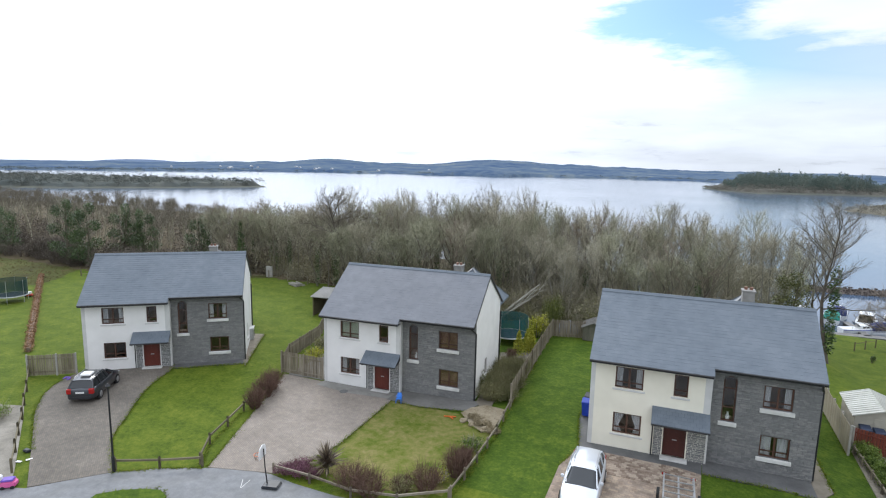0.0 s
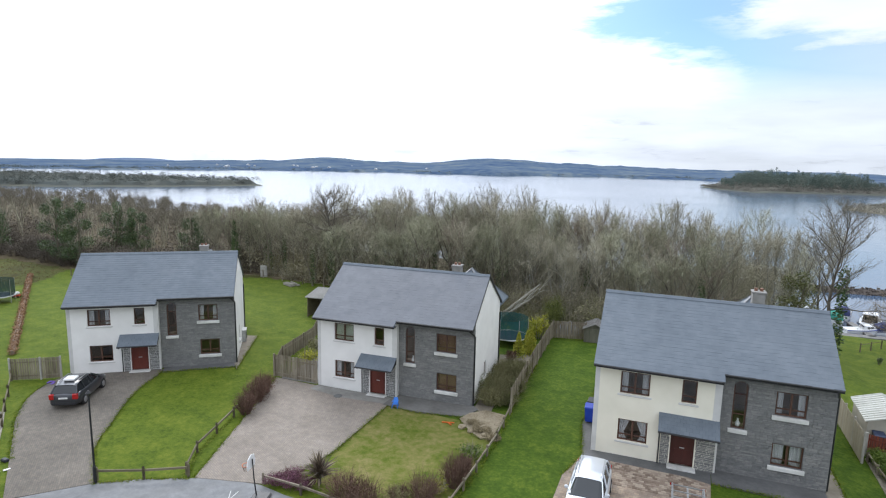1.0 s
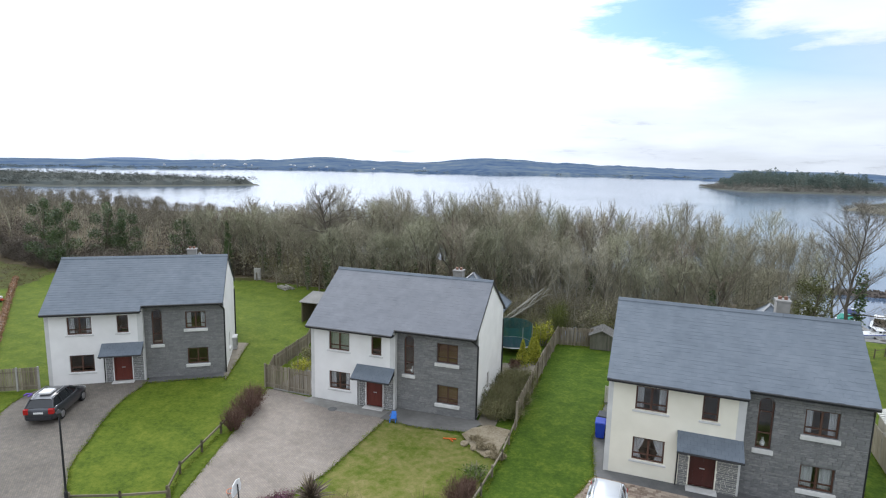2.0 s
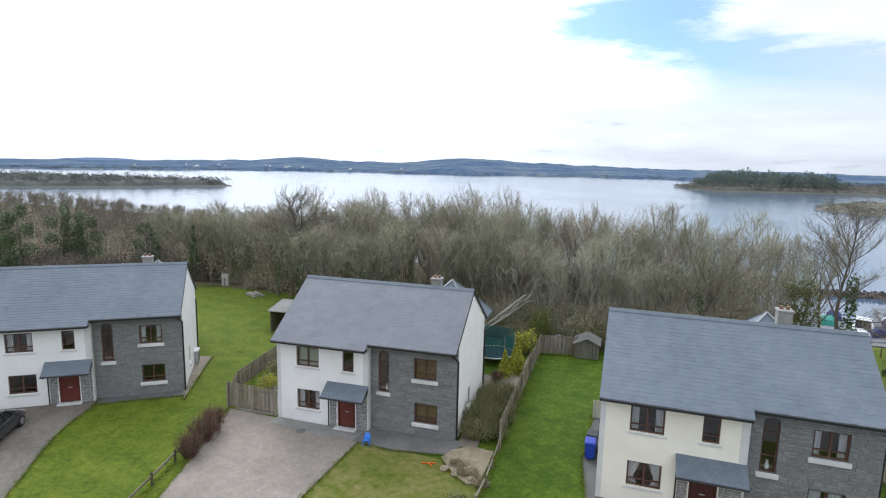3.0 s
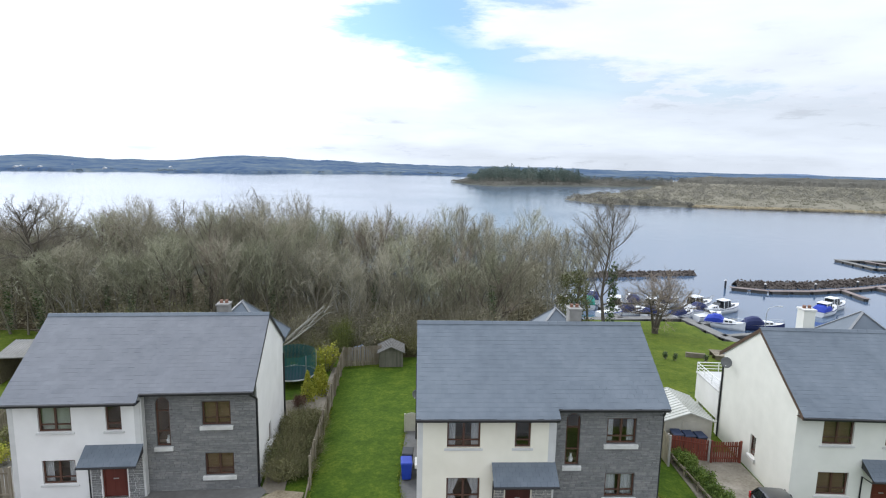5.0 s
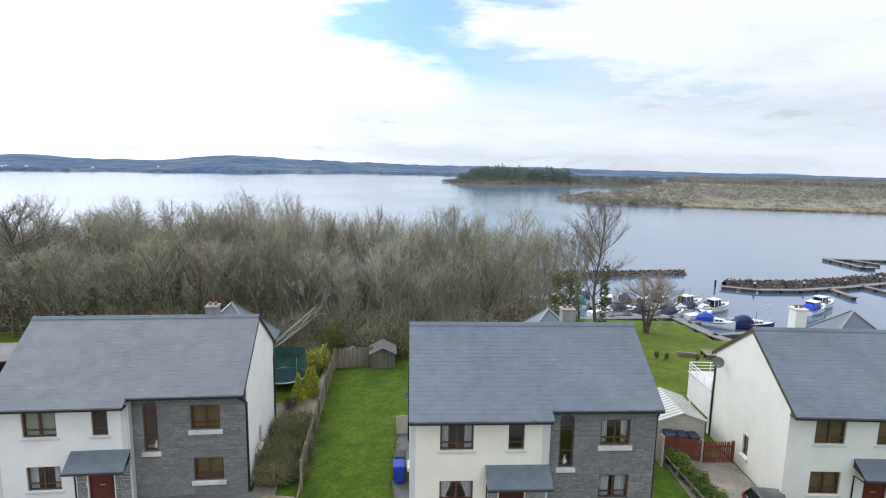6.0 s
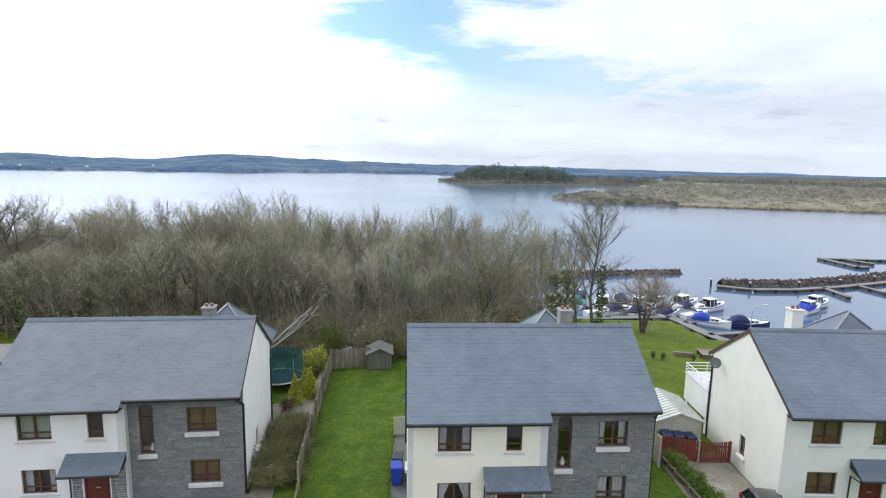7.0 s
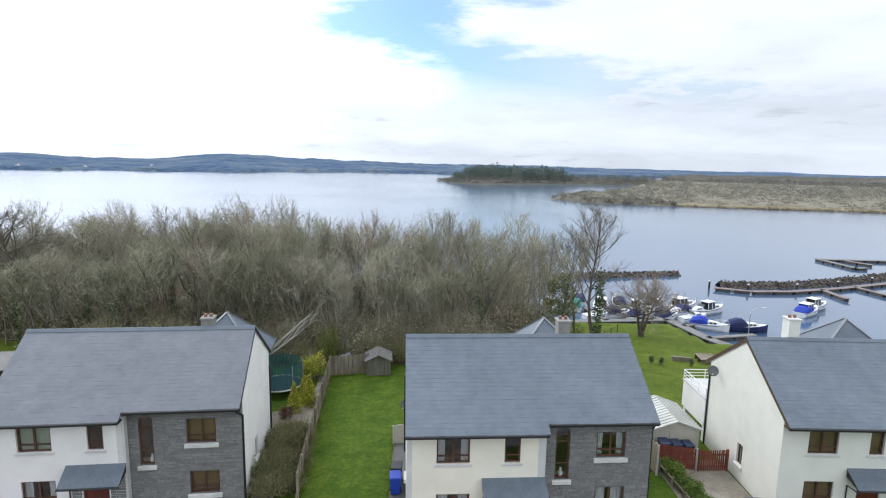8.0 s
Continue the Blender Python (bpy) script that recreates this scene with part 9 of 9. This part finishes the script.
def breakwater(points, width, height, label, seed):
    """A bank of tumbled rock."""
    rnd = random.Random(seed)
    verts, faces = [], []
    bm0 = bmesh.new()
    bmesh.ops.create_icosphere(bm0, subdivisions=1, radius=1.0)
    base = [v.co.copy() for v in bm0.verts]
    fs = [tuple(v.index for v in f.verts) for f in bm0.faces]
    bm0.free()
    for (xa, ya), (xb, yb) in zip(points, points[1:]):
        L = math.hypot(xb - xa, yb - ya)
        nx, ny = -(yb - ya) / L, (xb - xa) / L
        for _ in range(int(L * width * 11)):
            q, s = rnd.random(), rnd.uniform(-1, 1)
            r = rnd.uniform(0.10, 0.24)
            c = Vector((xa + (xb - xa) * q + nx * s * width / 2, ya + (yb - ya) * q + ny * s * width / 2, LAKE - 0.15 + height * (1 - abs(s)) * rnd.uniform(0.6, 1.0)))
            turn = Euler((rnd.uniform(0, 6), rnd.uniform(0, 6), rnd.uniform(0, 6))).to_matrix()
            sc = Vector((rnd.uniform(0.7, 1.3), rnd.uniform(0.7, 1.2), rnd.uniform(0.5, 0.9))) * r
            i = len(verts)
            verts += [c + turn @ Vector((p.x * sc.x, p.y * sc.y, p.z * sc.z)) * rnd.uniform(0.85, 1.1) for p in base]
            faces += [tuple(i + k for k in f) for f in fs]
        # core under the rocks
        i = len(verts)
        steps = max(2, int(L / 0.8))
        for k in range(steps + 1):
            q = k / steps
            for s in (-1, -0.45, 0, 0.45, 1):
                verts.append(Vector((xa + (xb - xa) * q + nx * s * width / 2 + rnd.uniform(-0.1, 0.1), ya + (yb - ya) * q + ny * s * width / 2 + rnd.uniform(-0.1, 0.1), LAKE - 0.3 + (height * 0.8 + 0.1) * (1 - abs(s)) + rnd.uniform(-0.08, 0.08))))
        for k in range(steps):
            for j in range(4):
                a = i + k * 5 + j
                faces.append((a, a + 1, a + 6, a + 5))
    ob = pydata("breakwater", verts, faces, M_ROCK)
    tagged(ob, label, "breakwater", kind="stuff")


breakwater([(46.0, 106.3), (56.0, 106.2), (66.0, 109.0), (84.0, 116.5)], 3.4, 1.45, "bank of tumbled brown breakwater rocks", 5)
breakwater([(16.0, 111.5), (24.0, 112.6), (43.0, 116.4)], 3.0, 1.25, "bank of tumbled brown breakwater rocks", 6)


def boat(x, y, yaw, L, label, cover=None, cabin=True, wheelhouse=False, hull=None, beam_w=None, stripe=None):
    """A small motor cruiser; its bow points along +x of its own frame."""
    t = thing("boat", label, "boat", (x, y, LAKE), yaw, "moored motor boats")
    t.scale = (0.84, 0.84, 0.84)
    B = beam_w or L * 0.37
    bm = bmesh.new()
    rings = []
    for q, hw, keel, sheer in ((0, 0.86, -0.30, 0.85), (0.25, 0.98, -0.35, 0.88), (0.5, 1.0, -0.35, 0.95), (0.72, 0.82, -0.32, 1.06), (0.88, 0.48, -0.22, 1.18), (1.0, 0.04, 0.55, 1.30)):
        h = hw * B / 2
        X = -L / 2 + L * q
        rings.append([bm.verts.new(p) for p in ((X, -h, sheer), (X, -h * 0.94, 0.35), (X, -h * 0.72, -0.02), (X, 0, keel), (X, h * 0.72, -0.02), (X, h * 0.94, 0.35), (X, h, sheer))])
    for a, b in zip(rings, rings[1:]):
        for i in range(6):
            bm.faces.new((a[i], a[i + 1], b[i + 1], b[i]))
    bm.faces.new(rings[0])
    bm.faces.new(rings[-1])
    part("hull", bm, hull or M_GEL, t, smooth=False)
    bm = bmesh.new()
    dk = [(-L / 2 + 0.03, 0.84, 0.80), (-L / 4, 0.95, 0.84), (0, 0.97, 0.92), (L * 0.22, 0.78, 1.03), (L * 0.38, 0.44, 1.15), (L * 0.485, 0.06, 1.26)]
    up = [[bm.verts.new((X, s * hw * B / 2, z + (0.05 if s == 0 else 0))) for s in (-1, 0, 1)] for X, hw, z in dk]
    for a, b in zip(up, up[1:]):
        for i in range(2):
            bm.faces.new((a[i], b[i], b[i + 1], a[i + 1]))
    part("deck", bm, M_GEL, t)
    for s in (-1, 1):
        bm = bmesh.new()
        tube(bm, [(-L / 2, s * 0.87 * B / 2, 0.74), (0, s * 1.01 * B / 2, 0.84), (L * 0.22, s * 0.83 * B / 2, 0.95), (L * 0.48, s * 0.1 * B / 2, 1.18)], 0.045, 6)
        part("rubbing_strake", bm, stripe or M_NAVY, t)
        bm = bmesh.new()
        pts = [(L * 0.1, s * 0.86 * B / 2, 1.5), (L * 0.28, s * 0.62 * B / 2, 1.62), (L * 0.46, s * 0.10 * B / 2, 1.78)]
        tube(bm, pts, 0.018, 5)
        for p in pts:
            tube(bm, [p, (p[0], p[1], p[2] - 0.55)], 0.014, 5)
        part("bow_rail", bm, M_STEEL, t)
    if cabin:
        bm = bmesh.new()
        hexa(bm, [(-L * 0.08, -B * 0.36, 0.85), (L * 0.33, -B * 0.20, 1.0), (L * 0.33, B * 0.20, 1.0), (-L * 0.08, B * 0.36, 0.85), (-L * 0.06, -B * 0.30, 1.45), (L * 0.22, -B * 0.17, 1.35), (L * 0.22, B * 0.17, 1.35), (-L * 0.06, B * 0.30, 1.45)])
        bevel(bm, 0.05, 2)
        part("cabin", bm, M_GEL, t)
        for s in (-1, 1):
            for q in (0.02, 0.12):
                bm = bmesh.new()
                y0, y1 = s * B * (0.335 - q * 0.42), s * B * (0.30 - q * 0.42)
                hexa(bm, [(L * q, y0 + s * 0.012, 1.08), (L * (q + 0.075), y0 - s * B * 0.03 + s * 0.012, 1.10), (L * (q + 0.075), y0 - s * B * 0.03 - s * 0.03, 1.10), (L * q, y0 - s * 0.03, 1.08), (L * q, y1 + s * 0.03, 1.32), (L * (q + 0.07), y1 - s * B * 0.03 + s * 0.03, 1.30), (L * (q + 0.07), y1 - s * B * 0.03 - s * 0.02, 1.30), (L * q, y1 - s * 0.02, 1.32)])
                part("porthole", bm, M_CARGLASS, t)
    if wheelhouse:
        bm = bmesh.new()
        hexa(bm, [(-L * 0.30, -B * 0.36, 0.85), (L * 0.05, -B * 0.34, 0.9), (L * 0.05, B * 0.34, 0.9), (-L * 0.30, B * 0.36, 0.85), (-L * 0.28, -B * 0.31, 2.1), (-L * 0.03, -B * 0.30, 2.1), (-L * 0.03, B * 0.30, 2.1), (-L * 0.28, B * 0.31, 2.1)])
        part("wheelhouse", bm, M_CARGLASS, t, "dark glazed wheelhouse")
        bm = bmesh.new()
        box(bm, -L * 0.32, -B * 0.35, 2.1, L * 0.0, B * 0.35, 2.2)
        bevel(bm, 0.04)
        part("roof", bm, M_GEL, t)
        for X, s in ((-L * 0.29, -1), (-L * 0.29, 1), (-L * 0.13, -1), (-L * 0.13, 1), (-L * 0.0, -1), (-L * 0.0, 1)):
            bm = bmesh.new()
            beam(bm, (X, s * B * 0.355, 0.9), (X - (0.02 if X < -0.1 else L * 0.03), s * B * 0.315, 2.12), 0.09, 0.05, up=(0, 1, 0))
            part("pillar", bm, M_GEL, t)
    else:
        bm = bmesh.new()
        hexa(bm, [(-L * 0.10, -B * 0.33, 1.3), (-L * 0.04, -B * 0.30, 1.3), (-L * 0.04, B * 0.30, 1.3), (-L * 0.10, B * 0.33, 1.3), (-L * 0.17, -B * 0.28, 1.8), (-L * 0.15, -B * 0.28, 1.8), (-L * 0.15, B * 0.28, 1.8), (-L * 0.17, B * 0.28, 1.8)])
        part("windscreen", bm, M_CARGLASS, t)
    if cover:
        bm = bmesh.new()
        secs = [(-L * 0.49, 0.80, 0.85, 0.95), (-L * 0.42, 0.86, 0.85, 1.65), (-L * 0.25, 0.90, 0.88, 2.0), (-L * 0.12, 0.88, 0.92, 1.95), (-L * 0.02, 0.80, 1.0, 1.45)]
        rings = []
        for X, hw, z0, z1 in secs:
            h = hw * B / 2
            rings.append([bm.verts.new(p) for p in ((X, -h, z0), (X, -h * 0.92, z0 + (z1 - z0) * 0.6), (X, -h * 0.5, z1), (X, h * 0.5, z1), (X, h * 0.92, z0 + (z1 - z0) * 0.6), (X, h, z0))])
        for a, b in zip(rings, rings[1:]):
            for i in range(5):
                bm.faces.new((a[i], b[i], b[i + 1], a[i + 1]))
        bm.faces.new(rings[0])
        bm.faces.new(rings[-1])
        part("cover", bm, cover, t, "fabric cockpit cover")
    return t


boat(20.4, 90.0, math.radians(75), 7.6, "white motor cruiser with dark wheelhouse", wheelhouse=True)
boat(16.6, 90.5, math.radians(80), 6.8, "white motor boat with green cover", cover=M_TEAL)
boat(21.8, 85.6, math.radians(20), 5.6, "white motor boat with navy cover", cover=M_NAVY)
boat(23.6, 92.0, math.radians(82), 6.4, "white motor boat moored by the pontoon", cover=M_NAVY)
boat(26.0, 86.4, math.radians(52), 5.8, "white open motor boat with dark windscreen")
boat(28.3, 84.6, math.radians(35), 5.6, "white motor boat with navy cockpit cover", cover=M_NAVY)
boat(30.4, 86.6, math.radians(205), 5.8, "white motor boat with blue trim", stripe=M_ROYAL, cover=M_NAVY)
boat(29.0, 91.5, math.radians(40), 6.0, "white motor boat with navy cover", cover=M_NAVY)
boat(33.0, 90.6, math.radians(30), 7.0, "white motor cruiser with tall wheelhouse", wheelhouse=True)
boat(33.8, 87.4, math.radians(215), 5.6, "white open motor boat with dark windscreen")
boat(31.9, 80.2, math.radians(-32), 5.8, "white cabin boat with blue cockpit cover", cover=M_ROYAL)
boat(36.6, 79.6, math.radians(-10), 6.0, "motor boat under a full navy cover", cover=M_NAVY, hull=M_NAVY)
boat(50.4, 88.5, math.radians(35), 6.8, "white motor cruiser with royal blue cover", cover=M_ROYAL, wheelhouse=True)
boat(12.6, 90.0, math.radians(85), 7.0, "white motor cruiser beyond the trees", wheelhouse=True)
boat(18.6, 84.6, math.radians(18), 5.4, "white motor boat with blue trim", stripe=M_ROYAL)
boat(24.6, 84.8, math.radians(28), 5.2, "white motor boat with navy cover", cover=M_NAVY)
boat(25.6, 89.2, math.radians(60), 6.2, "white motor cruiser with tall wheelhouse", wheelhouse=True)
boat(31.6, 84.0, math.radians(20), 5.2, "white open motor boat with dark windscreen")
boat(36.2, 88.6, math.radians(28), 6.2, "white motor cruiser with dark wheelhouse", wheelhouse=True)
boat(18.0, 93.6, math.radians(78), 6.6, "white motor boat with navy cover", cover=M_NAVY)
boat(53.6, 91.6, math.radians(30), 6.6, "white motor cruiser with dark wheelhouse", wheelhouse=True)
# curved lamp post on the quay
t = thing("lamp_post", "slim curved grey lamp post on the quay", "lamp post", (35.4, 77.0, LAKE + 0.4))
bm = bmesh.new()
tube(bm, [(0, 0, 0), (0, 0, 2.6), (0.25, 0, 3.15), (0.9, 0, 3.4), (1.5, 0, 3.42)], [0.06, 0.05, 0.045, 0.04, 0.04], 8)
part("post", bm, M_STEEL, t)
bm = bmesh.new()
box(bm, 1.3, -0.1, 3.36, 1.9, 0.1, 3.46)
bevel(bm, 0.03)
part("head", bm, M_PALE, t)

# white vases standing inside the tall windows
M_VASE = material("white glazed china", [(0.62, 0.62, 0.60), (0.74, 0.74, 0.72)], scale=6, rough=0.3)
for hx, hy, hz, a, u in ((-24.68, 32.89, -0.14, 0.111, 7.02), (-5.20, 31.78, 0.26, 0.059, 7.18)):
    v = SET + 0.24
    bm = bmesh.new()
    tube(bm, [(0, 0, 0), (0, 0, 0.10), (0, 0, 0.22), (0, 0, 0.34), (0, 0, 0.42), (0, 0, 0.46)], [0.06, 0.10, 0.12, 0.06, 0.045, 0.07], 14)
    ob = single("vase", bm, M_VASE, "white china vase on the window ledge", "vase", "vases in the tall windows", smooth=True)
    ob.location = (hx + u * math.cos(a) - v * math.sin(a), hy + u * math.sin(a) + v * math.cos(a), hz + 2.5)

# ---- paving laid block by block ----
M_PAVER = material("brown paving block", [(0.150, 0.106, 0.078), (0.250, 0.190, 0.145), (0.360, 0.295, 0.228)], scale=5, detail=9, grit=0.65, rough=0.9, bump=0.3, per_object=0.75)
bm = bmesh.new()
box(bm, 0.006, 0.006, 0.0, 0.236, 0.176, 0.030)
bevel(bm, 0.006)
block = mesh_of(bm, "paver", M_PAVER)
rnd = random.Random(61)
for j in range(13):
    for i in range(26):
        x, y = -5.55 + 0.242 * i - (0.12 if j % 2 else 0.0), 28.58 + 0.182 * j + 0.0145 * i
        if not inside(DRIVE_C, x + 0.1, y + 0.1) or not inside(DRIVE_C, x + 0.3, y + 0.2):
            continue
        ob = new("paver", block)
        ob.parent = BROWN_DRIVE
        ob.matrix_basis = pose(x, y, ground(x + 0.12, y + 0.09) + 0.034 + rnd.uniform(0, 0.005), rnd.uniform(-0.6, 0.6), rnd.uniform(-0.6, 0.6), 3.4 + rnd.uniform(-0.7, 0.7))
